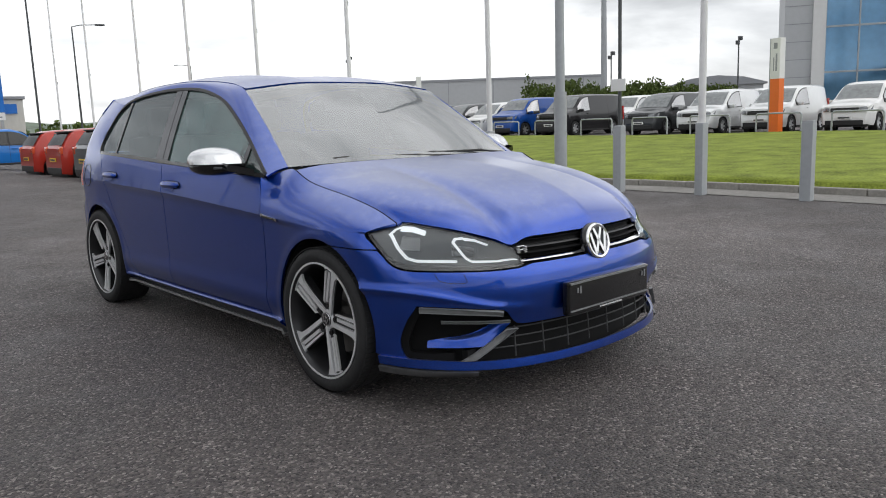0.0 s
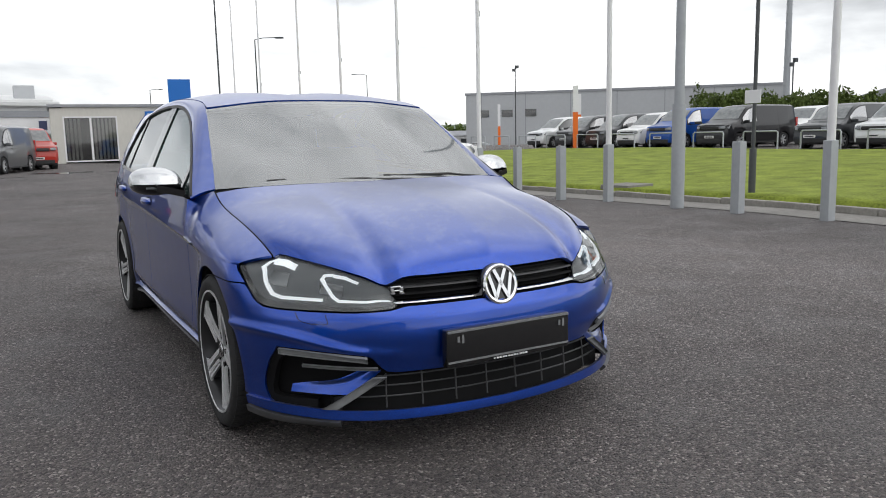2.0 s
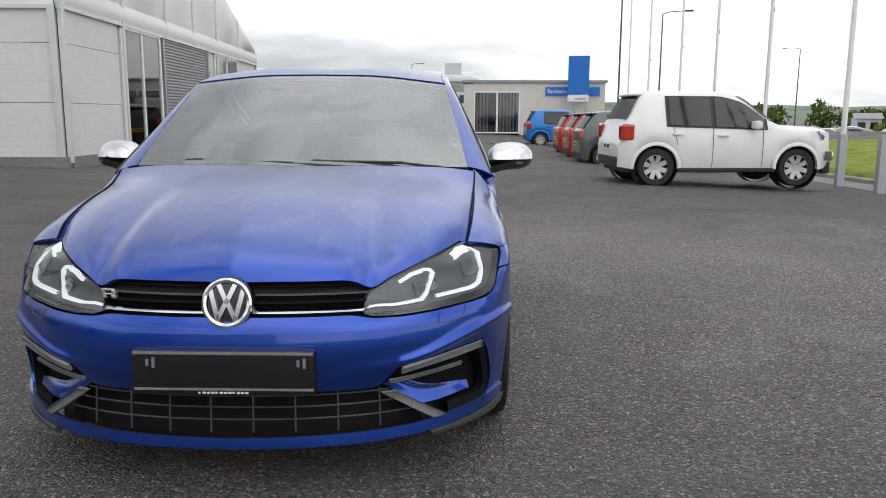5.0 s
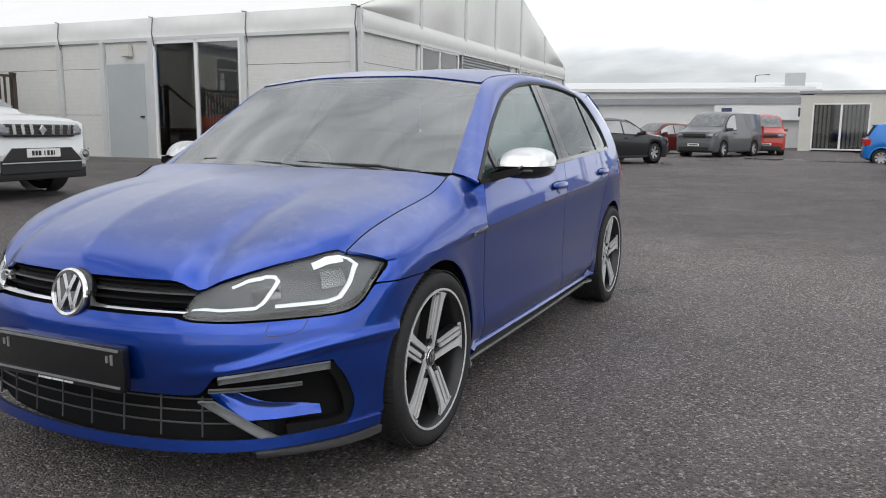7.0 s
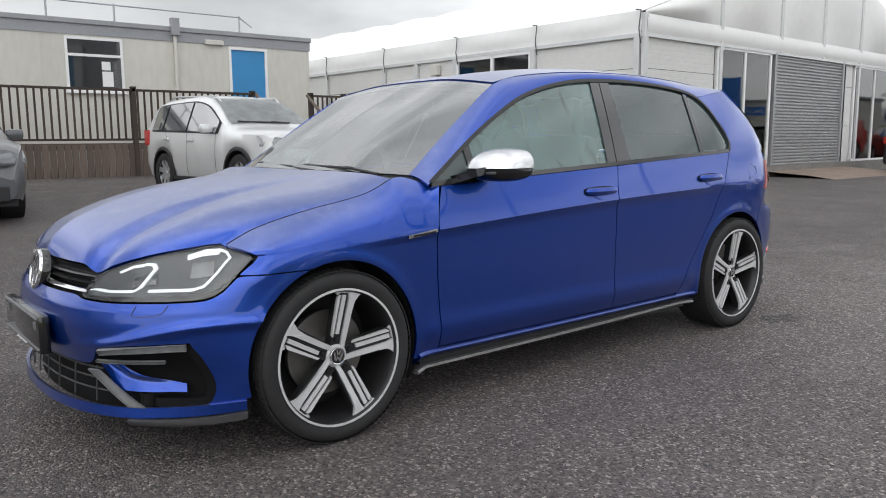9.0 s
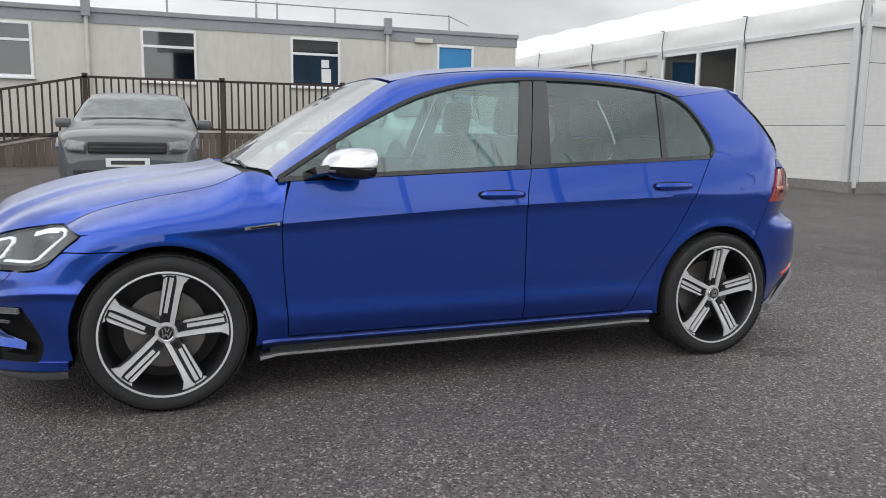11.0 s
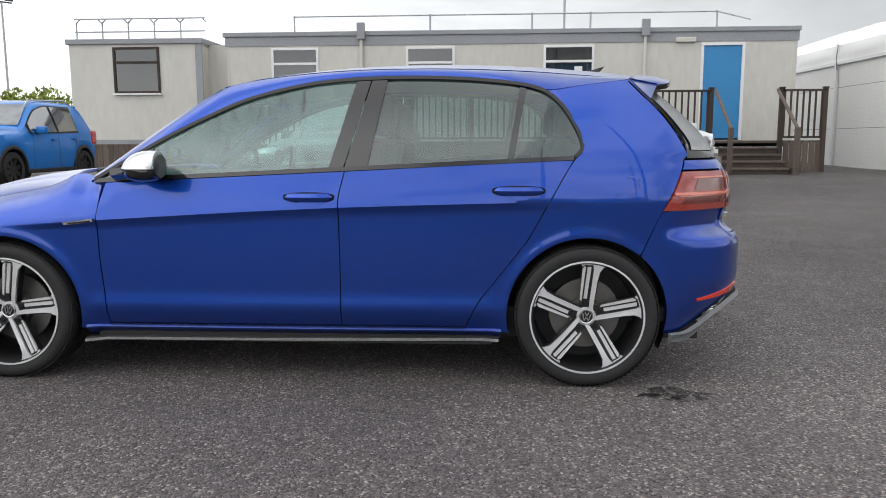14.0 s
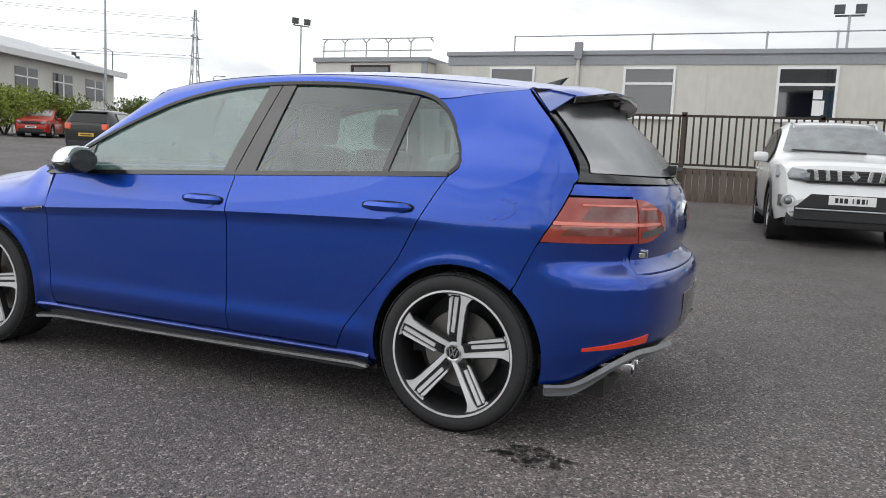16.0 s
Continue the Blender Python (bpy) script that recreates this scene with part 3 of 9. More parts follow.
# gable fabric, panel by panel between uprights, billowed
GP = [0, 3.05, 6.05, 8.6, 11.2, 14.2, DEEP]
for v0, v1 in zip(GP, GP[1:]):
    bm = bmesh.new()
    rows = []
    for j in range(11):
        t = j / 10
        r = []
        for i in range(11):
            v = v0 + (v1 - v0) * i / 10
            z = EAVE + 0.42 + (tent_roof_z(v) - EAVE - 0.42) * t
            r.append((0.05 + 0.16 * math.sin(math.pi * i / 10) * math.sin(math.pi * t) * (1 + 0.3 * noise.noise((v, z, 2))), v, z))
        rows.append(r)
    grid(bm, rows)
    part("gable_panel", bm, "tent_fabric", tent, smooth=60)
    bm = bmesh.new()
    rows = [[(0.07 + 0.05 * math.sin(math.pi * j / 5), v0 + (v1 - v0) * i / 6, EAVE + 0.42 * j / 5) for i in range(7)] for j in range(6)]
    grid(bm, rows)
    part("gable_valance", bm, "tent_fabric", tent, smooth=60)
for v in GP:
    part("gable_post", boxes((0.0, v - 0.06, EAVE if v in (6.05, 8.6, 14.2) else -0.1, 0.10, v + 0.06, tent_roof_z(v) - 0.05), bevel=0.01), "frame_alu", tent)


def ribbed(u0, u1, z0, z1, face, axis):
    """A wall panel of flat horizontal ribs. axis: 'u' for the long side, 'v' for the gable."""
    bm = bmesh.new()
    rows, z, up = [], z0, 0
    while z < z1 - 0.001:
        z2 = min(z1, z + 0.10)
        rows += [(z, face), (z2 - 0.012, face), (z2 - 0.006, face + 0.0025), (z2, face)]
        z = z2
    pts = [[(u, f, zz) if axis == "u" else (-f, u, zz) for u in (u0, u1)] for zz, f in rows]
    grid(bm, pts, flip=(axis == "v"))
    return bm


# long side wall: bays with ribbed panels, a grey door and a glazed bay
S0 = -0.02
bays = [(-0.1, -3.0, "panel"), (-3.0, -5.75, "glass"), (-5.75, -7.35, "door"), (-7.35, -8.85, "panel"), (-8.85, -11.9, "panel"), (-11.9, -15.0, "panel"), (-15.0, -18.0, "panel"), (-18.0, -21.0, "panel"), (-21, -25.5, "panel"), (-25.5, -30, "panel")]
for a, b, what in bays:
    part("wall_post", boxes((a - 0.07, -0.10, -0.2, a + 0.07, -0.01, EAVE), bevel=0.01), "frame_alu", tent)
    if what == "panel":
        for z0, z1 in ((0.0, 1.075), (1.085, 2.225), (2.235, EAVE)):
            part("wall_panel", ribbed(b + 0.08, a - 0.08, z0, z1, S0, "u"), "tent_panel", tent)
    if what == "door":
        part("grey_door", boxes((b + 0.12, -0.06, 0.02, a - 0.24, -0.02, 2.33), bevel=0.006), "door_grey", tent, "plain grey flush door")
        part("door_frame", boxes((b + 0.06, -0.05, 0, b + 0.12, -0.012, 2.4), (a - 0.24, -0.05, 0, a - 0.07, -0.012, 2.4), (b + 0.06, -0.05, 2.33, a - 0.07, -0.012, 2.4)), "frame_alu", tent)
        part("panel_over_door", ribbed(b + 0.08, a - 0.08, 2.4, EAVE, S0, "u"), "tent_panel", tent)
        part("lamp_box", boxes((b + 0.75, -0.2, 2.5, b + 1.0, -0.04, 2.78), bevel=0.02), "cabin_wall", tent, "small cream wall lamp box")
        part("door_handle", boxes((a - 0.40, -0.10, 1.02, a - 0.30, -0.06, 1.06)), "black_plastic", tent)
    if what == "glass":
        w = a - b
        for i in range(2):
            x0 = b + 0.12 + i * (w - 0.24) / 2
            x1 = x0 + (w - 0.24) / 2 - 0.04
            part("window_pane", boxes((x0, -0.045, 0.1, x1, -0.035, 2.78)), "window_show", tent, "dark showroom glass")
        part("glazing_frame", boxes((b + 0.06, -0.08, 0.02, b + 0.13, -0.01, 2.85), (a - 0.14, -0.08, 0.02, a - 0.07, -0.01, 2.85), ((a + b) / 2 - 0.045, -0.08, 0.02, (a + b) / 2 + 0.045, -0.01, 2.85), (b + 0.06, -0.08, 2.78, a - 0.07, -0.01, 2.86), (b + 0.06, -0.08, 0.02, a - 0.07, -0.01, 0.1)), "white_frame", tent)
part("eave_rail", boxes((-LONG, -0.09, EAVE - 0.06, 0.05, -0.005, EAVE + 0.02)), "frame_alu", tent)
part("wall_plinth", boxes((-LONG, -0.14, -0.3, 0.05, 0.02, 0.02)), "concrete", tent, "dark stained concrete plinth")
# gable wall: panels, glazing and a roller shutter
gb = [(0.1, 2.9, "panel"), (2.9, 5.6, "glass"), (5.75, 10.1, "shutter"), (10.3, 10.9, "panel"), (10.9, 14.1, "glass"), (14.1, 17.1, "panel")]
for a, b, what in gb:
    if what == "panel":
        for z0, z1 in ((0.0, 1.075), (1.085, 2.225), (2.235, EAVE)):
            part("wall_panel", ribbed(a + 0.06, b - 0.06, z0, z1, S0, "v"), "tent_panel", tent)
    if what == "glass":
        half = (a + b) / 2
        part("window_pane", boxes((0.03, a + 0.08, 0.08, 0.04, half - 0.03, EAVE - 0.1)), "window_show", tent, "dark showroom glass")
        part("window_pane", boxes((0.03, half + 0.03, 0.08, 0.04, b - 0.08, EAVE - 0.1)), "window_show", tent, "dark showroom glass")
        part("glazing_frame", boxes((0.0, a, 0, 0.07, a + 0.08, EAVE), (0.0, b - 0.08, 0, 0.07, b, EAVE), (0.0, half - 0.035, 0, 0.07, half + 0.035, EAVE), (0.0, a, EAVE - 0.1, 0.07, b, EAVE), (0.0, a, 0, 0.07, b, 0.08)), "white_frame", tent)
    if what == "shutter":
        rows = []
        for i in range(34):
            z = (EAVE - 0.05) * i / 34
            dz = (EAVE - 0.05) / 34
            rows += [(0.02, z), (0.05, z + dz * 0.35), (0.05, z + dz * 0.7), (0.02, z + dz * 0.97)]
        bm = bmesh.new()
        grid(bm, [[(x, v, z) for v in (a + 0.1, b - 0.1)] for x, z in rows], flip=True)
        part("roller_shutter", bm, "shutter", tent, "closed grey corrugated roller shutter")
        part("shutter_guide", boxes((0.0, a, 0, 0.09, a + 0.11, EAVE)), "shutter", tent)
        part("shutter_guide", boxes((0.0, b - 0.11, 0, 0.09, b, EAVE)), "shutter", tent)
part("gable_rail", boxes((0.0, 0, EAVE - 0.05, 0.09, DEEP, EAVE + 0.02)), "frame_alu", tent)
part("gable_plinth", boxes((-0.02, 0, -0.4, 0.10, DEEP, 0.02)), "concrete", tent)
part("back_wall", boxes((-LONG, DEEP - 0.05, -0.3, -0.05, DEEP, VAL)), "tent_panel", tent)
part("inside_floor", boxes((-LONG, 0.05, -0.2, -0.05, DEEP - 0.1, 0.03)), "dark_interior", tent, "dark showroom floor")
# added near-black sheets stand in for the shade deeper in the marquee
part("inside_screen", boxes((-LONG, 5.5, 0.03, -0.6, 5.6, 3.3), (-0.9, 0.3, 0.03, -0.8, 5.4, 3.3)), "dark_interior", tent, "near-black backing for the dim marquee inside")
for k in range(11):
    part("tie_strap", bent(bmesh.new(), [(SEAMS[k] + 0.03, -0.12, EAVE - 0.2), (SEAMS[k] - 0.01, -0.14, EAVE + 0.1), (SEAMS[k] + 0.02, -0.12, VAL), (SEAMS[k] - 0.12, -0.10, VAL + 0.02)], 0.013, 6), "pole_dark", tent, "dark lashing strap")
for ob in tent.children:
    if ob.name.startswith("window_pane"):
        ob.visible_shadow = False
bm = bmesh.new()
grid(bm, [[(x, y, z) for y in (5.6, 7.2, 8.8, 10.4)] for x, z in ((0.1, -0.5), (0.1, -0.12), (1.2, -0.2), (2.6, -0.38), (3.0, -0.5))])
bmesh.ops.recalc_face_normals(bm, faces=bm.faces)
part("ramp", bm, "apron", tent, "brown stained concrete apron at the shutter")

# ---- site cabins ----
CX, CZ0, CZ1 = -16.5, 1.0, 3.93


def cabin_window(parent, x, y0, y1, z0, z1, frame_mat="white_frame", frame_label="white plastic window frame"):
    zm = z1 - (z1 - z0) * 0.33
    f = 0.06
    part("window_frame", boxes((x - 0.03, y0, z0, x + 0.04, y0 + f, z1), (x - 0.03, y1 - f, z0, x + 0.04, y1, z1), (x - 0.03, y0 + f, z0, x + 0.04, y1 - f, z0 + f), (x - 0.03, y0 + f, z1 - f, x + 0.04, y1 - f, z1), (x - 0.03, y0 + f, zm - f / 2, x + 0.05, y1 - f, zm + f / 2)), frame_mat, parent, frame_label)
    for a, b in ((z0 + f, zm - f / 2), (zm + f / 2, z1 - f)):
        part("window_pane", boxes((x - 0.0, y0 + f, a, x + 0.008, y1 - f, b)), "window_dark", parent)
    part("window_sill", boxes((x + 0.0, y0 - 0.03, z0 - 0.04, x + 0.09, y1 + 0.03, z0)), "white_frame", parent)
    # near-black sheet close behind the panes paints the room's shade
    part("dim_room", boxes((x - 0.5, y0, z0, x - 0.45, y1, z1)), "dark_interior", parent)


cabin = anchor("site_cabin", "long cream portable office cabin with white windows and a blue door", "cabin")
WINS = [(-4.96, -3.7), (-1.38, -0.1), (2.2, 3.5)]
DOOR = (6.2, 7.3)
ZW0, ZW1 = 2.27, 3.52
edges = [-6.17] + [v for w in WINS for v in w] + list(DOOR) + [8.6]
rows = []
for i in range(0, len(edges) - 1):
    a, b = edges[i], edges[i + 1]
    if (a, b) in WINS:
        rows += [(CX - 0.12, a, CZ0, CX, b, ZW0), (CX - 0.12, a, ZW1, CX, b, CZ1 - 0.12)]
    elif (a, b) == DOOR:
        rows += [(CX - 0.12, a, ZW1 + 0.02, CX, b, CZ1 - 0.12)]
    else:
        rows += [(CX - 0.12, a, CZ0, CX, b, CZ1 - 0.12)]
for r in rows:
    part("wall_panel", boxes(r), "cabin_wall", cabin, "stained cream wall panel")
part("back_wall", boxes((CX - 3.2, -6.17, CZ0, CX - 3.08, 8.6, CZ1 - 0.12), (CX - 3.08, -6.17, CZ0, CX - 0.12, -6.05, CZ1 - 0.12), (CX - 3.08, 8.48, CZ0, CX - 0.12, 8.6, CZ1 - 0.12)), "cabin_wall", cabin)
part("floor", boxes((CX - 3.1, -6.1, CZ0 - 0.1, CX - 0.05, 8.5, CZ0 + 0.02)), "dark_interior", cabin)
part("roof", boxes((CX - 3.25, -6.25, CZ1 - 0.12, CX + 0.06, 8.66, CZ1), bevel=0.02), "cabin_grey", cabin, "grey roof edge")
part("fascia", boxes((CX - 0.01, -6.2, CZ1 - 0.36, CX + 0.022, 8.63, CZ1 - 0.121)), "cabin_grey", cabin, "grey fascia band")
for a, b in WINS:
    cabin_window(cabin, CX, a, b, ZW0, ZW1)
part("door", boxes((CX - 0.05, DOOR[0] + 0.07, 1.12, CX - 0.01, DOOR[1] - 0.07, ZW1 - 0.05)), "door_blue", cabin, "bright blue flush door")
part("door_frame", boxes((CX - 0.1, DOOR[0], 1.08, CX + 0.03, DOOR[0] + 0.07, ZW1 + 0.02), (CX - 0.1, DOOR[1] - 0.07, 1.08, CX + 0.03, DOOR[1], ZW1 + 0.02), (CX - 0.1, DOOR[0] + 0.07, ZW1 - 0.05, CX + 0.03, DOOR[1] - 0.07, ZW1 + 0.02)), "white_frame", cabin)
part("door_threshold", boxes((CX - 0.1, DOOR[0], 1.0, CX + 0.05, DOOR[1], 1.08)), "cabin_grey", cabin)
for y in (-2.55, 4.78):
    part("downpipe", tubes(((CX + 0.06, y, CZ0), (CX + 0.06, y, CZ1 - 0.05), 0.045)), "cabin_wall", cabin, smooth=40)
    part("pipe_hopper", boxes((CX + 0.0, y - 0.1, CZ1 - 0.22, CX + 0.16, y + 0.1, CZ1 + 0.2), bevel=0.01), "cabin_grey", cabin)
for y in (-6.12, 0.62, 1.72, 8.55):
    part("panel_joint", boxes((CX, y - 0.02, CZ0, CX + 0.012, y + 0.02, CZ1 - 0.13)), "cabin_wall", cabin)
part("wall_light", boxes((CX, 5.55, 3.55, CX + 0.1, 6.05, 3.67), bevel=0.02), "cabin_wall", cabin)
part("window_notice", boxes((CX + 0.009, 3.0, 2.4, CX + 0.012, 3.25, 2.75), (CX + 0.009, 3.0, 2.78, CX + 0.012, 3.2, 2.98)), "sign_white", cabin, "white paper notices in the window")
roof_rail = anchor("roof_rail", "thin galvanised safety rail along the cabin roof", "railing", pose(0, 0, 0))
for y in (-4.35, -0.75, 1.9, 3.4, 6.6):
    part("rail_post", tubes(((CX - 0.12, y, CZ1 - 0.2), (CX - 0.12, y, CZ1 + 0.43), 0.025), ((CX - 0.06, y - 0.05, CZ1 - 0.15), (CX - 0.06, y + 0.05, CZ1 - 0.15), 0.02), seg=8), "pole_grey", roof_rail, smooth=40)
part("rail_bar", tubes(((CX - 0.12, -4.35, CZ1 + 0.40), (CX - 0.12, 6.6, CZ1 + 0.40), 0.018), ((CX - 0.12, 6.6, CZ1 + 0.40), (CX - 2.9, 8.3, CZ1 + 0.6), 0.018), seg=8), "pole_grey", roof_rail, smooth=40)

annex = anchor("site_cabin", "smaller cream portable cabin with a dark window", "cabin")
AX = -16.6
for r in ((AX - 0.12, -10.55, 1.0, AX, -9.33, 3.68), (AX - 0.12, -8.05, 1.0, AX, -6.9, 3.68), (AX - 0.12, -9.33, 1.0, AX, -8.05, 2.38), (AX - 0.12, -9.33, 3.6, AX, -8.05, 3.68), (AX - 3.0, -10.55, 1.0, AX - 0.12, -10.43, 3.68), (AX - 3.0, -7.02, 1.0, AX - 0.12, -6.9, 3.68)):
    part("wall_panel", boxes(r), "cabin_wall", annex, "pale cream wall panel")
part("corner_post", boxes((AX - 0.03, -7.06, 1.0, AX + 0.022, -6.88, 3.68)), "cabin_grey", annex)
part("plinth_band", boxes((AX - 0.02, -10.57, 1.0, AX + 0.018, -7.06, 1.14)), "cabin_grey", annex)
part("roof", boxes((AX - 3.1, -10.62, 3.68, AX + 0.06, -6.84, 3.82), bevel=0.015), "cabin_grey", annex)
part("link_wall", boxes((AX - 0.7, -6.9, 1.0, AX - 0.55, -6.17, 3.7)), "cabin_wall", annex)
part("floor", boxes((AX - 3.0, -10.5, 0.9, AX - 0.05, -6.9, 1.0)), "dark_interior", annex)
cabin_window(annex, AX, -9.33, -8.05, 2.38, 3.6, "timber_dark", "dark brown window frame")
part("notice_board", boxes((AX - 0.56, -6.66, 1.9, AX - 0.52, -6.32, 2.38)), "navy", annex, "navy notice sign")
bars = bmesh.new()
for i, w in enumerate((0.1, 0.22, 0.2, 0.16, 0.22)):
    box(bars, AX - 0.521, -6.49 - w / 2, 2.28 - i * 0.08, AX - 0.517, -6.49 + w / 2, 2.31 - i * 0.08)
part("notice_lines", bars, "white_line", annex)
annex_rail = anchor("roof_rail", "white tubular guard hoops on the small cabin roof", "railing")
for i in range(5):
    y = -10.35 + i * 0.72
    part("rail_hoop", bent(bmesh.new(), [(AX - 0.1, y, 3.8), (AX - 0.1, y, 4.25), (AX - 0.1, y + 0.12, 4.36), (AX - 0.1, y + 0.6, 4.36), (AX - 0.1, y + 0.7, 4.25)], 0.022, 8), "pole_grey", annex_rail, smooth=50)
part("rail_bar", tubes(((AX - 0.1, -10.4, 4.02), (AX - 0.1, -6.8, 4.02), 0.02), ((AX - 0.1, -10.4, 4.36), (AX - 0.1, -6.8, 4.36), 0.02), seg=8), "pole_grey", annex_rail, smooth=40)

# ---- deck, ramp and timber railing ----
DX = -15.0
deck = anchor("timber_deck", "dark timber access deck and ramp with a boarded skirt", "deck")


def deck_z(y):
    return 1.06 if y > -2.55 else 1.06 - (-2.55 - y) * 0.20


board_bm = boxes((-0.012, -0.068, 0, 0.012, 0.068, 1.0), bevel=0.004)
board_me = bpy.data.meshes.new("board")
board_bm.to_mesh(board_me)
board_bm.free()
board_me.materials.append(M["timber_grey"])


def board_piece(parent, x, y, z0, z1, name="skirt_board", me=board_me):
    ob = new(name, me)
    ob.parent = parent
    ob.location, ob.scale = (x + random.uniform(-0.006, 0.006), y, z0), (1, 1, z1 - z0)
    return ob


y = -5.9
while y < 8.7:
    if not 6.15 < y < 7.65:
        g = ground_z(DX, y) - 0.05
        board_piece(deck, DX, y, g, deck_z(y) - 0.02)
    y += 0.15
y = -12.0
while y < -5.95:
    g = ground_z(-16.45, y) - 0.05
    board_piece(deck, -16.4, y, g, 1.02)
    y += 0.15
bm = bmesh.new()
for y0, y1 in ((-5.9, -2.55), (-2.55, 8.75)):
    vs = [bm.verts.new(p) for p in ((DX, y0, deck_z(y0)), (DX, y1, deck_z(y1)), (CX + 0.03, y1, deck_z(y1)), (CX + 0.03, y0, deck_z(y0)), (DX, y0, deck_z(y0) - 0.06), (DX, y1, deck_z(y1) - 0.06), (CX + 0.03, y1, deck_z(y1) - 0.06), (CX + 0.03, y0, deck_z(y0) - 0.06))]
    for f in ((0, 3, 2, 1), (4, 5, 6, 7), (0, 1, 5, 4), (1, 2, 6, 5), (2, 3, 7, 6), (3, 0, 4, 7)):
        bm.faces.new([vs[i] for i in f])
part("deck_floor", bm, "timber_grey", deck)
bal_bm = boxes((-0.02, -0.02, 0, 0.02, 0.02, 1.0), bevel=0.004)
bal_me = bpy.data.meshes.new("baluster")
bal_bm.to_mesh(bal_me)
bal_bm.free()
bal_me.materials.append(M["timber_dark"])
railing = anchor("timber_railing", "dark brown timber railing with square balusters", "railing")
for y0, y1, n in ((-5.5, -2.55, 19), (-2.55, 6.1, 57), (7.75, 8.75, 7)):
    for i in range(n):
        y = y0 + (y1 - y0) * (i + 0.5) / n
        board_piece(railing, DX, y, deck_z(y) + 0.06, deck_z(y) + 1.16, "baluster", bal_me)
    for dz, hw in ((1.18, 0.05), (0.08, 0.03)):
        bm = bmesh.new()
        rows = [[(DX + s * hw, y, deck_z(y) + dz + t) for s, t in ((-1, -0.025), (1, -0.025), (1, 0.025), (-1, 0.025))] for y in (y0, y1)]
        grid(bm, rows, close=True)
        part("rail", bm, "timber_dark", railing)
for y in (-5.5, -2.55, 0.35, 3.2, 6.1, 7.75, 8.75):
    part("newel_post", boxes((DX - 0.05, y - 0.05, ground_z(DX, y), DX + 0.05, y + 0.05, deck_z(y) + 1.22), (DX - 0.06, y - 0.06, deck_z(y) + 1.22, DX + 0.06, y + 0.06, deck_z(y) + 1.26), bevel=0.006), "timber_dark", railing)
steps = anchor("timber_steps", "dark timber steps with handrails up to the blue door", "steps")
for i in range(5):
    z = 1.06 - (i + 1) * 0.155
    part("tread", boxes((DX + 0.28 * i, 6.25, z - 0.05, DX + 0.28 * (i + 1) + 0.03, 7.6, z), bevel=0.006), "timber_grey", steps)
    part("riser", boxes((DX + 0.28 * (i + 1) - 0.03, 6.25, z - 0.155, DX + 0.28 * (i + 1), 7.6, z - 0.05)), "timber_dark", steps)
for y in (6.2, 7.65):
    part("stringer", boxes((DX, y - 0.03, 0.1, DX + 1.4, y + 0.03, 0.45)), "timber_dark", steps)
    part("step_newel", boxes((DX + 1.3, y - 0.05, 0.0, DX + 1.4, y + 0.05, 1.35), bevel=0.006), "timber_grey", steps)
    part("step_handrail", bent(bmesh.new(), [(DX + 1.35, y, 1.32), (DX, y, 2.25)], 0.04, 8), "timber_grey", steps)

# ---- far buildings on the north side ----
north = anchor("showroom_building", "long low white metal-clad building with a sloping roof", "building", pose(-22, 56, 0, 0, 0, 0))
part("wall", boxes((-30, 0, 0, 24, 14, 4.2)), "sheet_white", north)
bm = bmesh.new()
rows = [[(-30.3, y, z + 0.5), (24.4, y, z - 0.25)] for y, z in ((-0.4, 4.0), (-0.4, 4.25), (14, 5.5), (14.5, 5.2))]
grid(bm, rows)
part("roof", bm, "sheet_white", north, "pale grey sheet roof")
part("fascia", boxes((-30, -0.5, 3.0, 24, -0.35, 3.45)), "cabin_grey", north)
part("fascia_sign", boxes((17.5, -0.42, 1.9, 27, -0.3, 3.0)), "sign_white", north, "white fascia sign")
for x0, x1 in ((18.0, 18.7), (23.0, 23.5), (23.7, 24.1), (24.3, 24.7), (24.9, 25.5)):
    part("sign_bar", boxes((x0, -0.46, 2.15, x1, -0.42, 2.75)), "navy", north)
part("roof_unit", boxes((21.8, 6, 4.4, 23.2, 8, 5.55), bevel=0.05), "sheet_grey", north)
part("flue", tubes(((4, 3, 4.8), (4, 3, 6.2), 0.12)), "pole_grey", north, smooth=40)

kiosk = anchor("business_kiosk", "low pale grey cabin with blinds in its glazed front", "cabin", pose(1.25, 47.2, -0.05, 0, 0, -3) @ Matrix.Diagonal((1.2, 1.2, 1.2, 1)))
part("wall", boxes((0, 0, 0, 0.55, 5, 2.75), (3.05, 0, 0, 7.6, 5, 2.95), (0.55, 0, 2.35, 3.05, 5, 2.8)), "cabin_wall", kiosk)
part("roof", boxes((-0.1, -0.1, 2.8, 7.7, 5.1, 2.95), bevel=0.02), "cabin_grey", kiosk)
part("window_frame", boxes((0.55, -0.02, 0.1, 0.62, 0.06, 2.35), (1.76, -0.02, 0.1, 1.86, 0.06, 2.35), (2.98, -0.02, 0.1, 3.05, 0.06, 2.35), (0.55, -0.02, 2.28, 3.05, 0.06, 2.35), (0.55, -0.02, 0.1, 3.05, 0.06, 0.17)), "white_frame", kiosk)
for i in range(13):
    if i not in (4, 5, 6):
        part("blind_slat", boxes((0.68 + i * 0.18, 0.10, 0.2, 0.68 + i * 0.18 + 0.11, 0.12, 2.25)), "cabin_wall", kiosk)
# dark sheet behind the blinds in place of a shaded room
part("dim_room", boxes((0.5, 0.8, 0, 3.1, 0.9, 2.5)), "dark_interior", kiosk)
part("window_pane", boxes((0.62, 0.03, 0.17, 1.76, 0.04, 2.28)), "window_show", kiosk)
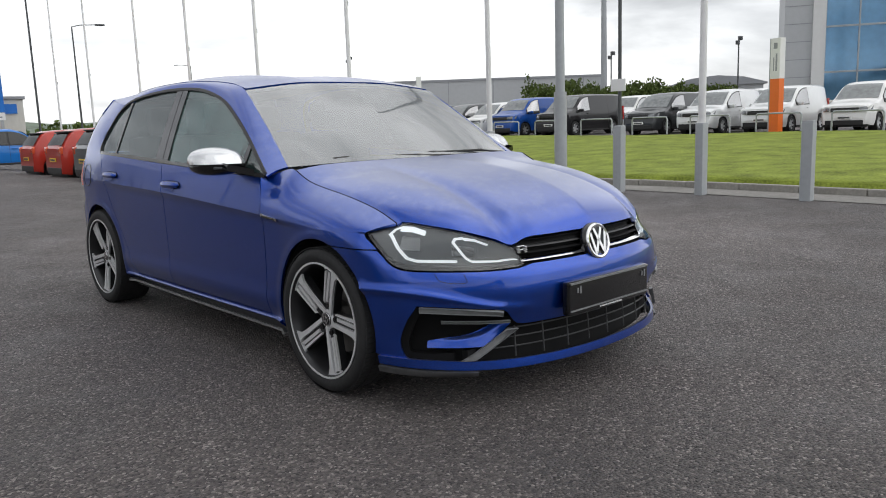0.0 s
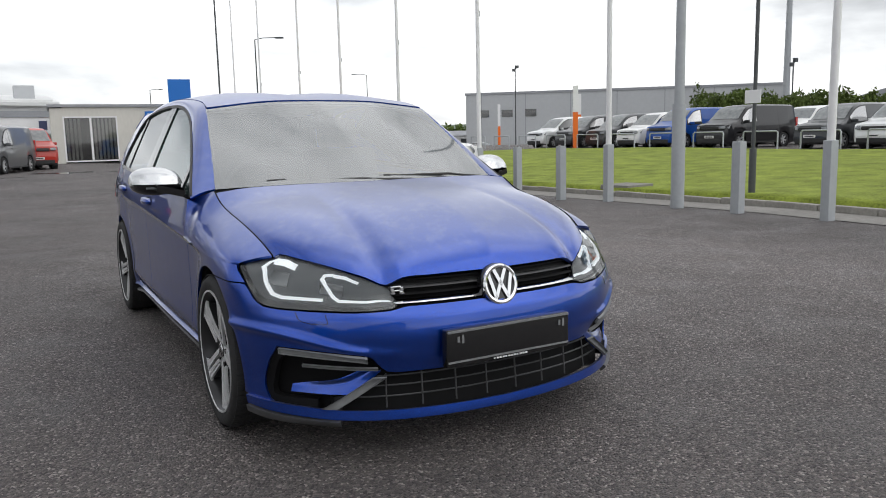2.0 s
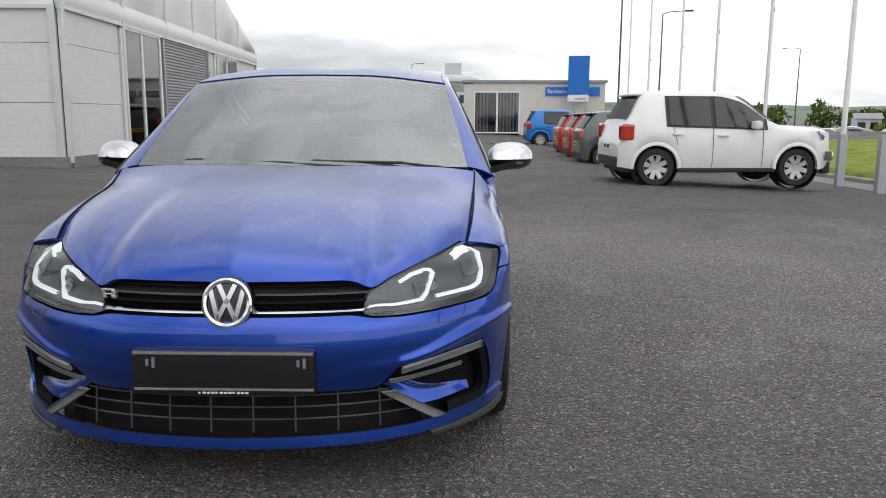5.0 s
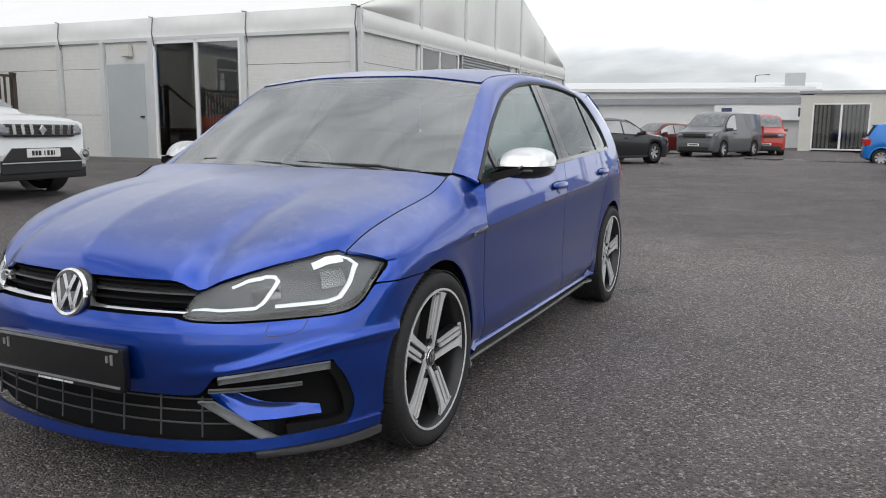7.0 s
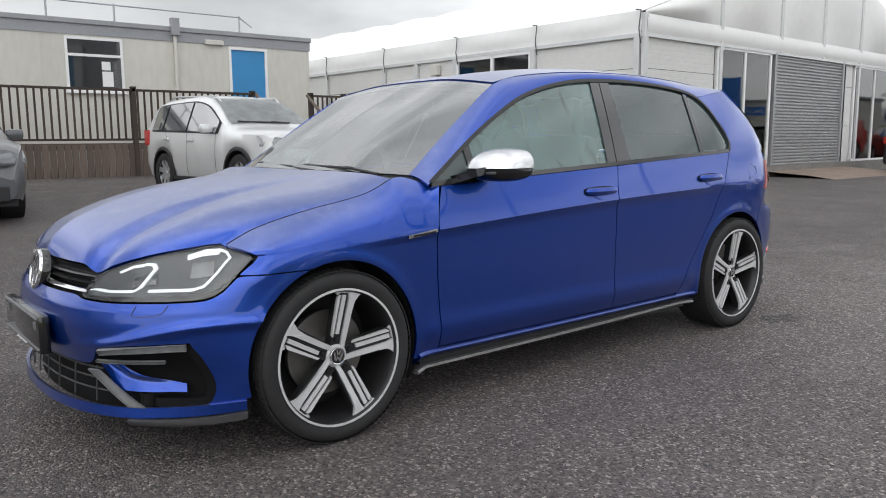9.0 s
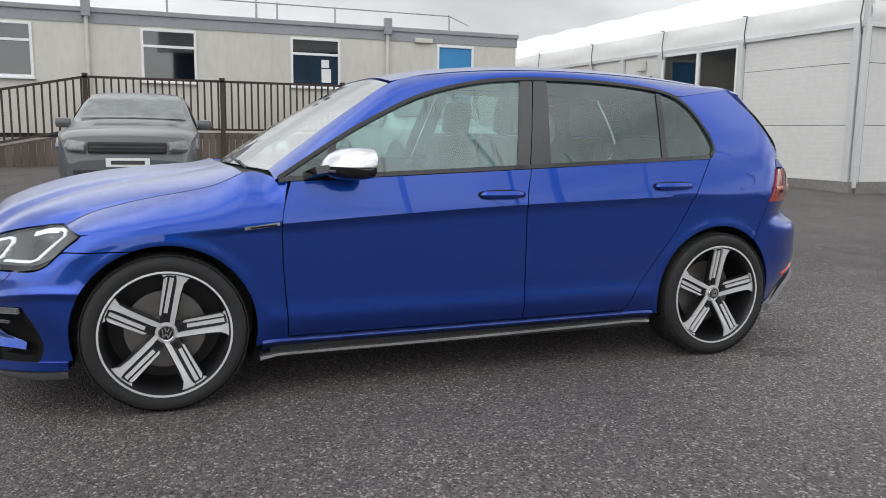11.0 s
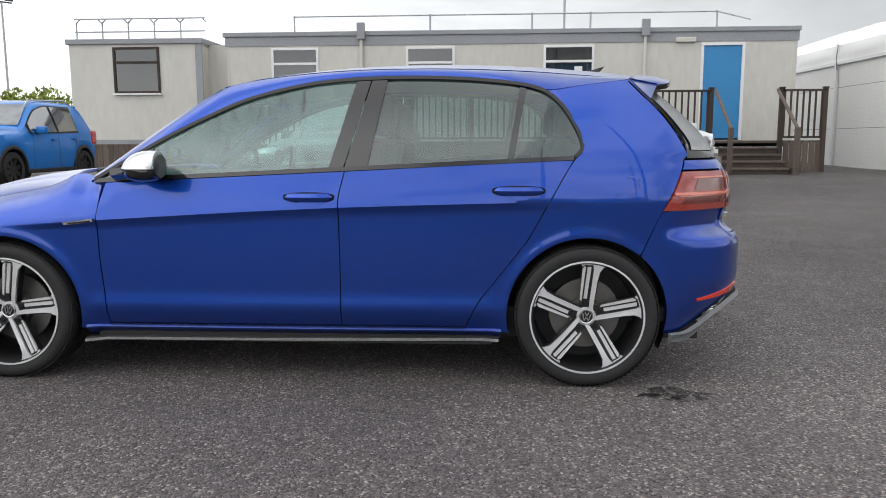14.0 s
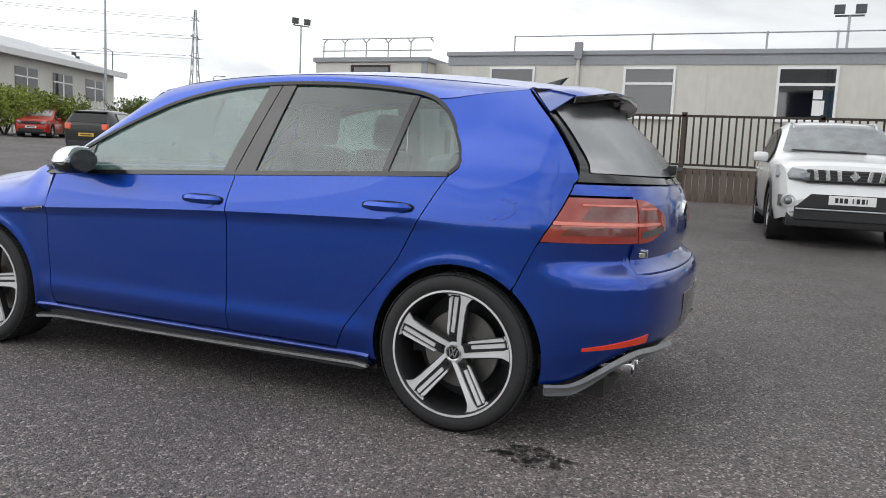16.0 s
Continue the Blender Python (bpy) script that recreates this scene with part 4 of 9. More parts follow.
part("window_pane", boxes((1.86, 0.03, 0.17, 2.98, 0.04, 2.28)), "window_show", kiosk)
part("sign_band", boxes((4.4, -0.06, 2.12, 7.3, -0.02, 2.58)), "sign_blue", kiosk, "blue sign board with white words")
words = bpy.data.curves.new("words", "FONT")
words.body, words.size, words.extrude, words.align_x, words.align_y = "Business Centre", 0.31, 0.004, "LEFT", "CENTER"
words.materials.append(M["white_line"])
wo = new("sign_words", words)
wo.parent = kiosk
wo.matrix_basis = pose(4.5, -0.07, 2.35, 90, 0, 0)
bt = anchor("blue_totem", "tall plain bright blue sign panel", "sign", pose(8.5, 46.0, 0, 0, 0, -8))
part("panel", boxes((-0.66, -0.12, 2.55, 0.66, 0.12, 4.95), bevel=0.02), "sign_blue", bt)
part("white_strip", boxes((-0.66, -0.11, 2.12, 0.66, 0.11, 2.54)), "sign_white", bt)
part("lettering_bar", boxes((-0.2, -0.115, 2.24, 0.5, -0.11, 2.32)), "cabin_grey", bt)
part("leg", boxes((-0.55, -0.08, -0.1, -0.4, 0.08, 2.12)), "pole_grey", bt)
part("leg", boxes((0.4, -0.08, -0.1, 0.55, 0.08, 2.12)), "pole_grey", bt)

# ---- van centre side ----
factory = anchor("warehouse", "long grey metal-clad warehouse with small windows", "building", pose(50.8, 81.3, 0, 0, 0, -43.4))
part("wall", boxes((0, 0, -2, 38, 30, 6.2)), "sheet_grey", factory)
part("parapet", boxes((-0.1, -0.08, 6.1, 38.1, 30.1, 6.4)), "cabin_grey", factory)
for i in range(7):
    part("panel_joint", boxes((i * 5.6 + 2.0, -0.03, 0, i * 5.6 + 2.08, 0.0, 6.1)), "cabin_grey", factory)
for i in range(3):
    part("window", boxes((1.6 + i * 3.0, -0.05, 3.3, 3.0 + i * 3.0, 0.02, 4.2)), "window_dark", factory)
showroom = anchor("glass_showroom", "grey clad showroom with a large glass front coloured as reflected blue sky", "building", pose(66, 27, 0.3, 0, 0, -61))
part("wall", boxes((0, 0, 0, 2.2, 6, 17)), "sheet_grey", showroom)
part("upper_wall", boxes((2.2, 0, 12.6, 30, 20, 17)), "sheet_grey", showroom)
part("portal_frame", boxes((2.2, -0.4, 0, 3.2, 0.2, 12.6), (3.2, -0.4, 11.6, 30, 0.2, 12.6)), "sheet_white", showroom, "white portal frame")
for i in range(8):
    for k in range(3):
        part("glass_pane", boxes((3.3 + i * 2.6, 0.3, 0.2 + k * 3.8, 5.8 + i * 2.6, 0.34, 3.9 + k * 3.8)), "window_blue", showroom, "glass pane coloured with a blue sky reflection")
for i in range(9):
    part("mullion", boxes((3.2 + i * 2.6, 0.22, 0, 3.32 + i * 2.6, 0.45, 11.6)), "pole_grey", showroom)
for k in range(2):
    part("transom", boxes((3.2, 0.22, 3.9 + k * 3.8, 26, 0.4, 4.05 + k * 3.8)), "pole_grey", showroom)
# navy sheet in place of the shaded room behind the glass
part("dim_room", boxes((3.2, 4.0, 0, 30, 4.2, 12.0)), "navy", showroom)
for i in range(11):
    part("cladding_joint", boxes((-0.02, -0.03, 1.5 * i + 0.6, 2.2, 0.0, 1.5 * i + 0.66)), "cabin_grey", showroom)
low_shed = anchor("low_shed", "low dark-roofed shed behind the vans", "building", pose(60, 33, 0, 0, 0, -58))
part("wall", boxes((-1, 0, 0, 6.5, 8, 3.6)), "sheet_grey", low_shed)
bm = bmesh.new()
shed_rows = grid(bm, [[(-1.3, y, 3.5), (-1.3, y, 3.62), (0.6, y, 4.15), (2.75, y, 4.35), (4.9, y, 4.15), (6.8, y, 3.62), (6.8, y, 3.5)] for y in (-0.3, 8.3)], close=True)
bm.faces.new(shed_rows[0])
bm.faces.new(shed_rows[1][::-1])
part("roof", bm, "cabin_grey", low_shed, "dark grey shallow roof")

mast = anchor("phone_mast", "tall grey lattice phone mast with antennas", "mast", pose(62, 43, 0))
part("pole", tubes(((0, 0, 0), (0, 0, 15.5), 0.35, 0.22)), "pole_grey", mast, smooth=40)
part("antennas", boxes((-0.5, -0.5, 13.0, -0.3, -0.3, 15.2), (0.3, -0.5, 13.4, 0.5, -0.3, 15.6), (-0.3, 0.3, 14.6, 0.3, 0.5, 16.2)), "pole_dark", mast)
part("rungs", boxes(*[(-0.45, -0.04, 1 + k * 0.8, 0.45, 0.04, 1.06 + k * 0.8) for k in range(15)]), "pole_grey", mast)


def camera_pole(x, y, h):
    top = anchor("security_pole", "dark pole with a floodlight and security cameras", "pole", pose(x, y, ground_z(x, y)), "security poles")
    part("pole", tubes(((0, 0, 0), (0, 0, h), 0.07, 0.05)), "pole_dark", top, smooth=40)
    part("camera_head", boxes((-0.35, -0.1, h - 0.5, 0.0, 0.1, h - 0.2), (0.05, -0.12, h - 0.15, 0.4, 0.12, h + 0.15), bevel=0.03), "pole_dark", top)
    part("bracket", tubes(((-0.3, 0, h - 0.45), (0.3, 0, h - 0.05), 0.03)), "pole_dark", top)


for x, y, h in ((47.5, 65.6, 9.4), (11.4, 47.7, 11.0), (52, 35, 6.0), (56, 26, 6.5)):
    camera_pole(x, y, h)


# low white cabins past the far car park
for x, y, w in ((57.5, 108, 3.4), (62.5, 106, 3.6)):
    hut = anchor("white_cabin", "small white cabin with a grey roof across the far lot", "cabin", pose(x, y, -1.4, 0, 0, -20), "far white cabins")
    part("wall", boxes((0, 0, 0, w, 4, 2.6)), "sheet_white", hut)
    bm = bmesh.new()
    grid(bm, [[(-0.2, yy, z), (w + 0.2, yy, z)] for yy, z in ((-0.3, 2.5), (2, 3.3), (4.3, 2.5))])
    part("roof", bm, "cabin_grey", hut)
    for k in range(2):
        part("window", boxes((0.4 + k * 1.6, -0.04, 1.0, 1.4 + k * 1.6, 0.02, 2.0)), "window_dark", hut)


# ---- parked vehicles ----
def wheel(parent, x, y, r, w=0.2, rim="rim_silver", spokes=5, name="wheel"):
    s = 1 if x > 0 else -1
    bm = bmesh.new()
    lathe(bm, [(r * 0.66, -w / 2), (r * 0.92, -w / 2 - 0.004), (r * 0.99, -w * 0.36), (r, 0), (r * 0.99, w * 0.36), (r * 0.92, w / 2 + 0.004), (r * 0.66, w / 2)], 36)
    tyre = part(name, bm, "rubber", parent, smooth=50)
    tyre.location = (x, y, r)
    bm = bmesh.new()
    rr = r * 0.67
    face = s * w * 0.42
    lathe(bm, [(rr, -face), (rr, face), (rr * 0.93, face), (rr * 0.9, face - s * 0.04), (rr * 0.88, -face * 0.2), (0.02, -face * 0.2)], 36)
    part("rim_barrel", bm, "rim_dark", tyre, smooth=40)
    bm = bmesh.new()
    for i in range(spokes):
        a = 2 * math.pi * i / spokes + 0.3
        m = Matrix.Rotation(a, 4, "X")
        pts = [m @ Vector(p) for p in ((face * 0.75, -0.035, 0.03), (face * 0.75, 0.035, 0.03), (face * 0.92, 0.042, rr * 0.93), (face * 0.92, -0.042, rr * 0.93))]
        back = [p - Vector((s * 0.03, 0, 0)) for p in pts]
        vs = [bm.verts.new(p) for p in pts + back]
        for f in ((0, 1, 2, 3), (7, 6, 5, 4), (0, 4, 5, 1), (1, 5, 6, 2), (2, 6, 7, 3), (3, 7, 4, 0)):
            bm.faces.new([vs[k] for k in f])
    lathe(bm, [(rr, face), (rr * 0.93, face + s * 0.004), (rr * 0.92, face - s * 0.02)], 36)
    tube(bm, (face * 0.5, 0, 0), (face * 0.86, 0, 0), 0.06, 0.045, 16)
    part("rim", bm, rim, tyre)
    return tyre


def vehicle(name, label, category, paint, m, L, W, wb, fo, top, belt, glass, r=0.31, sill=0.22, screen=None, rear=None, lower="black_plastic", tumble=0.34, front="car", back="car", lamp="lamp_red", plate_rear="plate_yellow", roof_rails=False, rim="rim_silver", group="parked cars", near=False):
    """A parked vehicle from its outline. Nose towards -y, the middle of the wheelbase at 0.
    top: outline (y, z) of bonnet, screen, roof and tail; belt: (y, z) of the window foot; glass: (y0, y1) of the side windows;
    screen, rear: (y0, y1) of the front and rear panes."""
    car = anchor(name, label, category, m, group)
    y0, y1 = -wb / 2 - fo, -wb / 2 - fo + L
    zt, zb = curve_of(*top), curve_of(*belt)
    half = curve_of((y0, 0.80), (y0 + 0.06, 0.88), (y0 + 0.25, 0.95), (y0 + 0.7, 0.99), (0, 1.0), (y1 - 0.7, 0.985), (y1 - 0.2, 0.94), (y1 - 0.05, 0.90), (y1, 0.82))
    ra = r + 0.055
    ys = sorted(set([round(y0 + (y1 - y0) * i / 44, 3) for i in range(45)] + [round(c + ra * math.sin(math.radians(a)), 3) for c in (-wb / 2, wb / 2) for a in (-90, -75, -55, -30, 0, 30, 55, 75, 90)]))

    def low(y):
        z = sill
        for c in (-wb / 2, wb / 2):
            if abs(y - c) < ra:
                z = max(z, r + math.sqrt(max(0, ra * ra - (y - c) ** 2)))
        return z + 0.05 * smoothstep(0.35, 0, min(y - y0, y1 - y))

    def section(y):
        w, t, b, lo = W / 2 * half(y), zt(y), zb(y), low(y)
        b = min(b, t - 0.03)
        cab = max(0.0, t - b)
        wt = w - 0.05 - tumble * max(0, cab - 0.06)
        z1 = max(lo + 0.02, lo + (b - lo) * 0.25)
        return w, t, b, lo, wt, [(w - 0.05, lo), (w - 0.005, z1), (w, lo + (b - lo) * 0.6), (w - 0.025, b), (wt, t - 0.045 - 0.05 * min(cab, 0.5)), (wt - 0.10, t - 0.008), (wt * 0.5, t + 0.012), (0, t + 0.018)]
    bm = bmesh.new()
    rows = []
    for y in ys:
        p = section(y)[5]
        rows.append([(-x, y, z) for x, z in p] + [(x, y, z) for x, z in p[::-1][1:]])
    vs = grid(bm, rows)
    bm.faces.new(vs[0])
    bm.faces.new(vs[-1][::-1])
    body = part("body", bm, paint, car, smooth=38)
    part("underbody", boxes((-W / 2 + 0.16, y0 + 0.12, sill - 0.04, W / 2 - 0.16, y1 - 0.12, 0.62)), "black_plastic", car)
    # lower cladding
    part("front_bumper_trim", boxes((-W / 2 * 0.72, y0 - 0.012, sill + 0.02, W / 2 * 0.72, y0 + 0.1, sill + 0.2), bevel=0.02), lower, car)
    part("rear_bumper_trim", boxes((-W / 2 * 0.74, y1 - 0.1, sill + 0.04, W / 2 * 0.74, y1 + 0.012, sill + 0.22), bevel=0.02), lower, car)
    for s in (-1, 1):
        part("sill_trim", boxes((s * (W / 2 - 0.07), -wb / 2 + ra, sill - 0.02, s * (W / 2 + 0.004), wb / 2 - ra, sill + 0.045), bevel=0.01), lower, car)
    def side_sheet(a, b, f0, f1, off, s, n=12):
        cols = []
        for i in range(n + 1):
            y = a + (b - a) * i / n
            w, t, bz, lo, wt, p = section(y)
            (xa, za), (xb, zb2) = p[3], p[4]
            cols.append([(s * (xa + (xb - xa) * f + off), y, za + (zb2 - za) * f) for f in (f0, (f0 + f1) / 2, f1)])
        bm = bmesh.new()
        grid(bm, cols, flip=s < 0)
        return bm
    for s in (-1, 1):
        part("window_surround", side_sheet(glass[0][0] - 0.06, glass[-1][1] + 0.06, 0.0, 0.97, 0.006, s, 20), "black_plastic", car)
        if near:
            # door shut lines
            for y in [glass[0][0] + 0.02] + [(p[1] + q[0]) / 2 for p, q in zip(glass, glass[1:])][:1] + [glass[1][1] - 0.06]:
                w, t, bz, lo, wt, p = section(y)
                yb_ = min(y, wb / 2 - ra - 0.02)
                bm = bmesh.new()
                col = [(y + (yb_ - y) * k / 8, max(lo, sill + 0.06) + (bz - max(lo, sill + 0.06)) * (1 - k / 8)) for k in range(9)]
                side = curve_of(*sorted([(z, x) for x, z in section(y)[5][:4]]))
                grid(bm, [[(s * (side(z) + 0.004), yy + d, z) for d in (-0.005, 0.005)] for yy, z in col], flip=s > 0)
                part("door_seam", bm, "black_plastic", car)
        for a, b in glass:
            bm = bmesh.new()
            cols = []
            for i in range(9):
                y = a + (b - a) * i / 8
                w, t, bz, lo, wt, p = section(y)
                (xa, za), (xb, zb2) = p[3], p[4]
                col = []
                hi = 0.93
                for k in range(4):
                    f = 0.06 + (hi - 0.06) * k / 3
                    col.append((s * (xa + (xb - xa) * f + 0.022), y, za + (zb2 - za) * f))
                cols.append(col)
            grid(bm, cols, flip=s < 0)
            part("side_window", bm, "car_glass", car)
    for nm, span in (("windscreen", screen), ("rear_window", rear)):
        if span:
            bm = bmesh.new()
            rows = []
            for i in range(10):
                y = span[0] + (span[1] - span[0]) * i / 9
                w, t, bz, lo, wt, p = section(y)
                k = wt - 0.09
                dz = 0.012
                dy = -0.012 if nm == "windscreen" else 0.012
                rows.append([(k * f, y + dy, t + dz + 0.016 * (1 - abs(f))) for f in (-1, -0.6, 0, 0.6, 1)])
            grid(bm, rows)
            part(nm, bm, "car_screen" if nm == "windscreen" else "car_glass", car, smooth=60)
    if rear and back == "car":
        ys_ = rear[0]
        w, t, bz, lo, wt, p = section(ys_)
        part("roof_spoiler", boxes((-wt + 0.10, ys_ - 0.14, t - 0.005, wt - 0.10, ys_ + 0.10, t + 0.035), bevel=0.015), "black_plastic" if not near else paint, car)
    part("cabin_lining", boxes((-W / 2 + 0.3, -0.6, sill, W / 2 - 0.3, y1 - 0.5, max(0.7, zb(0) - 0.1))), "dark_interior", car)
    for s in (-1, 1):
        for c in (-wb / 2, wb / 2):
            wheel(car, s * (W / 2 - 0.12), c, r, rim=rim, spokes=8 if near else 6)
            bm = bmesh.new()
            lathe(bm, [(ra - 0.005, s * (W / 2 - 0.28)), (ra - 0.005, s * (W / 2 - 0.02))], 28, flip=s > 0)
            arch = part("wheel_arch_liner", bm, "black_plastic", car)
            arch.location = (0, c, r)
            if near:
                # black cladding lip round the arch
                x = lambda yy: s * (W / 2 * half(c + yy) + 0.006)
                a0 = math.asin(max(-1.0, (sill + 0.03 - r) / ra))
                rows = []
                for i in range(21):
                    a = a0 + (math.pi - 2 * a0) * i / 20
                    rows.append([(x(rr * math.cos(a)) - s * d, c + rr * math.cos(a), r + rr * math.sin(a)) for rr, d in ((ra - 0.008, 0.06), (ra - 0.006, 0.0), (ra + 0.030, -0.004), (ra + 0.055, 0.012))])
                bm = bmesh.new()
                grid(bm, rows, flip=s > 0)
                part("arch_cladding", bm, "black_plastic" if roof_rails else paint, car, "flared wheel arch lip", 40)
    # lamps, grille, plates, mirrors
    zh = zt(y0 + 0.12) - 0.12
    for s in (-1, 1):
        bm = bmesh.new()
        rows = []
        for i in range(6):
            f = i / 5
            x = W / 2 * (0.56 + 0.405 * f)
            y = y0 - 0.022 + 0.44 * max(0, f - 0.25) ** 1.7
            rows.append([(s * x, y, zh - 0.075 + 0.02 * f), (s * x, y - 0.008, zh), (s * (x - 0.01), y + 0.02 + 0.06 * f, zh + 0.05 + 0.05 * f)])
        grid(bm, rows, flip=s > 0)
        part("headlight", bm, "lamp_clear", car, smooth=50)
        zl = zb(y1 - 0.2) - 0.12
        hl = 0.34 if back == "van" else 0.26 if near else 0.2
        bm = boxes((s * W / 2 * 0.60, y1 - 0.16, zl - hl / 2 + 0.02, s * W / 2 * 0.865, y1 + 0.012, zl + hl / 2 + 0.03), bevel=0.045)
        if front == "suv" and near:
            # large square lamp wrapped round the corner, with two clear inner lamps
            bm.free()
            bm = boxes((s * W / 2 * 0.66, y1 - 0.24, zl - 0.13, s * W / 2 * 0.945, y1 - 0.02, zl + 0.15), bevel=0.04)
        if back == "van":
            bm.free()
            bm = boxes((s * W / 2 * 0.80, y1 - 0.12, zl - hl, s * W / 2 * 0.93, y1 + 0.012, zl + hl), bevel=0.02)
        part("tail_light", bm, lamp, car)
        ym = (screen[0] if screen else -0.8) + 0.35
        bm = boxes((s * (W / 2 - 0.03), ym - 0.07, zb(ym) + 0.01, s * (W / 2 + 0.18), ym + 0.06, zb(ym) + 0.15), bevel=0.05)
        part("mirror", bm, paint, car, smooth=40)
    if near and front == "suv":
        # slotted grille, lower intake, lamp rings, skid strip
        part("grille", boxes((-W / 2 * 0.60, y0 - 0.016, zh - 0.095, W / 2 * 0.60, y0 + 0.06, zh + 0.065), bevel=0.02), "black_plastic", car, "black slotted grille")
        for k in range(4):
            part("grille_slat", boxes((-W / 2 * 0.57, y0 - 0.022, zh - 0.07 + 0.036 * k, W / 2 * 0.57, y0 - 0.012, zh - 0.058 + 0.036 * k)), "grille_grey", car)
        for x in (-0.43, -0.30, -0.17, 0.17, 0.30, 0.43):
            bm = boxes((-0.026, -0.016, -0.068, 0.026, 0.0, 0.06), bevel=0.005)
            bmesh.ops.transform(bm, matrix=pose(x * W / 1.78, y0 - 0.016, zh, 0, 8 if x > 0 else -8, 0), verts=bm.verts)
            part("grille_bar", bm, "chrome", car, "bright grille bar")
        bm = bmesh.new()
        bmesh.ops.create_cone(bm, cap_ends=True, segments=4, radius1=0.07, radius2=0.06, depth=0.02, matrix=pose(0, y0 - 0.03, zh - 0.005, 90))
        part("front_emblem", bm, "chrome", car, "plain chrome emblem")
        zi = sill + 0.16
        bm = bmesh.new()
        grid(bm, [[(-0.60, y0 - 0.006, zi), (-0.60, y0 - 0.02, zi + 0.02), (0.60, y0 - 0.02, zi + 0.02), (0.60, y0 - 0.006, zi)], [(-0.62, y0 + 0.0, zi + 0.02), (-0.62, y0 - 0.021, zi + 0.03), (0.62, y0 - 0.021, zi + 0.03), (0.62, y0 + 0.0, zi + 0.02)], [(-0.46, y0 - 0.0, zi + 0.19), (-0.46, y0 - 0.02, zi + 0.19), (0.46, y0 - 0.02, zi + 0.19), (0.46, y0 - 0.0, zi + 0.19)]])
        part("lower_intake", bm, "black_plastic", car, "black lower intake")
        part("skid_strip", boxes((-0.62, y0 - 0.026, zi - 0.005, 0.62, y0 + 0.05, zi + 0.012), bevel=0.006), "rim_silver", car, "silver skid strip")
        part("front_apron", boxes((-0.72, y0 + 0.0, sill - 0.06, 0.72, y0 + 0.14, zi - 0.006), bevel=0.03), "black_plastic", car, smooth=40)
        for s in (-1, 1):
            bm = bmesh.new()
            lathe(bm, [(0.085, 0.03), (0.085, -0.012), (0.070, -0.014), (0.062, 0.004), (0.0, 0.004)], 28, "y")
            fog = part("fog_lamp_ring", bm, "rim_silver", car, "round fog lamp in a silver ring", 40)
            fog.location = (s * 0.71, y0 + 0.012, zi + 0.09)
            bm = bmesh.new()
            bmesh.ops.create_uvsphere(bm, u_segments=16, v_segments=8, radius=0.05)
            part("fog_lamp", bm, "lamp_clear", fog, smooth=60)
            part("running_lamp", boxes((s * 0.79, y0 + 0.045, zi + 0.02, s * 0.825, y0 + 0.15, zi + 0.17), bevel=0.008), "lamp_clear", car)
            part("wiper", tubes(((s * 0.02 + 0.3, -0.86, zt(-0.86) + 0.035), (s * 0.3 - 0.3, -0.83, zt(-0.83) + 0.04), 0.012), seg=6), "black_plastic", car)
    else:
        part("grille", boxes((-W / 2 * 0.52, y0 - 0.014, zh - 0.09, W / 2 * 0.52, y0 + 0.06, zh + 0.05), bevel=0.02), "black_plastic", car)
        part("grille_bar", boxes((-W / 2 * 0.5, y0 - 0.022, zh - 0.03, W / 2 * 0.5, y0 - 0.008, zh - 0.008), bevel=0.004), "chrome" if front == "suv" else "grille_grey", car)
    zp = zb(y1 - 0.1) - 0.42
    for nm, ya, zz, mat, sg in (("front_plate", y0 - 0.03, sill + 0.23, "plate_white", -1), ("rear_plate", y1 + 0.0, zp, plate_rear, 1)):
        holder = part(nm, boxes((-0.26, ya, zz, 0.26, ya + 0.024, zz + 0.11), bevel=0.004), mat, car)
        edge = ya + (0.024 if sg > 0 else 0.0)
        if near:
            for i, (x, w_) in enumerate(((-0.19, 0.035), (-0.14, 0.035), (-0.09, 0.04), (0.0, 0.014), (0.045, 0.036), (0.10, 0.036), (0.15, 0.014))):
                part("plate_mark", boxes((x, edge - 0.003, zz + 0.025, x + w_, edge + 0.003, zz + 0.085)), "black_plastic", holder)
        else:
            part("plate_mark", boxes((-0.2, edge - 0.003, zz + 0.03, 0.2, edge + 0.003, zz + 0.08)), "grille_grey", holder)
    for s in (-1, 1):
        for (a, b) in glass[:2]:
            yh = b - 0.12
            part("door_handle", boxes((s * (W / 2 - 0.01), yh - 0.1, zb(yh) - 0.13, s * (W / 2 + 0.025), yh + 0.08, zb(yh) - 0.095), bevel=0.008), paint, car)
    if roof_rails:
        for s in (-1, 1):
            ya, yb = -0.25, y1 - 0.55
            wr = section(0.5)[4] - 0.12
            part("roof_rail", bent(bmesh.new(), [(s * wr, ya, zt(ya) + 0.0), (s * wr, ya + 0.15, zt(ya + 0.15) + 0.05), (s * wr, yb - 0.15, zt(yb - 0.15) + 0.05), (s * wr, yb, zt(yb))], 0.016, 8), "rim_silver", car, smooth=40)
    return car


def face_x(x, y, turn=0.0):
    """Pose of a vehicle whose nose points along +x."""
    return pose(x, y, ground_z(x, y), 0, 0, 90 + turn)


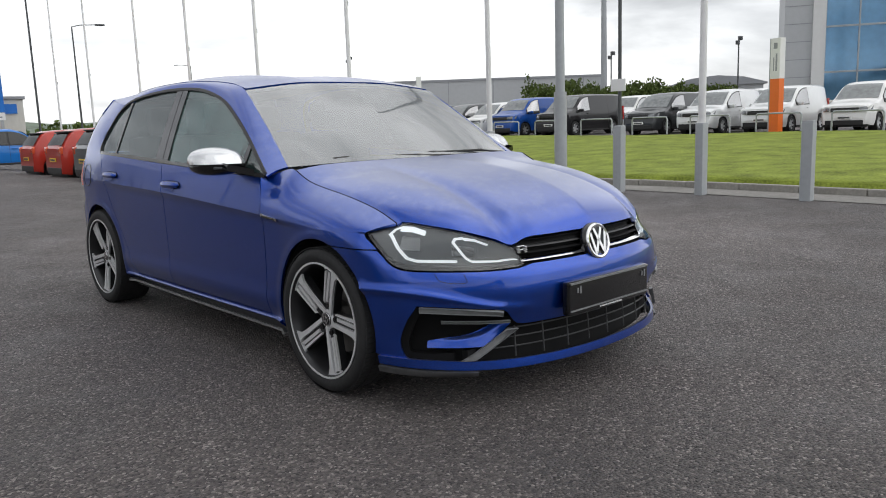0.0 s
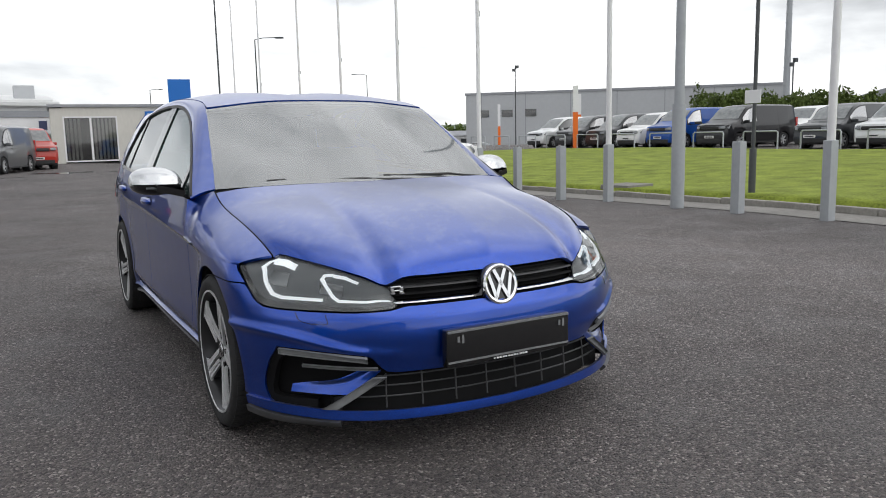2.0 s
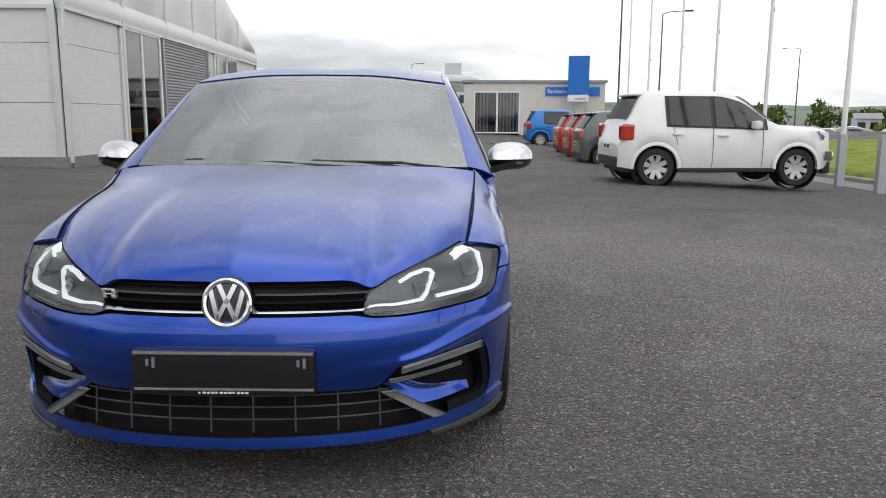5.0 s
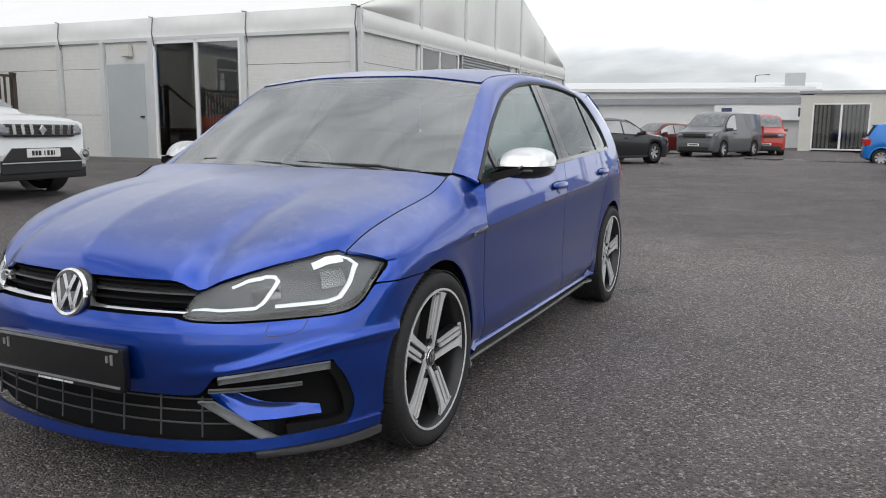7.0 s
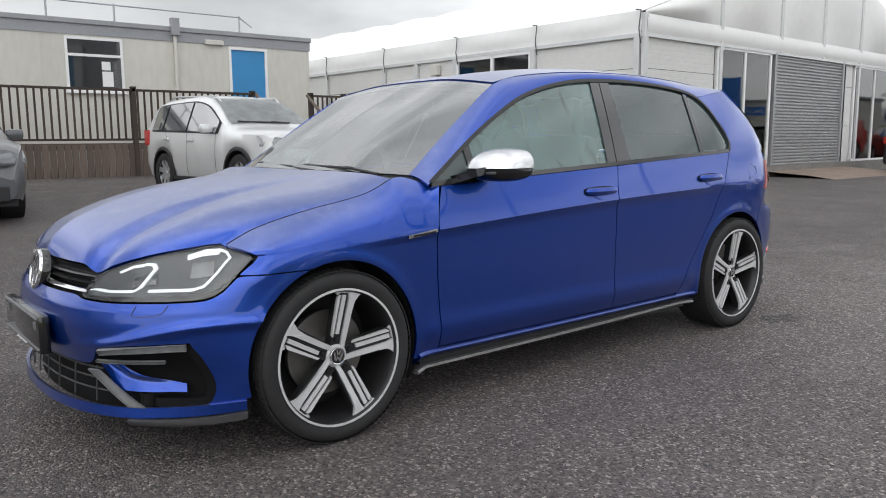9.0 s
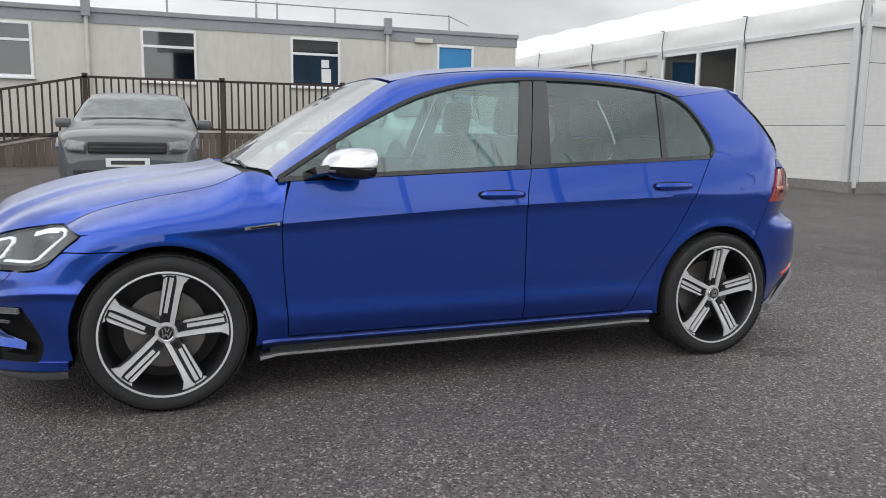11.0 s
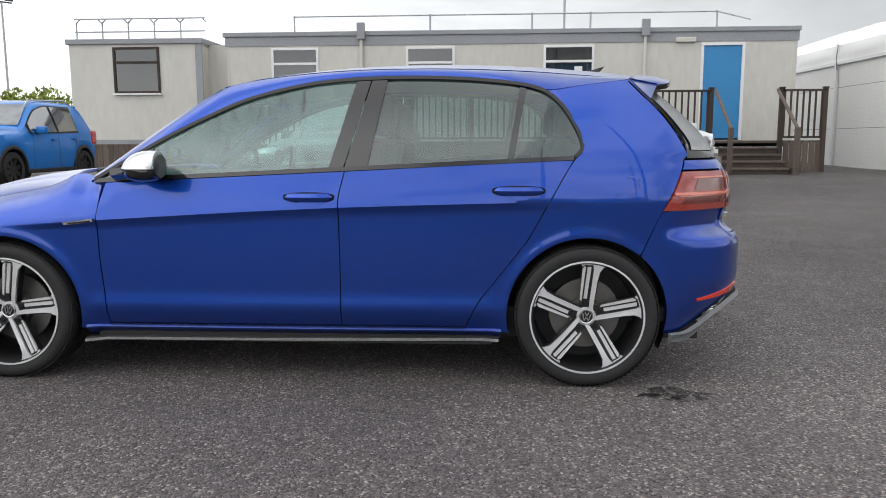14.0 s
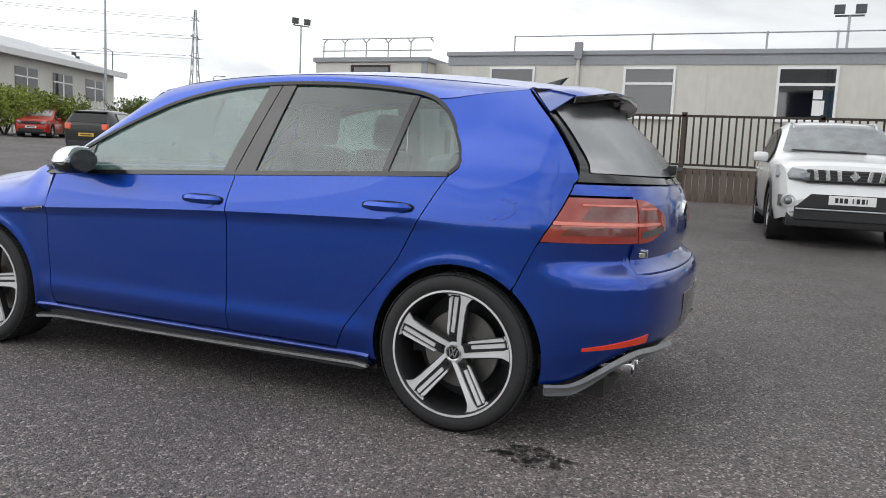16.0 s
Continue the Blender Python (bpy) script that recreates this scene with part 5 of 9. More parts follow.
P = {}
P["white"] = car_paint("white_paint", (0.78, 0.78, 0.77))
P["silver"] = car_paint("silver_paint", (0.72, 0.73, 0.73), 0.34, 0.4)
P["dark_grey"] = car_paint("dark_grey_paint", (0.045, 0.048, 0.052), 0.35, 0.3)
P["mid_grey"] = car_paint("grey_paint", (0.12, 0.125, 0.13), 0.35, 0.3)
P["black"] = car_paint("black_paint", (0.012, 0.012, 0.014))
P["red"] = car_paint("red_paint", (0.42, 0.03, 0.018))
P["dark_red"] = car_paint("dark_red_paint", (0.13, 0.015, 0.015))
P["blue"] = car_paint("bright_blue_paint", (0.01, 0.17, 0.55))
P["vanblue"] = car_paint("strong_blue_paint", (0.008, 0.07, 0.33))


def suv(label, paint, m, rails=True, name="suv"):
    return vehicle(name, label, "car", paint, m, 4.17, 1.78, 2.5, 0.84,
                   [(-2.09, 0.55), (-2.06, 0.88), (-1.9, 0.99), (-1.0, 1.07), (-0.86, 1.12), (-0.05, 1.55), (0.4, 1.61), (1.5, 1.58), (1.8, 1.50), (2.05, 1.10), (2.09, 0.6)],
                   [(-2.1, 0.95), (0, 1.0), (2.1, 1.06)], [(-0.62, 0.32), (0.38, 1.2), (1.26, 1.65)], 0.34, 0.26, (-0.82, -0.08), (1.82, 2.03), front="suv", roof_rails=rails, near=True)


def small_suv(label, paint, m, plate="plate_white", rails=False, rim="rim_silver"):
    return vehicle("compact_suv", label, "car", paint, m, 3.70, 1.69, 2.435, 0.65,
                   [(-1.87, 0.5), (-1.84, 0.90), (-1.7, 0.98), (-0.95, 1.04), (-0.82, 1.09), (-0.2, 1.52), (0.2, 1.60), (1.1, 1.60), (1.42, 1.54), (1.72, 1.08), (1.82, 0.98), (1.84, 0.5)],
                   [(-1.9, 0.92), (0, 0.97), (1.84, 1.02)], [(-0.62, 0.22), (0.3, 1.0)], 0.32, 0.27, (-0.78, -0.24), (1.45, 1.70), front="suv", rim=rim, plate_rear=plate, roof_rails=rails, near=True)


def hatch(label, paint, m, name="hatchback"):
    return vehicle(name, label, "car", paint, m, 3.84, 1.735, 2.45, 0.78,
                   [(-2.0, 0.5), (-1.97, 0.78), (-1.8, 0.88), (-1.0, 1.0), (-0.8, 1.06), (0.0, 1.46), (0.3, 1.49), (1.2, 1.46), (1.45, 1.40), (1.78, 1.0), (1.85, 0.9), (1.86, 0.5)],
                   [(-2, 0.85), (0, 0.92), (1.86, 1.0)], [(-0.55, 0.3), (0.36, 1.1)], 0.31, 0.2, (-0.75, -0.05), (1.47, 1.76), lamp="lamp_orange")


def estate(label, paint, m, name="estate_car"):
    return vehicle(name, label, "car", paint, m, 4.63, 1.79, 2.7, 0.93,
                   [(-2.28, 0.5), (-2.25, 0.74), (-2.0, 0.86), (-1.1, 0.98), (-0.95, 1.02), (0.0, 1.41), (0.4, 1.45), (1.5, 1.42), (1.9, 1.33), (2.25, 0.96), (2.34, 0.9), (2.35, 0.5)],
                   [(-2.3, 0.84), (0, 0.92), (2.35, 1.0)], [(-0.6, 0.3), (0.36, 1.2), (1.26, 1.85)], 0.32, 0.19, (-0.9, -0.06), (1.93, 2.2))


def big_van(label, paint, m, glazed=False):
    return vehicle("panel_van", label, "van", paint, m, 4.95, 1.92, 3.0, 0.92,
                   [(-2.42, 0.6), (-2.40, 0.98), (-2.25, 1.08), (-1.7, 1.22), (-1.55, 1.28), (-0.85, 1.84), (-0.5, 1.93), (0.5, 1.96), (2.2, 1.95), (2.42, 1.90), (2.52, 1.0), (2.53, 0.6)],
                   [(-2.4, 1.05), (0, 1.14), (2.5, 1.14)], [(-1.32, -0.42)] + ([(-0.3, 1.0), (1.1, 2.2)] if glazed else []), 0.34, 0.24, (-1.5, -0.9), (2.43, 2.5), tumble=0.16, back="van", group="parked vans")


def small_van(label, paint, m):
    return vehicle("panel_van", label, "van", paint, m, 4.45, 1.80, 2.7, 0.88,
                   [(-2.23, 0.5), (-2.21, 0.84), (-2.0, 0.97), (-1.35, 1.08), (-1.2, 1.14), (-0.4, 1.70), (0.0, 1.79), (1.0, 1.82), (1.95, 1.80), (2.12, 1.75), (2.2, 1.0), (2.22, 0.5)],
                   [(-2.2, 0.95), (0, 1.04), (2.2, 1.06)], [(-0.92, 0.15)], 0.32, 0.22, (-1.15, -0.45), (2.13, 2.19), tumble=0.18, back="van", group="parked vans")


def high_van(label, paint, m):
    return vehicle("panel_van", label, "van", paint, m, 5.5, 2.02, 3.4, 1.0,
                   [(-2.70, 0.6), (-2.68, 1.05), (-2.5, 1.16), (-2.0, 1.34), (-1.85, 1.42), (-1.15, 2.1), (-0.75, 2.38), (-0.2, 2.47), (2.3, 2.47), (2.62, 2.42), (2.78, 1.1), (2.8, 0.6)],
                   [(-2.7, 1.15), (0, 1.26), (2.8, 1.26)], [(-1.6, -0.65)], 0.35, 0.26, (-1.8, -1.1), (2.64, 2.76), tumble=0.10, back="van", group="parked vans")


# row beside the posts, noses towards the grass
small_suv("white compact SUV with silver wheels parked nose-in", P["white"], Matrix.Translation((0, 0, 0.045)) @ face_x(5.36, 10.2, 4) @ Matrix.Scale(1.03, 4), "plate_white")
hatch("dark grey hatchback with orange-red tail lamps", P["mid_grey"], face_x(5.75, 16.7))
hatch("red hatchback with a yellow rear plate", P["red"], face_x(5.9, 19.7))
hatch("dark red hatchback with a yellow rear plate", P["red"], face_x(6.0, 22.8))
small_suv("bright blue compact SUV seen from behind", P["blue"], face_x(5.6, 30.5), "plate_yellow")
# near the marquee and the far lot
estate("black estate car with a yellow rear plate", P["black"], pose(-4.2, 22.6, 0.05, 0, 0, 153))
hatch("dark red hatchback parked facing out", P["dark_red"], pose(-4.9, 35.6, 0, 0, 0, -35))
big_van("grey panel van with a black grille", P["mid_grey"], pose(-1.75, 33.4, 0, 0, 0, -20))
big_van("red panel van behind the grey van", P["red"], pose(-0.4, 38.4, 0, 0, 0, 10))
# by the cabins, noses towards the open lot
suv("silver SUV with roof rails and a black grille", P["silver"], face_x(-9.1, 3.08, 5))
estate("dark grey saddle-roofed car parked by the ramp", P["mid_grey"], face_x(-9.0, -1.45, -3), "family_car")
small_suv("bright blue compact SUV with white plate", P["blue"], face_x(-10.9, -8.75, 0) @ Matrix.Scale(1.03, 4), rails=True, rim="rim_dark")
hatch("dark hatchback among the far parked cars", P["black"], pose(-17.5, -19.6, ground_z(-17.5, -19.6), 0, 0, -70))
hatch("small white hatchback among the far parked cars", P["white"], pose(-20.0, -18.1, ground_z(-20.0, -18.1), 0, 0, -70))
high_van("white high-roofed van behind the small white car", P["white"], pose(-26.6, -22.9, ground_z(-26.6, -22.9), 0, 0, 173))
hatch("red hatchback by the far fence", P["red"], pose(-27.0, -34.6, ground_z(-27, -35), 0, 0, 125))
hatch("dark hatchback by the far fence", P["black"], pose(-28.6, -31.6, ground_z(-27, -31), 0, 0, 125))
hatch("silver hatchback by the far fence", P["silver"], pose(-31.0, -29.6, ground_z(-27, -28), 0, 0, 125))
# vans on the lot above the grass, noses towards the grass
VX = 28.9
for y, paint, kind, txt in ((7.0, "white", small_van, "white small van beside the totem sign"), (10.1, "silver", small_van, "silver small van with black grille"), (12.9, "silver", small_van, "pale silver small van with black grille"), (15.5, "dark_grey", small_van, "dark grey small van in the row"), (20.4, "black", big_van, "black panel van with silver wheels"), (23.6, "vanblue", big_van, "strong blue panel van with dark glass"), (26.0, "white", small_van, "white panel van with dark glass"), (28.5, "dark_grey", small_van, "dark grey panel van with dark glass"), (31.2, "dark_grey", small_van, "dark panel van in the row"), (34.0, "silver", small_van, "silver small van at the row's end")):
    kind(txt, P[paint], pose(VX, y, ground_z(VX, y), 0, 0, -90))
for y in (14.0, 17.6, 21.4, 25.0, 28.6):
    big_van("white high-roofed van in the second row", P["white"], pose(VX + 6.5, y, ground_z(VX, y), 0, 0, -90))
# cars on the lower far lot
for i, (x, y, paint) in enumerate(((30.5, 57.0, "silver"), (33.2, 58.5, "mid_grey"), (36.0, 57.5, "silver"), (38.8, 59.0, "black"), (32.0, 64.0, "white"), (36.0, 65.0, "blue"), (41.0, 62.0, "silver"), (34.5, 70.0, "dark_red"), (39.0, 71.0, "white"))):
    hatch("%s hatchback on the far car park" % {"silver": "silver", "mid_grey": "grey", "black": "black", "white": "white", "blue": "bright blue", "dark_red": "dark red"}[paint], P[paint], pose(x, y, ground_z(x, y), 0, 0, 20 + 12 * (i % 3)))
# inside the glazed bay of the marquee
hatch("red hatchback shown inside the marquee", P["red"], TENT @ pose(-3.95, 2.1, 0.04, 0, 0, 186))


# ---- hedges, shrubs, fence and far things on the west side ----
def leaf_cloud(n, cx, cy, cz, rx, ry, rz, size, seed):
    rnd = random.Random(seed)
    verts, faces = [], []
    for _ in range(n):
        while True:
            p = Vector((rnd.uniform(-1, 1), rnd.uniform(-1, 1), rnd.uniform(-1, 1)))
            lump = 0.72 + 0.45 * noise.noise((p.x * 2.1 + seed, p.y * 2.1, p.z * 2.1))
            if 0.45 * lump < p.length < lump:
                break
        c = Vector((cx + p.x * rx, cy + p.y * ry, cz + p.z * rz))
        q = Euler((rnd.uniform(0, 6.3), rnd.uniform(0, 6.3), rnd.uniform(0, 6.3))).to_matrix()
        s = size * rnd.uniform(0.5, 1.3)
        k = len(verts)
        verts += [c + q @ Vector(v) for v in ((-s, 0, 0), (0, -s * 0.45, 0), (s, 0, 0), (0, s * 0.45, 0))]
        faces.append((k, k + 1, k + 2, k + 3))
    return verts, faces


def shrub(x, y, w, h, seed, name="shrub", leaf="leaf", density=1.0):
    z = ground_z(x, y)
    top = anchor(name, "leafy green shrub with an uneven outline", "shrub", pose(x, y, z), "shrubs by the fence")
    rnd = random.Random(seed)
    bm = bmesh.new()
    for i in range(7):
        a = rnd.uniform(0, 6.3)
        tip = Vector((math.cos(a) * w * 0.35, math.sin(a) * w * 0.35, h * rnd.uniform(0.7, 1.0)))
        mid_v = tip * 0.5 + Vector((rnd.uniform(-0.2, 0.2), rnd.uniform(-0.2, 0.2), 0.1))
        tube(bm, (0, 0, -0.1), mid_v, 0.05, 0.03, 6)
        tube(bm, mid_v, tip, 0.03, 0.01, 6)
    part("stem", bm, "bark", top)
    verts, faces = [], []
    for i in range(5):
        v, f = leaf_cloud(int(900 * density), rnd.uniform(-0.3, 0.3) * w, rnd.uniform(-0.3, 0.3) * w, h * rnd.uniform(0.42, 0.72), w * 0.42, w * 0.42, h * 0.44, 0.11, seed * 7 + i)
        k = len(verts)
        verts += v
        faces += [tuple(j + k for j in q) for q in f]
    me = bpy.data.meshes.new("foliage")
    me.from_pydata(verts, [], faces)
    me.materials.append(M[leaf])
    ob = new("foliage", me)
    ob.parent = top
    tagged(ob, kind="stuff")
    return top


M["leaf_light"] = material("spring_leaves", (0.21, 0.26, 0.05), 0.75, vary=0.45, scale=4, object_random=0.25, spec=0.2)
rnd = random.Random(5)
for i, (x, y, w, h) in enumerate(((-21.5, -40.5, 4.2, 4.0), (-24.2, -38.6, 4.4, 4.4), (-26.4, -36.8, 5.0, 4.7), (-29.2, -35.4, 4.2, 4.0), (-32.0, -33.0, 4.6, 4.1), (-34.6, -30.9, 4.0, 3.4), (-38.5, -29.0, 3.4, 3.0), (-24.0, -19.6, 3.2, 3.4), (-26.5, -17.5, 3.6, 3.8), (-18.5, -43.5, 4.4, 4.6), (-28.5, -22.5, 3.4, 3.0), (60.0, 104.0, 3.0, 3.4))):
    shrub(x, y, w * 1.1, h * 0.60, 11 + i, leaf="leaf_light" if i % 3 != 1 else "leaf")
# hedge behind the vans
verts, faces = [], []
for i in range(20):
    t = i / 19
    v, f = leaf_cloud(1900, 44 + 9 * t, 36.5 - 11.5 * t, 2.1 - 0.5 * t + 0.3 * noise.noise((i * 0.7, 0, 0)), 1.7, 1.7, 2.5 - 0.5 * t, 0.15, 300 + i)
    k = len(verts)
    verts += v
    faces += [tuple(j + k for j in q) for q in f]
me = bpy.data.meshes.new("hedge")
me.from_pydata(verts, [], faces)
me.materials.append(M["leaf"])
tagged(new("hedge", me), "dense dark green hedge behind the parked vans", "hedge", kind="stuff")
# palisade fence
fence = anchor("palisade_fence", "pale galvanised palisade security fence", "fence")
pal_me = bpy.data.meshes.new("pale")
bm = boxes((-0.035, -0.012, 0, 0.035, 0.012, 2.15))
bm.to_mesh(pal_me)
bm.free()
pal_me.materials.append(M["frame_alu"])
A, B = Vector((-20.0, -45.0, 0)), Vector((-43.0, -24.5, 0))
n = 150
for i in range(n):
    p = A.lerp(B, i / n)
    ob = new("pale", pal_me)
    ob.parent = fence
    ob.matrix_basis = pose(p.x, p.y, ground_z(p.x, p.y) + 0.05, 0, 0, math.degrees(math.atan2(B.y - A.y, B.x - A.x)))
for dz in (0.55, 1.75):
    bm = bmesh.new()
    tube(bm, A + Vector((0, 0, ground_z(A.x, A.y) + dz)), B + Vector((0, 0, ground_z(B.x, B.y) + dz)), 0.035, seg=6)
    part("fence_rail", bm, "frame_alu", fence)
# far unit with a shallow roof
unit = anchor("industrial_unit", "cream industrial unit with a shallow pale roof", "building", pose(-48.4, -51.7, 0.4, 0, 0, 18.5))
part("wall", boxes((0, -16, 0, 40, 0, 6.6)), "cabin_wall", unit)
bm = bmesh.new()
grid(bm, [[(-0.8, y, z), (40.5, y, z)] for y, z in ((0.7, 6.5), (-8, 9.0), (-16.6, 6.5))], flip=True)
part("roof", bm, "sheet_grey", unit, "pale sheet roof")
part("gutter", boxes((-0.8, 0.6, 6.2, 40.5, 0.85, 6.65)), "sheet_white", unit)
for i in range(7):
    w_ = part("window", boxes((2.0 + i * 4.6, -0.05, 3.9, 4.6 + i * 4.6, 0.06, 5.6)), "window_dark", unit)
    part("window_bar", boxes((3.2 + i * 4.6, 0.05, 3.9, 3.32 + i * 4.6, 0.09, 5.6)), "white_frame", w_)
    part("window_bar", boxes((2.0 + i * 4.6, 0.05, 4.9, 4.6 + i * 4.6, 0.09, 5.0)), "white_frame", w_)
# pylon
pylon = anchor("electricity_pylon", "tall grey lattice electricity pylon", "pylon", pose(-245.5, -214, 0, 0, 0, 20))
bm = bmesh.new()
H = 54.0
for sx in (-1, 1):
    for sy in (-1, 1):
        tube(bm, (sx * 3.4, sy * 3.4, 0), (sx * 1.2, sy * 1.2, H * 0.55), 0.22, seg=4)
        tube(bm, (sx * 1.2, sy * 1.2, H * 0.55), (sx * 0.3, sy * 0.3, H), 0.18, seg=4)
for k in range(12):
    z0, z1 = H * k / 12, H * (k + 1) / 12
    r0 = 3.4 - 2.2 * min(1, z0 / (H * 0.55)) - 0.9 * max(0, z0 / H - 0.55) / 0.45
    r1 = 3.4 - 2.2 * min(1, z1 / (H * 0.55)) - 0.9 * max(0, z1 / H - 0.55) / 0.45
    for sy in (-1, 1):
        tube(bm, (-r0, sy * r0, z0), (r1, sy * r1, z1), 0.12, seg=4)
        tube(bm, (r0, sy * r0, z0), (-r1, sy * r1, z1), 0.12, seg=4)
for z, w in ((H * 0.66, 5.5), (H * 0.80, 4.8), (H * 0.93, 4.0)):
    tube(bm, (-w, 0, z), (w, 0, z), 0.2, seg=4)
    tube(bm, (-w, 0, z), (0, 0, z + 1.6), 0.12, seg=4)
    tube(bm, (w, 0, z), (0, 0, z + 1.6), 0.12, seg=4)
part("lattice", bm, "pole_grey", pylon)
lines = anchor("power_lines", "thin overhead power lines from the pylon", "cables")
for z, w in ((H * 0.66, 5.0), (H * 0.80, 4.3), (H * 0.93, 3.6)):
    for s_ in (-1, 1):
        a, b = Vector((-245.5 + s_ * w, -214, z)), Vector((-60 + s_ * w, -330, z + 2))
        pts = [a.lerp(b, t / 12) - Vector((0, 0, 5 * math.sin(math.pi * t / 12))) for t in range(13)]
        bm = bmesh.new()
        for p, q in zip(pts, pts[1:]):
            tube(bm, p, q, 0.07, seg=4)
        part("cable", bm, "pole_dark", lines)


def flood_pole(x, y, h, turn, heads=2):
    top = anchor("floodlight_pole", "tall pole carrying square floodlights", "floodlight", pose(x, y, ground_z(x, y), 0, 0, turn), "floodlight poles")
    part("pole", tubes(((0, 0, 0), (0, 0, h), 0.09, 0.07)), "pole_grey", top, smooth=40)
    part("crossbar", boxes((-0.75, -0.05, h - 0.05, 0.75, 0.05, h + 0.05)), "pole_dark", top)
    for k in range(heads):
        x0 = -0.55 + k * 1.1 / max(1, heads - 1)
        part("floodlight", boxes((x0 - 0.28, -0.12, h + 0.12, x0 + 0.28, 0.14, h + 0.62), bevel=0.03), "pole_dark", top)


flood_pole(-54.5, -36.5, 10.4, -33)
flood_pole(-47.0, 5.4, 9.2, -90)
lamp_column(-44, -48, 15.0, r=0.12)
lamp_column(-62, -66, 9.5, (1.5, 0.5), 0.09, "pole_dark")
lamp_column(-86, -72, 9.5, (-1.5, 0.5), 0.09, "pole_dark")
camera_pole(-50, -58, 7.6)

# trees beyond the far car park
verts, faces = [], []
for i in range(44):
    t = i / 43
    cx, cy = -60 + 240 * t + 8 * noise.noise((i * 1.3, 1, 0)), 205 - 40 * t + 14 * noise.noise((i * 0.9, 2, 0))
    hh = 3.4 + 1.9 * noise.noise((i * 0.8, 0, 5))
    v, f = leaf_cloud(420, cx, cy, hh * 0.7 - 1.2, 4.5, 3.5, hh, 0.65, 700 + i)
    k = len(verts)
    verts += v
    faces += [tuple(j + k for j in q) for q in f]
me = bpy.data.meshes.new("tree_line")
me.from_pydata(verts, [], faces)
me.materials.append(M["leaf"])
tagged(new("tree_line", me), "distant line of dark green trees and bushes", "trees", kind="stuff")


# ---- the blue hatchback ----
def hero_paint():
    m = bpy.data.materials.new("metallic_blue_paint")
    m.use_nodes = True
    n, l = m.node_tree.nodes, m.node_tree.links
    b = n["Principled BSDF"]
    b.inputs["Metallic"].default_value = 0.85
    b.inputs["Coat Weight"].default_value = 1.0
    b.inputs["Coat IOR"].default_value = 1.54
    co = n.new("ShaderNodeTexCoord")
    flake = n.new("ShaderNodeTexVoronoi")
    flake.inputs["Scale"].default_value = 900
    l.new(co.outputs["Object"], flake.inputs["Vector"])
    ramp = n.new("ShaderNodeValToRGB")
    ramp.color_ramp.elements[0].color = (0.0003, 0.033, 0.255, 1)
    ramp.color_ramp.elements[1].color = (0.0005, 0.067, 0.49, 1)
    sep = n.new("ShaderNodeSeparateColor")
    l.new(flake.outputs["Color"], sep.inputs["Color"])
    l.new(sep.outputs["Red"], ramp.inputs["Fac"])
    # dried rain film in blotches, plus pale sky reflection painted onto upward faces
    film = n.new("ShaderNodeTexNoise")
    film.inputs["Scale"].default_value, film.inputs["Detail"].default_value, film.inputs["Roughness"].default_value = 13, 9, 0.72
    l.new(co.outputs["Object"], film.inputs["Vector"])
    fr = n.new("ShaderNodeMapRange")
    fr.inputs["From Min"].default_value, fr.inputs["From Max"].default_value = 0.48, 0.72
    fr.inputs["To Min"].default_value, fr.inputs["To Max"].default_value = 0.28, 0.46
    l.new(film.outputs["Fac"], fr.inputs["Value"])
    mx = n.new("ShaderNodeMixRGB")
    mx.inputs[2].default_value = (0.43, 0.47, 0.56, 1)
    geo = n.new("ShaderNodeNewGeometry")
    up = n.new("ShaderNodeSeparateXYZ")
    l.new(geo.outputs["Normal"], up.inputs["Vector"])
    # mask of upward faces, which take the painted sky sheen
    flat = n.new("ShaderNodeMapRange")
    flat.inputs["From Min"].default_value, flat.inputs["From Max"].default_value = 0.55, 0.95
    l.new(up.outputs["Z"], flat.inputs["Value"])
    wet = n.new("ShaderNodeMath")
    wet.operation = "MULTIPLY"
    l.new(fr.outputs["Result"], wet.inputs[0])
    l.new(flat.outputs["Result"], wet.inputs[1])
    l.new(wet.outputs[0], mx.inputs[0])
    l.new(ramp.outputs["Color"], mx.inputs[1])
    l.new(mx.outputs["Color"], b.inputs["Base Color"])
    rr = n.new("ShaderNodeMapRange")
    rr.inputs["From Min"].default_value, rr.inputs["From Max"].default_value = 0.4, 0.75
    rr.inputs["To Min"].default_value, rr.inputs["To Max"].default_value = 0.33, 0.36
    l.new(film.outputs["Fac"], rr.inputs["Value"])
    l.new(rr.outputs["Result"], b.inputs["Roughness"])
    cr = n.new("ShaderNodeMapRange")
    cr.inputs["From Min"].default_value, cr.inputs["From Max"].default_value = 0.45, 0.75
    cr.inputs["To Min"].default_value, cr.inputs["To Max"].default_value = 0.02, 0.035
    l.new(film.outputs["Fac"], cr.inputs["Value"])
    up_r = n.new("ShaderNodeMath")
    up_r.operation = "MULTIPLY_ADD"
    up_r.inputs[1].default_value = 0.22
    l.new(flat.outputs["Result"], up_r.inputs[0])
    l.new(cr.outputs["Result"], up_r.inputs[2])
    l.new(up_r.outputs[0], b.inputs["Coat Roughness"])
    return m


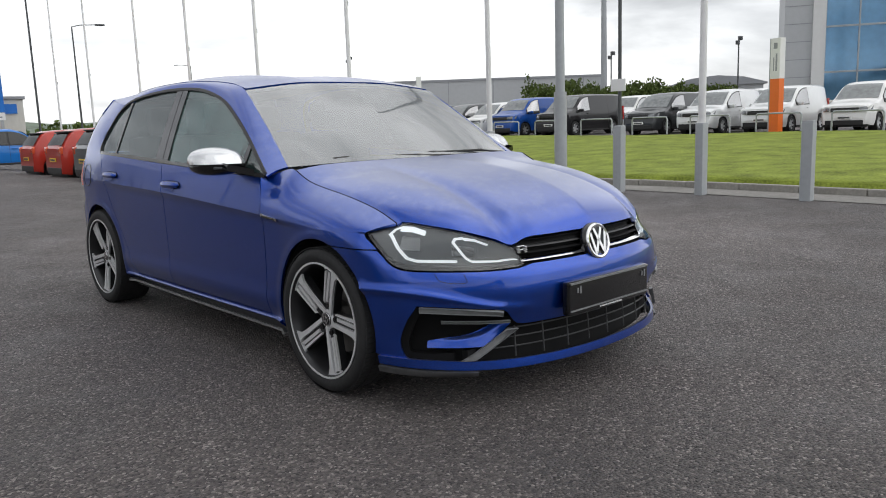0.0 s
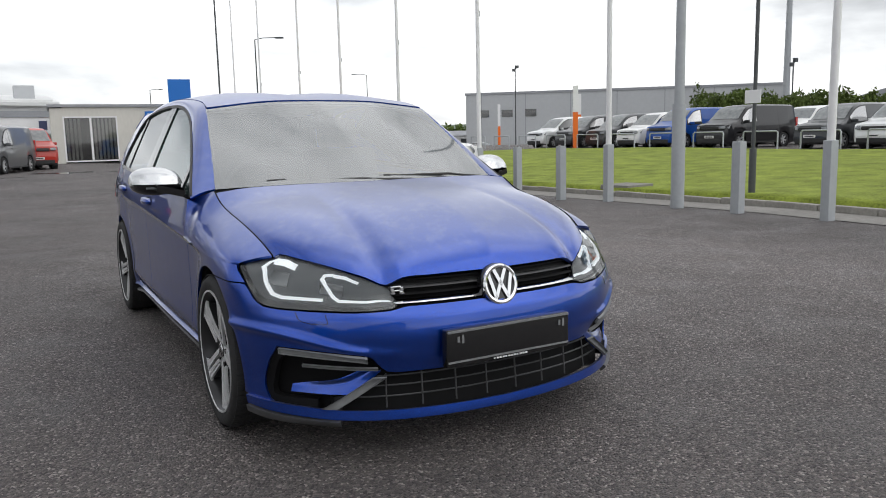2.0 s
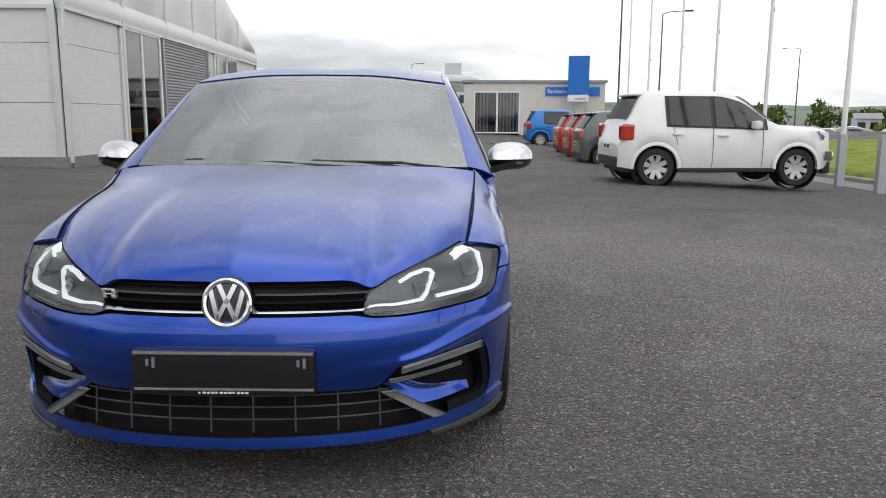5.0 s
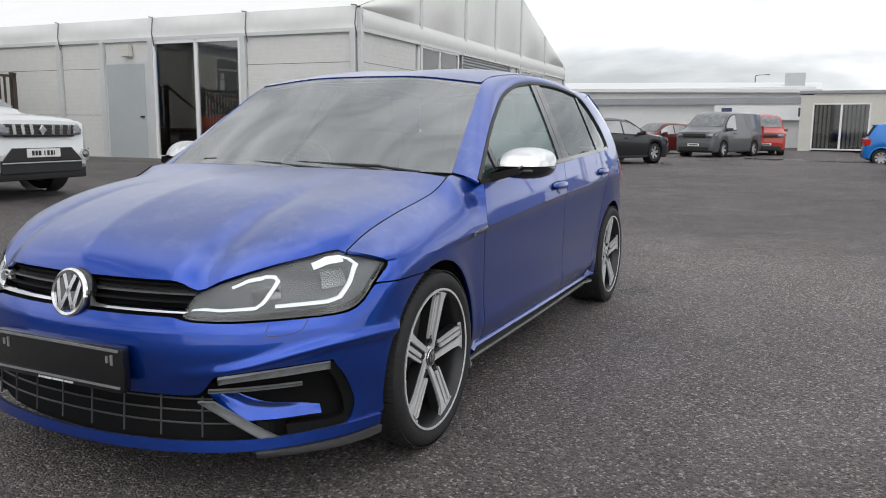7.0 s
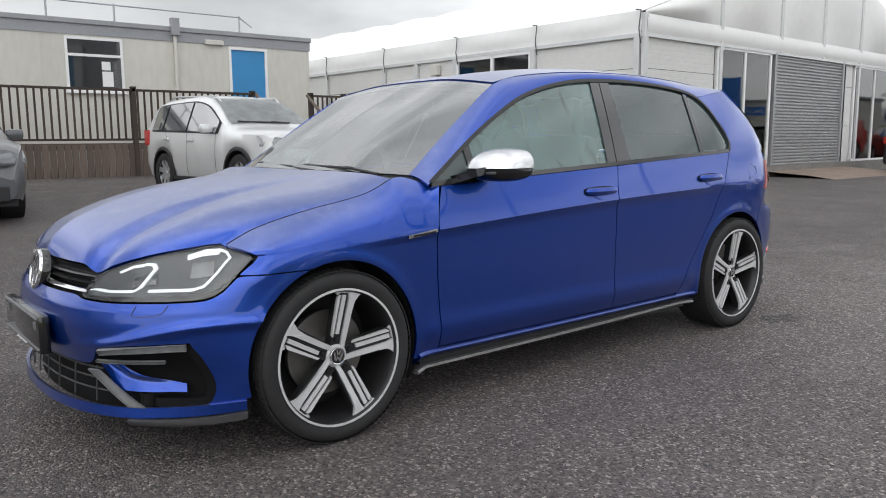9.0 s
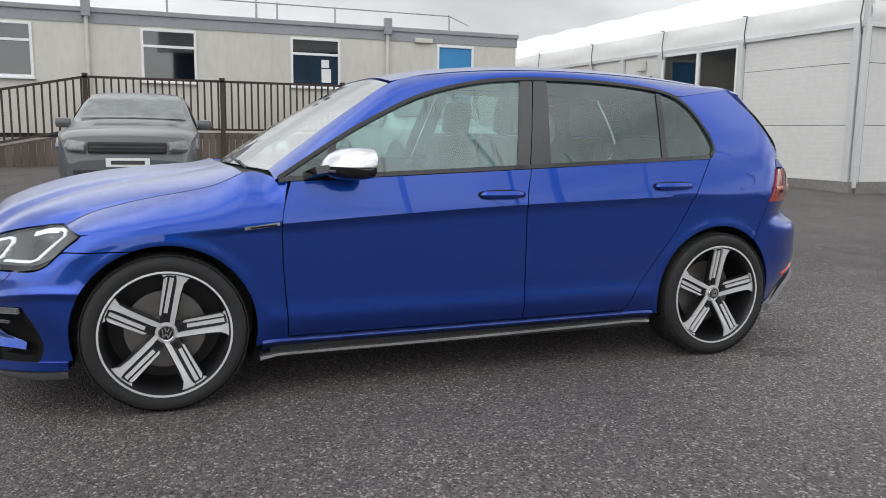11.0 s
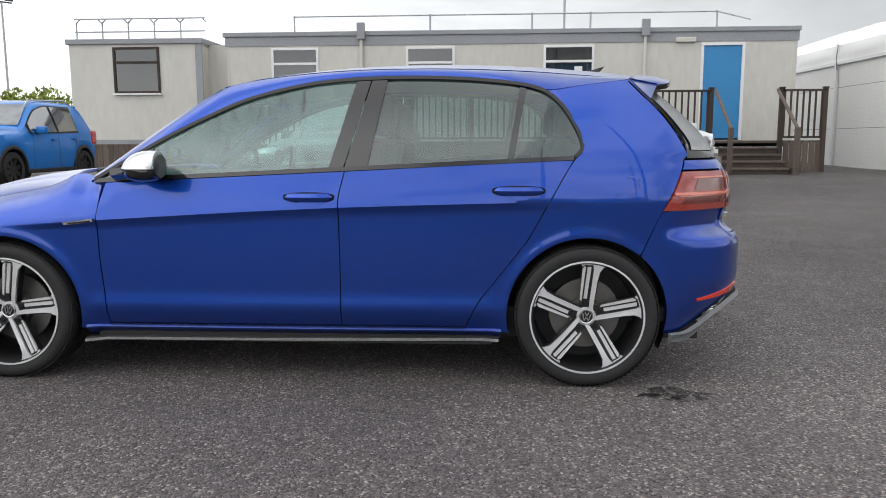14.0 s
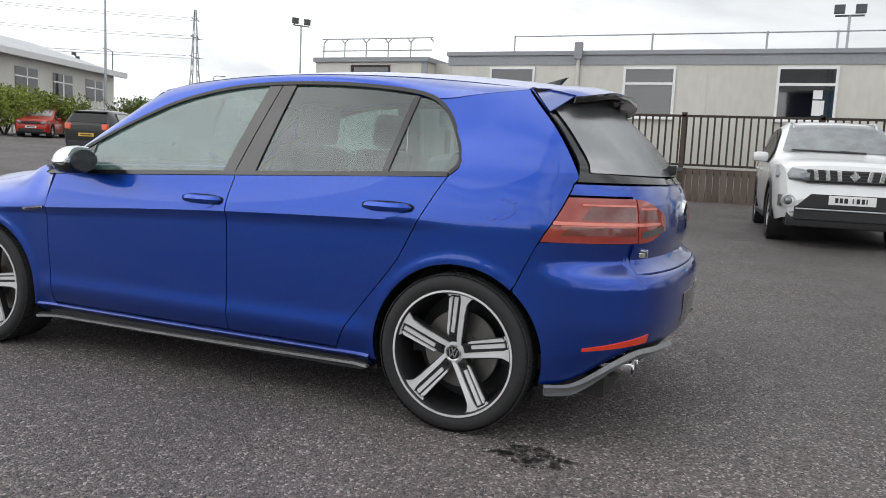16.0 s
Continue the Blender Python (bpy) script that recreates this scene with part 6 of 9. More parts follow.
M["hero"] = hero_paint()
M["wet_paint"] = material("wet_clean_paint", (0.004, 0.045, 0.33), 0.2, 0.7, vary=0.15, coat=1)
M["gloss_black"] = material("gloss_black", (0.008, 0.008, 0.009), 0.12, vary=0.1, coat=0.6)
M["satin_silver"] = material("satin_silver", (0.74, 0.75, 0.76), 0.24, 0.85, vary=0.05, scale=3)
M["skirt"] = material("dusty_black_skirt", (0.06, 0.06, 0.062), 0.42, vary=0.4, scale=14)
M["dust_grey"] = material("mottled_grey_trim", (0.20, 0.205, 0.21), 0.5, vary=0.3, scale=12)
M["grille_dark"] = material("dark_grille_bar", (0.055, 0.056, 0.058), 0.4, vary=0.3)
# pale grey that paints the sky's reflection along the skirt edge
M["scuff"] = material("pale_sky_glint", (0.45, 0.45, 0.45), 0.5, vary=0.4, scale=14)
# near black, for black trim and for painted shade in openings
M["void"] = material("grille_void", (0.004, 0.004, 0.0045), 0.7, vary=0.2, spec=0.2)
M["lamp_chrome"] = material("dim_reflector", (0.22, 0.225, 0.23), 0.22, 0.8, vary=0.3, scale=60)
M["lamp_inner"] = material("lamp_housing", (0.12, 0.125, 0.13), 0.3, 0.4, vary=0.3, scale=30)
M["machined"] = material("machined_alloy", (0.70, 0.70, 0.71), 0.38, 0.35, vary=0.08, scale=12)
M["disc"] = material("brake_disc", (0.22, 0.21, 0.20), 0.45, 0.8, vary=0.2, scale=10)
M["seat_dark"] = material("dark_seat_cloth", (0.035, 0.035, 0.038), 0.85, vary=0.2)
# rain mist, with the windscreen's milky sky reflection painted into it
M["screen_glass"] = glass_material("windscreen_glass", (0.80, 0.88, 0.86), 0.20, 0.03, 0.23)
M["door_glass"] = glass_material("door_glass", (0.60, 0.80, 0.77), 0.06, 0.02, 0.20, 1.3, (0.36, 0.66, 0.63), 0.9)
M["privacy_glass"] = glass_material("tinted_rear_glass", (0.36, 0.50, 0.48), 0.05, 0.02, 0.065, 1.25, (0.36, 0.66, 0.63), 0.9)
M["rear_glass"] = glass_material("rear_screen_glass", (0.03, 0.035, 0.036), 0.04, 0.22, 0.10, 0.40)
M["lens"] = glass_material("lamp_lens", (0.86, 0.88, 0.88), 0.0, 0.02)
M["tail_smoke"] = material("smoked_red_lens", (0.17, 0.045, 0.038), 0.12, vary=0.3, scale=40, coat=1)
M["tail_red"] = material("tail_lamp_red", (0.34, 0.046, 0.034), 0.10, vary=0.25, scale=18, coat=1)
M["tail_band"] = material("tail_lamp_band", (0.75, 0.20, 0.14), 0.12, vary=0.1, coat=1)
M["reflex"] = material("red_reflector", (0.80, 0.05, 0.01), 0.15, vary=0.15, scale=60, coat=1)
drl = bpy.data.materials.new("daytime_lamp")
drl.use_nodes = True
drl.node_tree.nodes["Principled BSDF"].inputs["Base Color"].default_value = (0.85, 0.87, 0.9, 1)
drl.node_tree.nodes["Principled BSDF"].inputs["Emission Color"].default_value = (0.93, 0.97, 1, 1)
drl.node_tree.nodes["Principled BSDF"].inputs["Emission Strength"].default_value = 0.40
M["drl"] = drl


def spline(*pts):
    """A smooth curve through points, of 0 to 1 along its length."""
    p = [Vector(q) for q in pts]
    k = [0.0]
    for a, b in zip(p, p[1:]):
        k.append(k[-1] + (b - a).length)
    tot = k[-1]
    fs = [curve_free([(k[i] / tot, p[i][c]) for i in range(len(p))]) for c in range(len(p[0]))]
    return lambda t: Vector([f(t) for f in fs])


def curve_free(pts):
    """Cubic through points with central slopes."""
    xs, ys = [q[0] for q in pts], [q[1] for q in pts]
    n = len(xs)
    m = [(ys[min(i + 1, n - 1)] - ys[max(i - 1, 0)]) / (xs[min(i + 1, n - 1)] - xs[max(i - 1, 0)]) for i in range(n)]

    def f(x):
        x = min(max(x, xs[0]), xs[-1])
        i = next(k for k in range(n - 1) if x <= xs[k + 1] + 1e-12)
        h = xs[i + 1] - xs[i]
        t = (x - xs[i]) / h
        return (2 * t ** 3 - 3 * t ** 2 + 1) * ys[i] + (t ** 3 - 2 * t ** 2 + t) * h * m[i] + (-2 * t ** 3 + 3 * t ** 2) * ys[i + 1] + (t ** 3 - t ** 2) * h * m[i + 1]
    return f


def coons(c0, c1, d0, d1, nu, nv, extra=None):
    """Rows of a patch between four curves: c0, c1 along u at v = 0, 1; d0, d1 along v at u = 0, 1."""
    rows = []
    p00, p10, p01, p11 = c0(0), c0(1), c1(0), c1(1)
    for j in range(nv + 1):
        v = j / nv
        r = []
        for i in range(nu + 1):
            u = i / nu
            q = (1 - v) * c0(u) + v * c1(u) + (1 - u) * d0(v) + u * d1(v) - ((1 - u) * (1 - v) * p00 + u * (1 - v) * p10 + (1 - u) * v * p01 + u * v * p11)
            if extra:
                q = q + extra(u, v)
            r.append(q)
        rows.append(r)
    return rows


# plan outline from the nose round the side to the tail
OUT = spline((0, -2.105), (0.2, -2.095), (0.4, -2.055), (0.555, -1.987), (0.692, -1.88), (0.805, -1.76), (0.868, -1.62), (0.880, -1.45), (0.879, -1.2), (0.877, -0.9), (0.880, -0.4), (0.882, 0.0), (0.881, 0.5), (0.878, 1.0), (0.868, 1.4), (0.845, 1.65), (0.80, 1.80), (0.72, 1.93), (0.6, 2.015), (0.4, 2.07), (0.2, 2.092), (0, 2.10))
TABLE = np.array([tuple(OUT(i / 6000)) for i in range(6001)])


def OUT(s_):
    """Place on the outline at 0 to 1 of its way."""
    f = min(max(s_, 0.0), 1.0) * 6000
    i = min(int(f), 5999)
    a, b = TABLE[i], TABLE[i + 1]
    return Vector((a[0] + (b[0] - a[0]) * (f - i), a[1] + (b[1] - a[1]) * (f - i)))


def at_y(y):
    """Place along the outline where it passes y, on the side."""
    return float(np.interp(y, TABLE[600:5401, 1], np.arange(600, 5401))) / 6000


def at_x(x, nose=True):
    """Place along the outline where it passes x, on the nose or on the tail."""
    if nose:
        return float(np.interp(x, TABLE[:1501, 0], np.arange(1501))) / 6000
    return float(np.interp(x, TABLE[6000:4499:-1, 0], np.arange(6000, 4499, -1))) / 6000


crease_z = curve_of((-1.3, 0.70), (-0.849, 0.729), (0.232, 0.786), (1.061, 0.809), (1.7, 0.82))
belt_z = curve_of((-1.3, 0.875), (-0.863, 0.894), (0.259, 0.944), (1.238, 0.989), (1.75, 1.0))
wing_top = curve_of((-1.70, 0.705), (-1.62, 0.742), (-1.55, 0.777), (-1.315, 0.838), (-1.105, 0.873), (-0.98, 0.902), (-0.80, 0.905))
nose_in = curve_of((0.13, 0.05), (0.165, 0.012), (0.20, 0.016), (0.30, 0.03), (0.40, 0.006), (0.46, 0.0), (0.52, 0.008), (0.56, 0.03), (0.60, 0.062), (0.66, 0.085), (0.70, 0.11), (0.75, 0.165))
tail_in = curve_of((0.20, 0.12), (0.30, 0.065), (0.38, 0.022), (0.48, 0.0), (0.60, 0.0), (0.645, 0.014), (0.675, 0.055), (0.70, 0.08), (0.78, 0.06), (0.90, 0.072), (0.96, 0.095), (1.0, 0.125))
HUB_F, HUB_R, HUB_Z, ARCH = -1.30, 1.31, 0.311, 0.347


def side_in(y, z):
    zc, zb, zl = crease_z(y), belt_z(y), 0.345
    fade = smoothstep(-1.25, -0.95, y) * (1 - smoothstep(0.95, 1.35, y))
    doors = smoothstep(-0.95, -0.86, y) * (1 - smoothstep(0.86, 0.98, y))
    if z >= zc:
        t = (z - zc) / (zb - zc)
        d = 0.006 + 0.036 * max(t, 0) ** 1.08
    else:
        h = zc - z
        d = 0.006 + fade * 0.013 * smoothstep(0, 0.03, h) + 0.008 * min(1.0, h / 0.4)
        d += doors * (0.0208 - d) * smoothstep(zl + 0.075, zl - 0.01, z)
        if z < zl:
            d += 0.05 * ((zl - z) / 0.13) ** 1.6 * (0.35 + 0.65 * doors)
    up = wing_top(y) - z
    if y < -0.78 and up < 0.14:
        d += 0.115 * (1 - max(up, -0.02) / 0.14) ** 2 * (1 - smoothstep(-1.0, -0.80, y))
    return d


def surf(s, z, off=0.0):
    """Point of the lower body at place s along the outline and height z, off outwards."""
    p = OUT(s)
    q0, q1 = OUT(max(0, s - 0.004)), OUT(min(1, s + 0.004))
    t = (q1 - q0).normalized()
    nrm = Vector((-t.y, t.x)) * -1
    if nrm.x < 0 or (s < 0.1 and nrm.y > 0) or (s > 0.9 and nrm.y < 0):
        nrm = -nrm
    if s < 1e-6:
        nrm = Vector((0, -1))
    if s > 1 - 1e-6:
        nrm = Vector((0, 1))
    wf = 1 - smoothstep(-1.97, -1.55, p.y)
    wr = smoothstep(1.58, 1.95, p.y)
    d = wf * nose_in(z) + wr * tail_in(z) + (1 - wf - wr) * side_in(p.y, z)
    for hub in (HUB_F, HUB_R):
        rho = math.hypot(p.y - hub, z - HUB_Z)
        d -= 0.0042 * math.exp(-((rho - 0.356) / 0.026) ** 2) * (1 - wf) * (1 - wr)
    # pressed ridge in the front bumper corner
    if p.y < -1.4:
        zr = 0.405 + 0.085 * smoothstep(0.45, 0.86, p.x)
        d -= 0.013 * math.exp(-((z - zr) / 0.017) ** 2) * smoothstep(0.34, 0.6, p.x) * (1 - smoothstep(-1.62, -1.45, p.y))
    q = p - nrm * (d - off)
    return Vector((q.x, q.y, z))


def cab(y, z, off=0.0):
    """Point of the side of the upper cabin at y and height z."""
    h = max(0.0, z - belt_z(y))
    base = OUT(at_y(y)).x - 0.042
    x = base - 0.47 * h - 0.13 * h * h - 0.05 * smoothstep(1.15, 1.8, y)
    return Vector((x + off * 0.9, y, z + off * 0.4))


def body_point(y, z, off=0.0):
    zb = belt_z(y)
    blend = smoothstep(1.12, 1.36, y)
    if z <= zb:
        old = surf(at_y(y), z, off)
    else:
        a = surf(at_y(y), zb, off)
        h = z - zb
        old = Vector((a.x - 0.42 * h - 0.30 * h * h - 0.03 * smoothstep(1.25, 1.8, y) * min(1, h / 0.15), y, z))
    if blend == 0 or z < zb - 0.12:
        return old
    base, below = surf(at_y(y), zb - 0.12, off), surf(at_y(y), zb - 0.14, off)
    slope = (base.x - below.x) / 0.02
    top = surf(at_y(y), zb, off).x - 0.153 - 0.03 * smoothstep(1.25, 1.8, y)
    h = z - zb + 0.12
    bow = (top - base.x - slope * 0.42) / 0.42 ** 2
    rolled = Vector((base.x + slope * h + bow * h * h, old.y, z))
    return old.lerp(rolled, blend)


def fill(point, y0, y1, lo, hi, nu, nv, mids=()):
    """Rows over a panel between side edges y0(z), y1(z) and lower and upper edges lo(y), hi(y). mids: heights kept as rows."""
    def height(y, v):
        stops = [lo(y)] + [m(y) for m in reversed(mids)] + [hi(y)]
        whole = [lo(0.0)] + [m(0.0) for m in reversed(mids)] + [hi(0.0)]
        marks = [(q - whole[0]) / (whole[-1] - whole[0]) for q in whole]
        marks = [round(q * nv) / nv for q in marks]
        for k in range(len(stops) - 1):
            if v <= marks[k + 1] + 1e-9:
                return stops[k] + (stops[k + 1] - stops[k]) * (v - marks[k]) / (marks[k + 1] - marks[k])
        return stops[-1]
    rows = []
    for j in range(nv + 1):
        r = []
        for i in range(nu + 1):
            f, v = i / nu, j / nv
            y = y0(0.5) + f * (y1(0.5) - y0(0.5))
            z = 0.5
            for _ in range(22):
                z = height(y, v) if mids else lo(y) + (hi(y) - lo(y)) * v
                y = 0.5 * y + 0.5 * (y0(z) + f * (y1(z) - y0(z)))
            r.append(point(y, z))
        rows.append(r)
    return rows


def skin(name, rows, s, mat, parent, fold=0.012, label="", smooth=35, more=()):
    """One panel: the rows mirrored to side s, with the edge folded in."""
    bm = bmesh.new()
    vs = grid(bm, [[(p.x * s, p.y, p.z) for p in r] for r in rows], flip=s < 0)
    for other in more:
        grid(bm, [[(p.x * s, p.y, p.z) for p in r] for r in other], flip=s < 0)
    bmesh.ops.remove_doubles(bm, verts=bm.verts, dist=0.0004)
    if more:
        bmesh.ops.recalc_face_normals(bm, faces=bm.faces)
        hi = max(bm.faces, key=lambda f: abs(f.calc_center_median().x))
        if hi.normal.x * s < 0:
            bmesh.ops.reverse_faces(bm, faces=bm.faces)
    bm.normal_update()
    if fold:
        rim = [e for e in bm.edges if e.is_boundary]
        ext = bmesh.ops.extrude_edge_only(bm, edges=rim)
        moved = [g for g in ext["geom"] if isinstance(g, bmesh.types.BMVert)]
        for v in moved:
            near = [e.other_vert(v) for e in v.link_edges if e.other_vert(v) not in moved]
            nn = Vector()
            for o in near:
                for f in o.link_faces:
                    if f.normal.length > 0 and all(w not in moved for w in f.verts):
                        nn += f.normal
            if nn.length:
                v.co -= nn.normalized() * fold
    return part(name, bm, mat, parent, label, smooth)


def strip(point, path, w0, w1, off, s, name, mat, parent, thick=0.008, n=24, label=""):
    """A raised band on a surface, along path (y, z), with its lower and upper half widths."""
    c = spline(*path)
    bm = bmesh.new()
    rows = []
    for i in range(n + 1):
        t = i / n
        a = c(t)
        b = c(min(1, t + 0.01)) - c(max(0, t - 0.01))
        b = Vector((-b[1], b[0])).normalized()
        lo = point(a[0] - b[0] * w0, a[1] - b[1] * w0, off)
        hi = point(a[0] + b[0] * w1, a[1] + b[1] * w1, off)
        lo2 = point(a[0] - b[0] * w0, a[1] - b[1] * w0, off - thick)
        hi2 = point(a[0] + b[0] * w1, a[1] + b[1] * w1, off - thick)
        rows.append([(q.x * s, q.y, q.z) for q in (lo2, lo, hi, hi2)])
    grid(bm, rows, close=True, flip=s > 0)
    return part(name, bm, mat, parent, label, 40)


hero = anchor("blue_hatchback", "wet metallic blue five-door hatchback with silver mirrors and black grilles", "car", pose(0, 0, 0))


def const(v):
    return lambda q: v


G = 0.0025


def fan(hub, outer, inner, nv, point=None):
    """Rows from the wheel arch (or another inner edge) out to a list of (y, z) points."""
    rows = []
    for j in range(nv + 1):
        r = []
        for k, (y, z) in enumerate(outer):
            a = math.atan2(z - HUB_Z, y - hub)
            iy, iz = inner(a)
            r.append((point or body_point)(iy + (y - iy) * j / nv, iz + (z - iz) * j / nv))
        rows.append(r)
    return rows


def on_arch(hub):
    return lambda a: (hub + ARCH * math.cos(a), HUB_Z + ARCH * math.sin(a))


def along(n, a, b):
    return [a + (b - a) * i / n for i in range(n + 1)]


door_front = curve_of((0.2, -0.828), (0.32, -0.832), (0.60, -0.85), (0.727, -0.851), (0.885, -0.815), (0.92, -0.80))
door_mid = curve_of((0.2, 0.235), (0.6, 0.235), (0.8, 0.233), (0.95, 0.262))
door_rear = curve_of((0.24, 0.775), (0.353, 0.83), (0.5, 0.94), (0.65, 1.055), (0.75, 1.11), (0.85, 1.165), (0.99, 1.25), (1.03, 1.285), (1.092, 1.278), (1.15, 1.25), (1.29, 1.13))
tail_edge = curve_of((0.55, 1.53), (0.60, 1.545), (0.70, 1.59), (0.783, 1.632), (0.86, 1.678), (0.944, 1.722), (0.99, 1.74), (1.08, 1.70), (1.185, 1.628), (1.28, 1.54), (1.335, 1.49))
lamp_rear = curve_of((0.60, -1.685), (0.638, -1.664), (0.66, -1.637), (0.688, -1.599), (0.697, -1.593), (0.708, -1.607), (0.722, -1.636), (0.730, -1.645), (0.78, -1.648))
dlo_top = curve_of((-0.875, 0.897), (-0.594, 1.068), (-0.40, 1.170), (-0.199, 1.258), (0.05, 1.320), (0.278, 1.345), (0.6, 1.350), (0.9, 1.332), (1.125, 1.292), (1.5, 1.337))
SIDES = (1, -1)
# the wing's shoulder line and the shut line beside the bonnet, on to the foot of the screen pillar
shoulder_z = curve_of((-1.60, 0.697), (-1.3, 0.708), (-0.849, 0.729))
SEAM = [(0.714, -1.640, 0.729), (0.728, -1.555, 0.772), (0.737, -1.44, 0.806), (0.743, -1.315, 0.833), (0.746, -1.2, 0.853), (0.749, -1.105, 0.874), (0.752, -1.04, 0.900), (0.752, -0.99, 0.924), (0.748, -0.945, 0.930), (0.757, -0.905, 0.921), (0.790, -0.865, 0.905), (0.835, -0.825, 0.893)]
seam_x, seam_z = curve_free([(p[1], p[0]) for p in SEAM]), curve_free([(p[1], p[2]) for p in SEAM])
for s in SIDES:
    shut_z = 0.6415
    a_shut = math.atan2(0.6415 - HUB_Z, -math.sqrt(ARCH ** 2 - (0.6415 - HUB_Z) ** 2))
    wing_in = lambda a: (HUB_F + (shut_z - HUB_Z) / math.tan(a), shut_z) if a > a_shut else on_arch(HUB_F)(a)
    ridge_y = along(46, -1.588, door_front(0.727) - G)
    outer = [(lamp_rear(z) + G, z) for z in along(10, 0.642, 0.694)] + [(y, shoulder_z(y)) for y in ridge_y]
    outer += [(door_front(z) - G, z) for z in along(30, 0.722, 0.235)] + [(y, 0.235) for y in along(6, -0.845, HUB_F + math.sqrt(ARCH ** 2 - 0.076 ** 2))]
    shoulder = []
    for j in range(15):
        v, r = j / 14, []
        for i, y in enumerate(ridge_y):
            lo_p, lo_q = body_point(y, shoulder_z(y)), body_point(y, shoulder_z(y) - 0.012)
            yt = SEAM[0][1] + (SEAM[-1][1] - SEAM[0][1]) * i / 46
            hi_p = Vector((seam_x(yt) + 0.0035, yt, seam_z(yt)))
            dz = hi_p.z - lo_p.z
            slope = (lo_p.x - lo_q.x) / (lo_p.z - lo_q.z)
            slope = min(max(slope, -0.35), -0.2)
            bend = Vector((lo_p.x + slope * 0.62 * dz, 0.45 * lo_p.y + 0.55 * hi_p.y, lo_p.z + 0.62 * dz))
            r.append((1 - v) ** 2 * lo_p + 2 * v * (1 - v) * bend + v * v * hi_p)
        shoulder.append(r)
    skin("front_wing", fan(HUB_F, outer, wing_in, 26), s, "hero", hero, more=[shoulder])
    for nm, a, b in (("front_door", door_front, door_mid), ("rear_door", door_mid, door_rear)):
        skin(nm, fill(body_point, lambda z, a=a: a(z) + G, lambda z, b=b: b(z) - G, const(0.262), lambda y: belt_z(y) - 0.004, 36, 36, (crease_z, const(0.345))), s, "hero", hero)
    zq = 0.985
    ys = along(36, door_rear(zq) + G, tail_edge(zq) - G)
    outer = [(y, 0.235) for y in along(5, HUB_R - math.sqrt(ARCH ** 2 - 0.085 ** 2), 0.78)] + [(door_rear(z) + G, z) for z in along(44, 0.242, zq - 0.012)]
    outer += [(y, zq) for y in ys] + [(tail_edge(z) - G, z) for z in along(26, zq - 0.012, 0.602)]
    low_rows = fan(HUB_R, outer, on_arch(HUB_R), 26)
    up_rows = []
    for j in range(19):
        r = []
        for i in range(37):
            f, y, z = i / 36, 1.4, 1.1
            for _ in range(22):
                z = zq + (1.29 + (y - 1.13) * 0.128 - zq) * j / 18
                y = 0.5 * y + 0.5 * (door_rear(z) + G + f * (tail_edge(z) - door_rear(z) - 2 * G))
            r.append(body_point(y, z))
        up_rows.append(r)
    skin("rear_quarter", low_rows, s, "hero", hero, more=[up_rows])
    # sill and skirt
    skin("sill", [[surf(at_y(y), z, o) for y in along(30, -0.935, 0.94)] for z, o in ((0.196, -0.03), (0.215, -0.006), (0.232, 0.010), (0.238, 0.015), (0.242, 0.014), (0.252, -0.004), (0.257, -0.012))], s, "hero", hero)
    strip(lambda y, z, o: surf(at_y(y), z, o), [(-0.945, 0.185), (0, 0.192), (0.93, 0.205)], 0.006, 0.006, 0.014, s, "side_skirt", "skirt", hero, 0.06, label="dusty black side skirt blade")
    # thin pale strip, a painted sky highlight on the skirt's edge
    strip(lambda y, z, o: surf(at_y(y), z, o), [(-0.945, 0.177), (0, 0.184), (0.93, 0.197)], 0.0055, 0.0055, 0.024, s, "skirt_edge", "scuff", hero, 0.03, 24, "pale skirt edge with painted sky reflection")
    # belt moulding, window surround, cant rail
    strip(cab, [(-0.86, 0.899), (0.259, 0.949), (1.245, 0.994)], 0.008, 0.010, 0.006, s, "belt_moulding", "gloss_black", hero, 0.02, 40)

    def roof_side(t, _c=spline((0.729, -0.885, 0.936), (0.693, -0.72, 1.056), (0.656, -0.52, 1.194), (0.617, -0.325, 1.313), (0.600, -0.15, 1.352), (0.598, 0.2, 1.384), (0.597, 0.6, 1.392), (0.583, 1.0, 1.381), (0.550, 1.35, 1.358), (0.527, 1.50, 1.343))):
        return _c(t)
    low_pts = [(-0.875, 0.899), (-0.70, 1.008), (-0.55, 1.094), (-0.36, 1.191), (-0.199, 1.260), (0.03, 1.318), (0.278, 1.347), (0.6, 1.352), (0.9, 1.334), (1.13, 1.292), (1.30, 1.312), (1.485, 1.335)]
    low_curve = spline(*[tuple(cab(y, z, 0.004)) for y, z in low_pts])
    rows = []
    for j in range(9):
        v = j / 8
        r = []
        for i in range(61):
            t = i / 60
            a, b = low_curve(t), roof_side(t)
            q = a.lerp(b, v)
            q += Vector((0.55, 0, 0.8)).normalized() * 0.012 * math.sin(math.pi * v) * (0.5 + 0.5 * smoothstep(0, 0.2, t))
            r.append(q)
        rows.append(r)
    skin("roof_rail_panel", rows, s, "hero", hero, 0.01)
    edge = [(-0.86, 0.906), (-0.594, 1.068), (-0.40, 1.170), (-0.199, 1.258), (0.05, 1.320), (0.278, 1.345), (0.6, 1.350), (0.9, 1.332), (1.10, 1.297), (1.19, 1.235), (1.262, 1.12), (1.285, 1.04), (1.25, 1.0)]
    strip(cab, edge, 0.007, 0.008, 0.007, s, "window_surround", "black_plastic", hero, 0.03, 70)
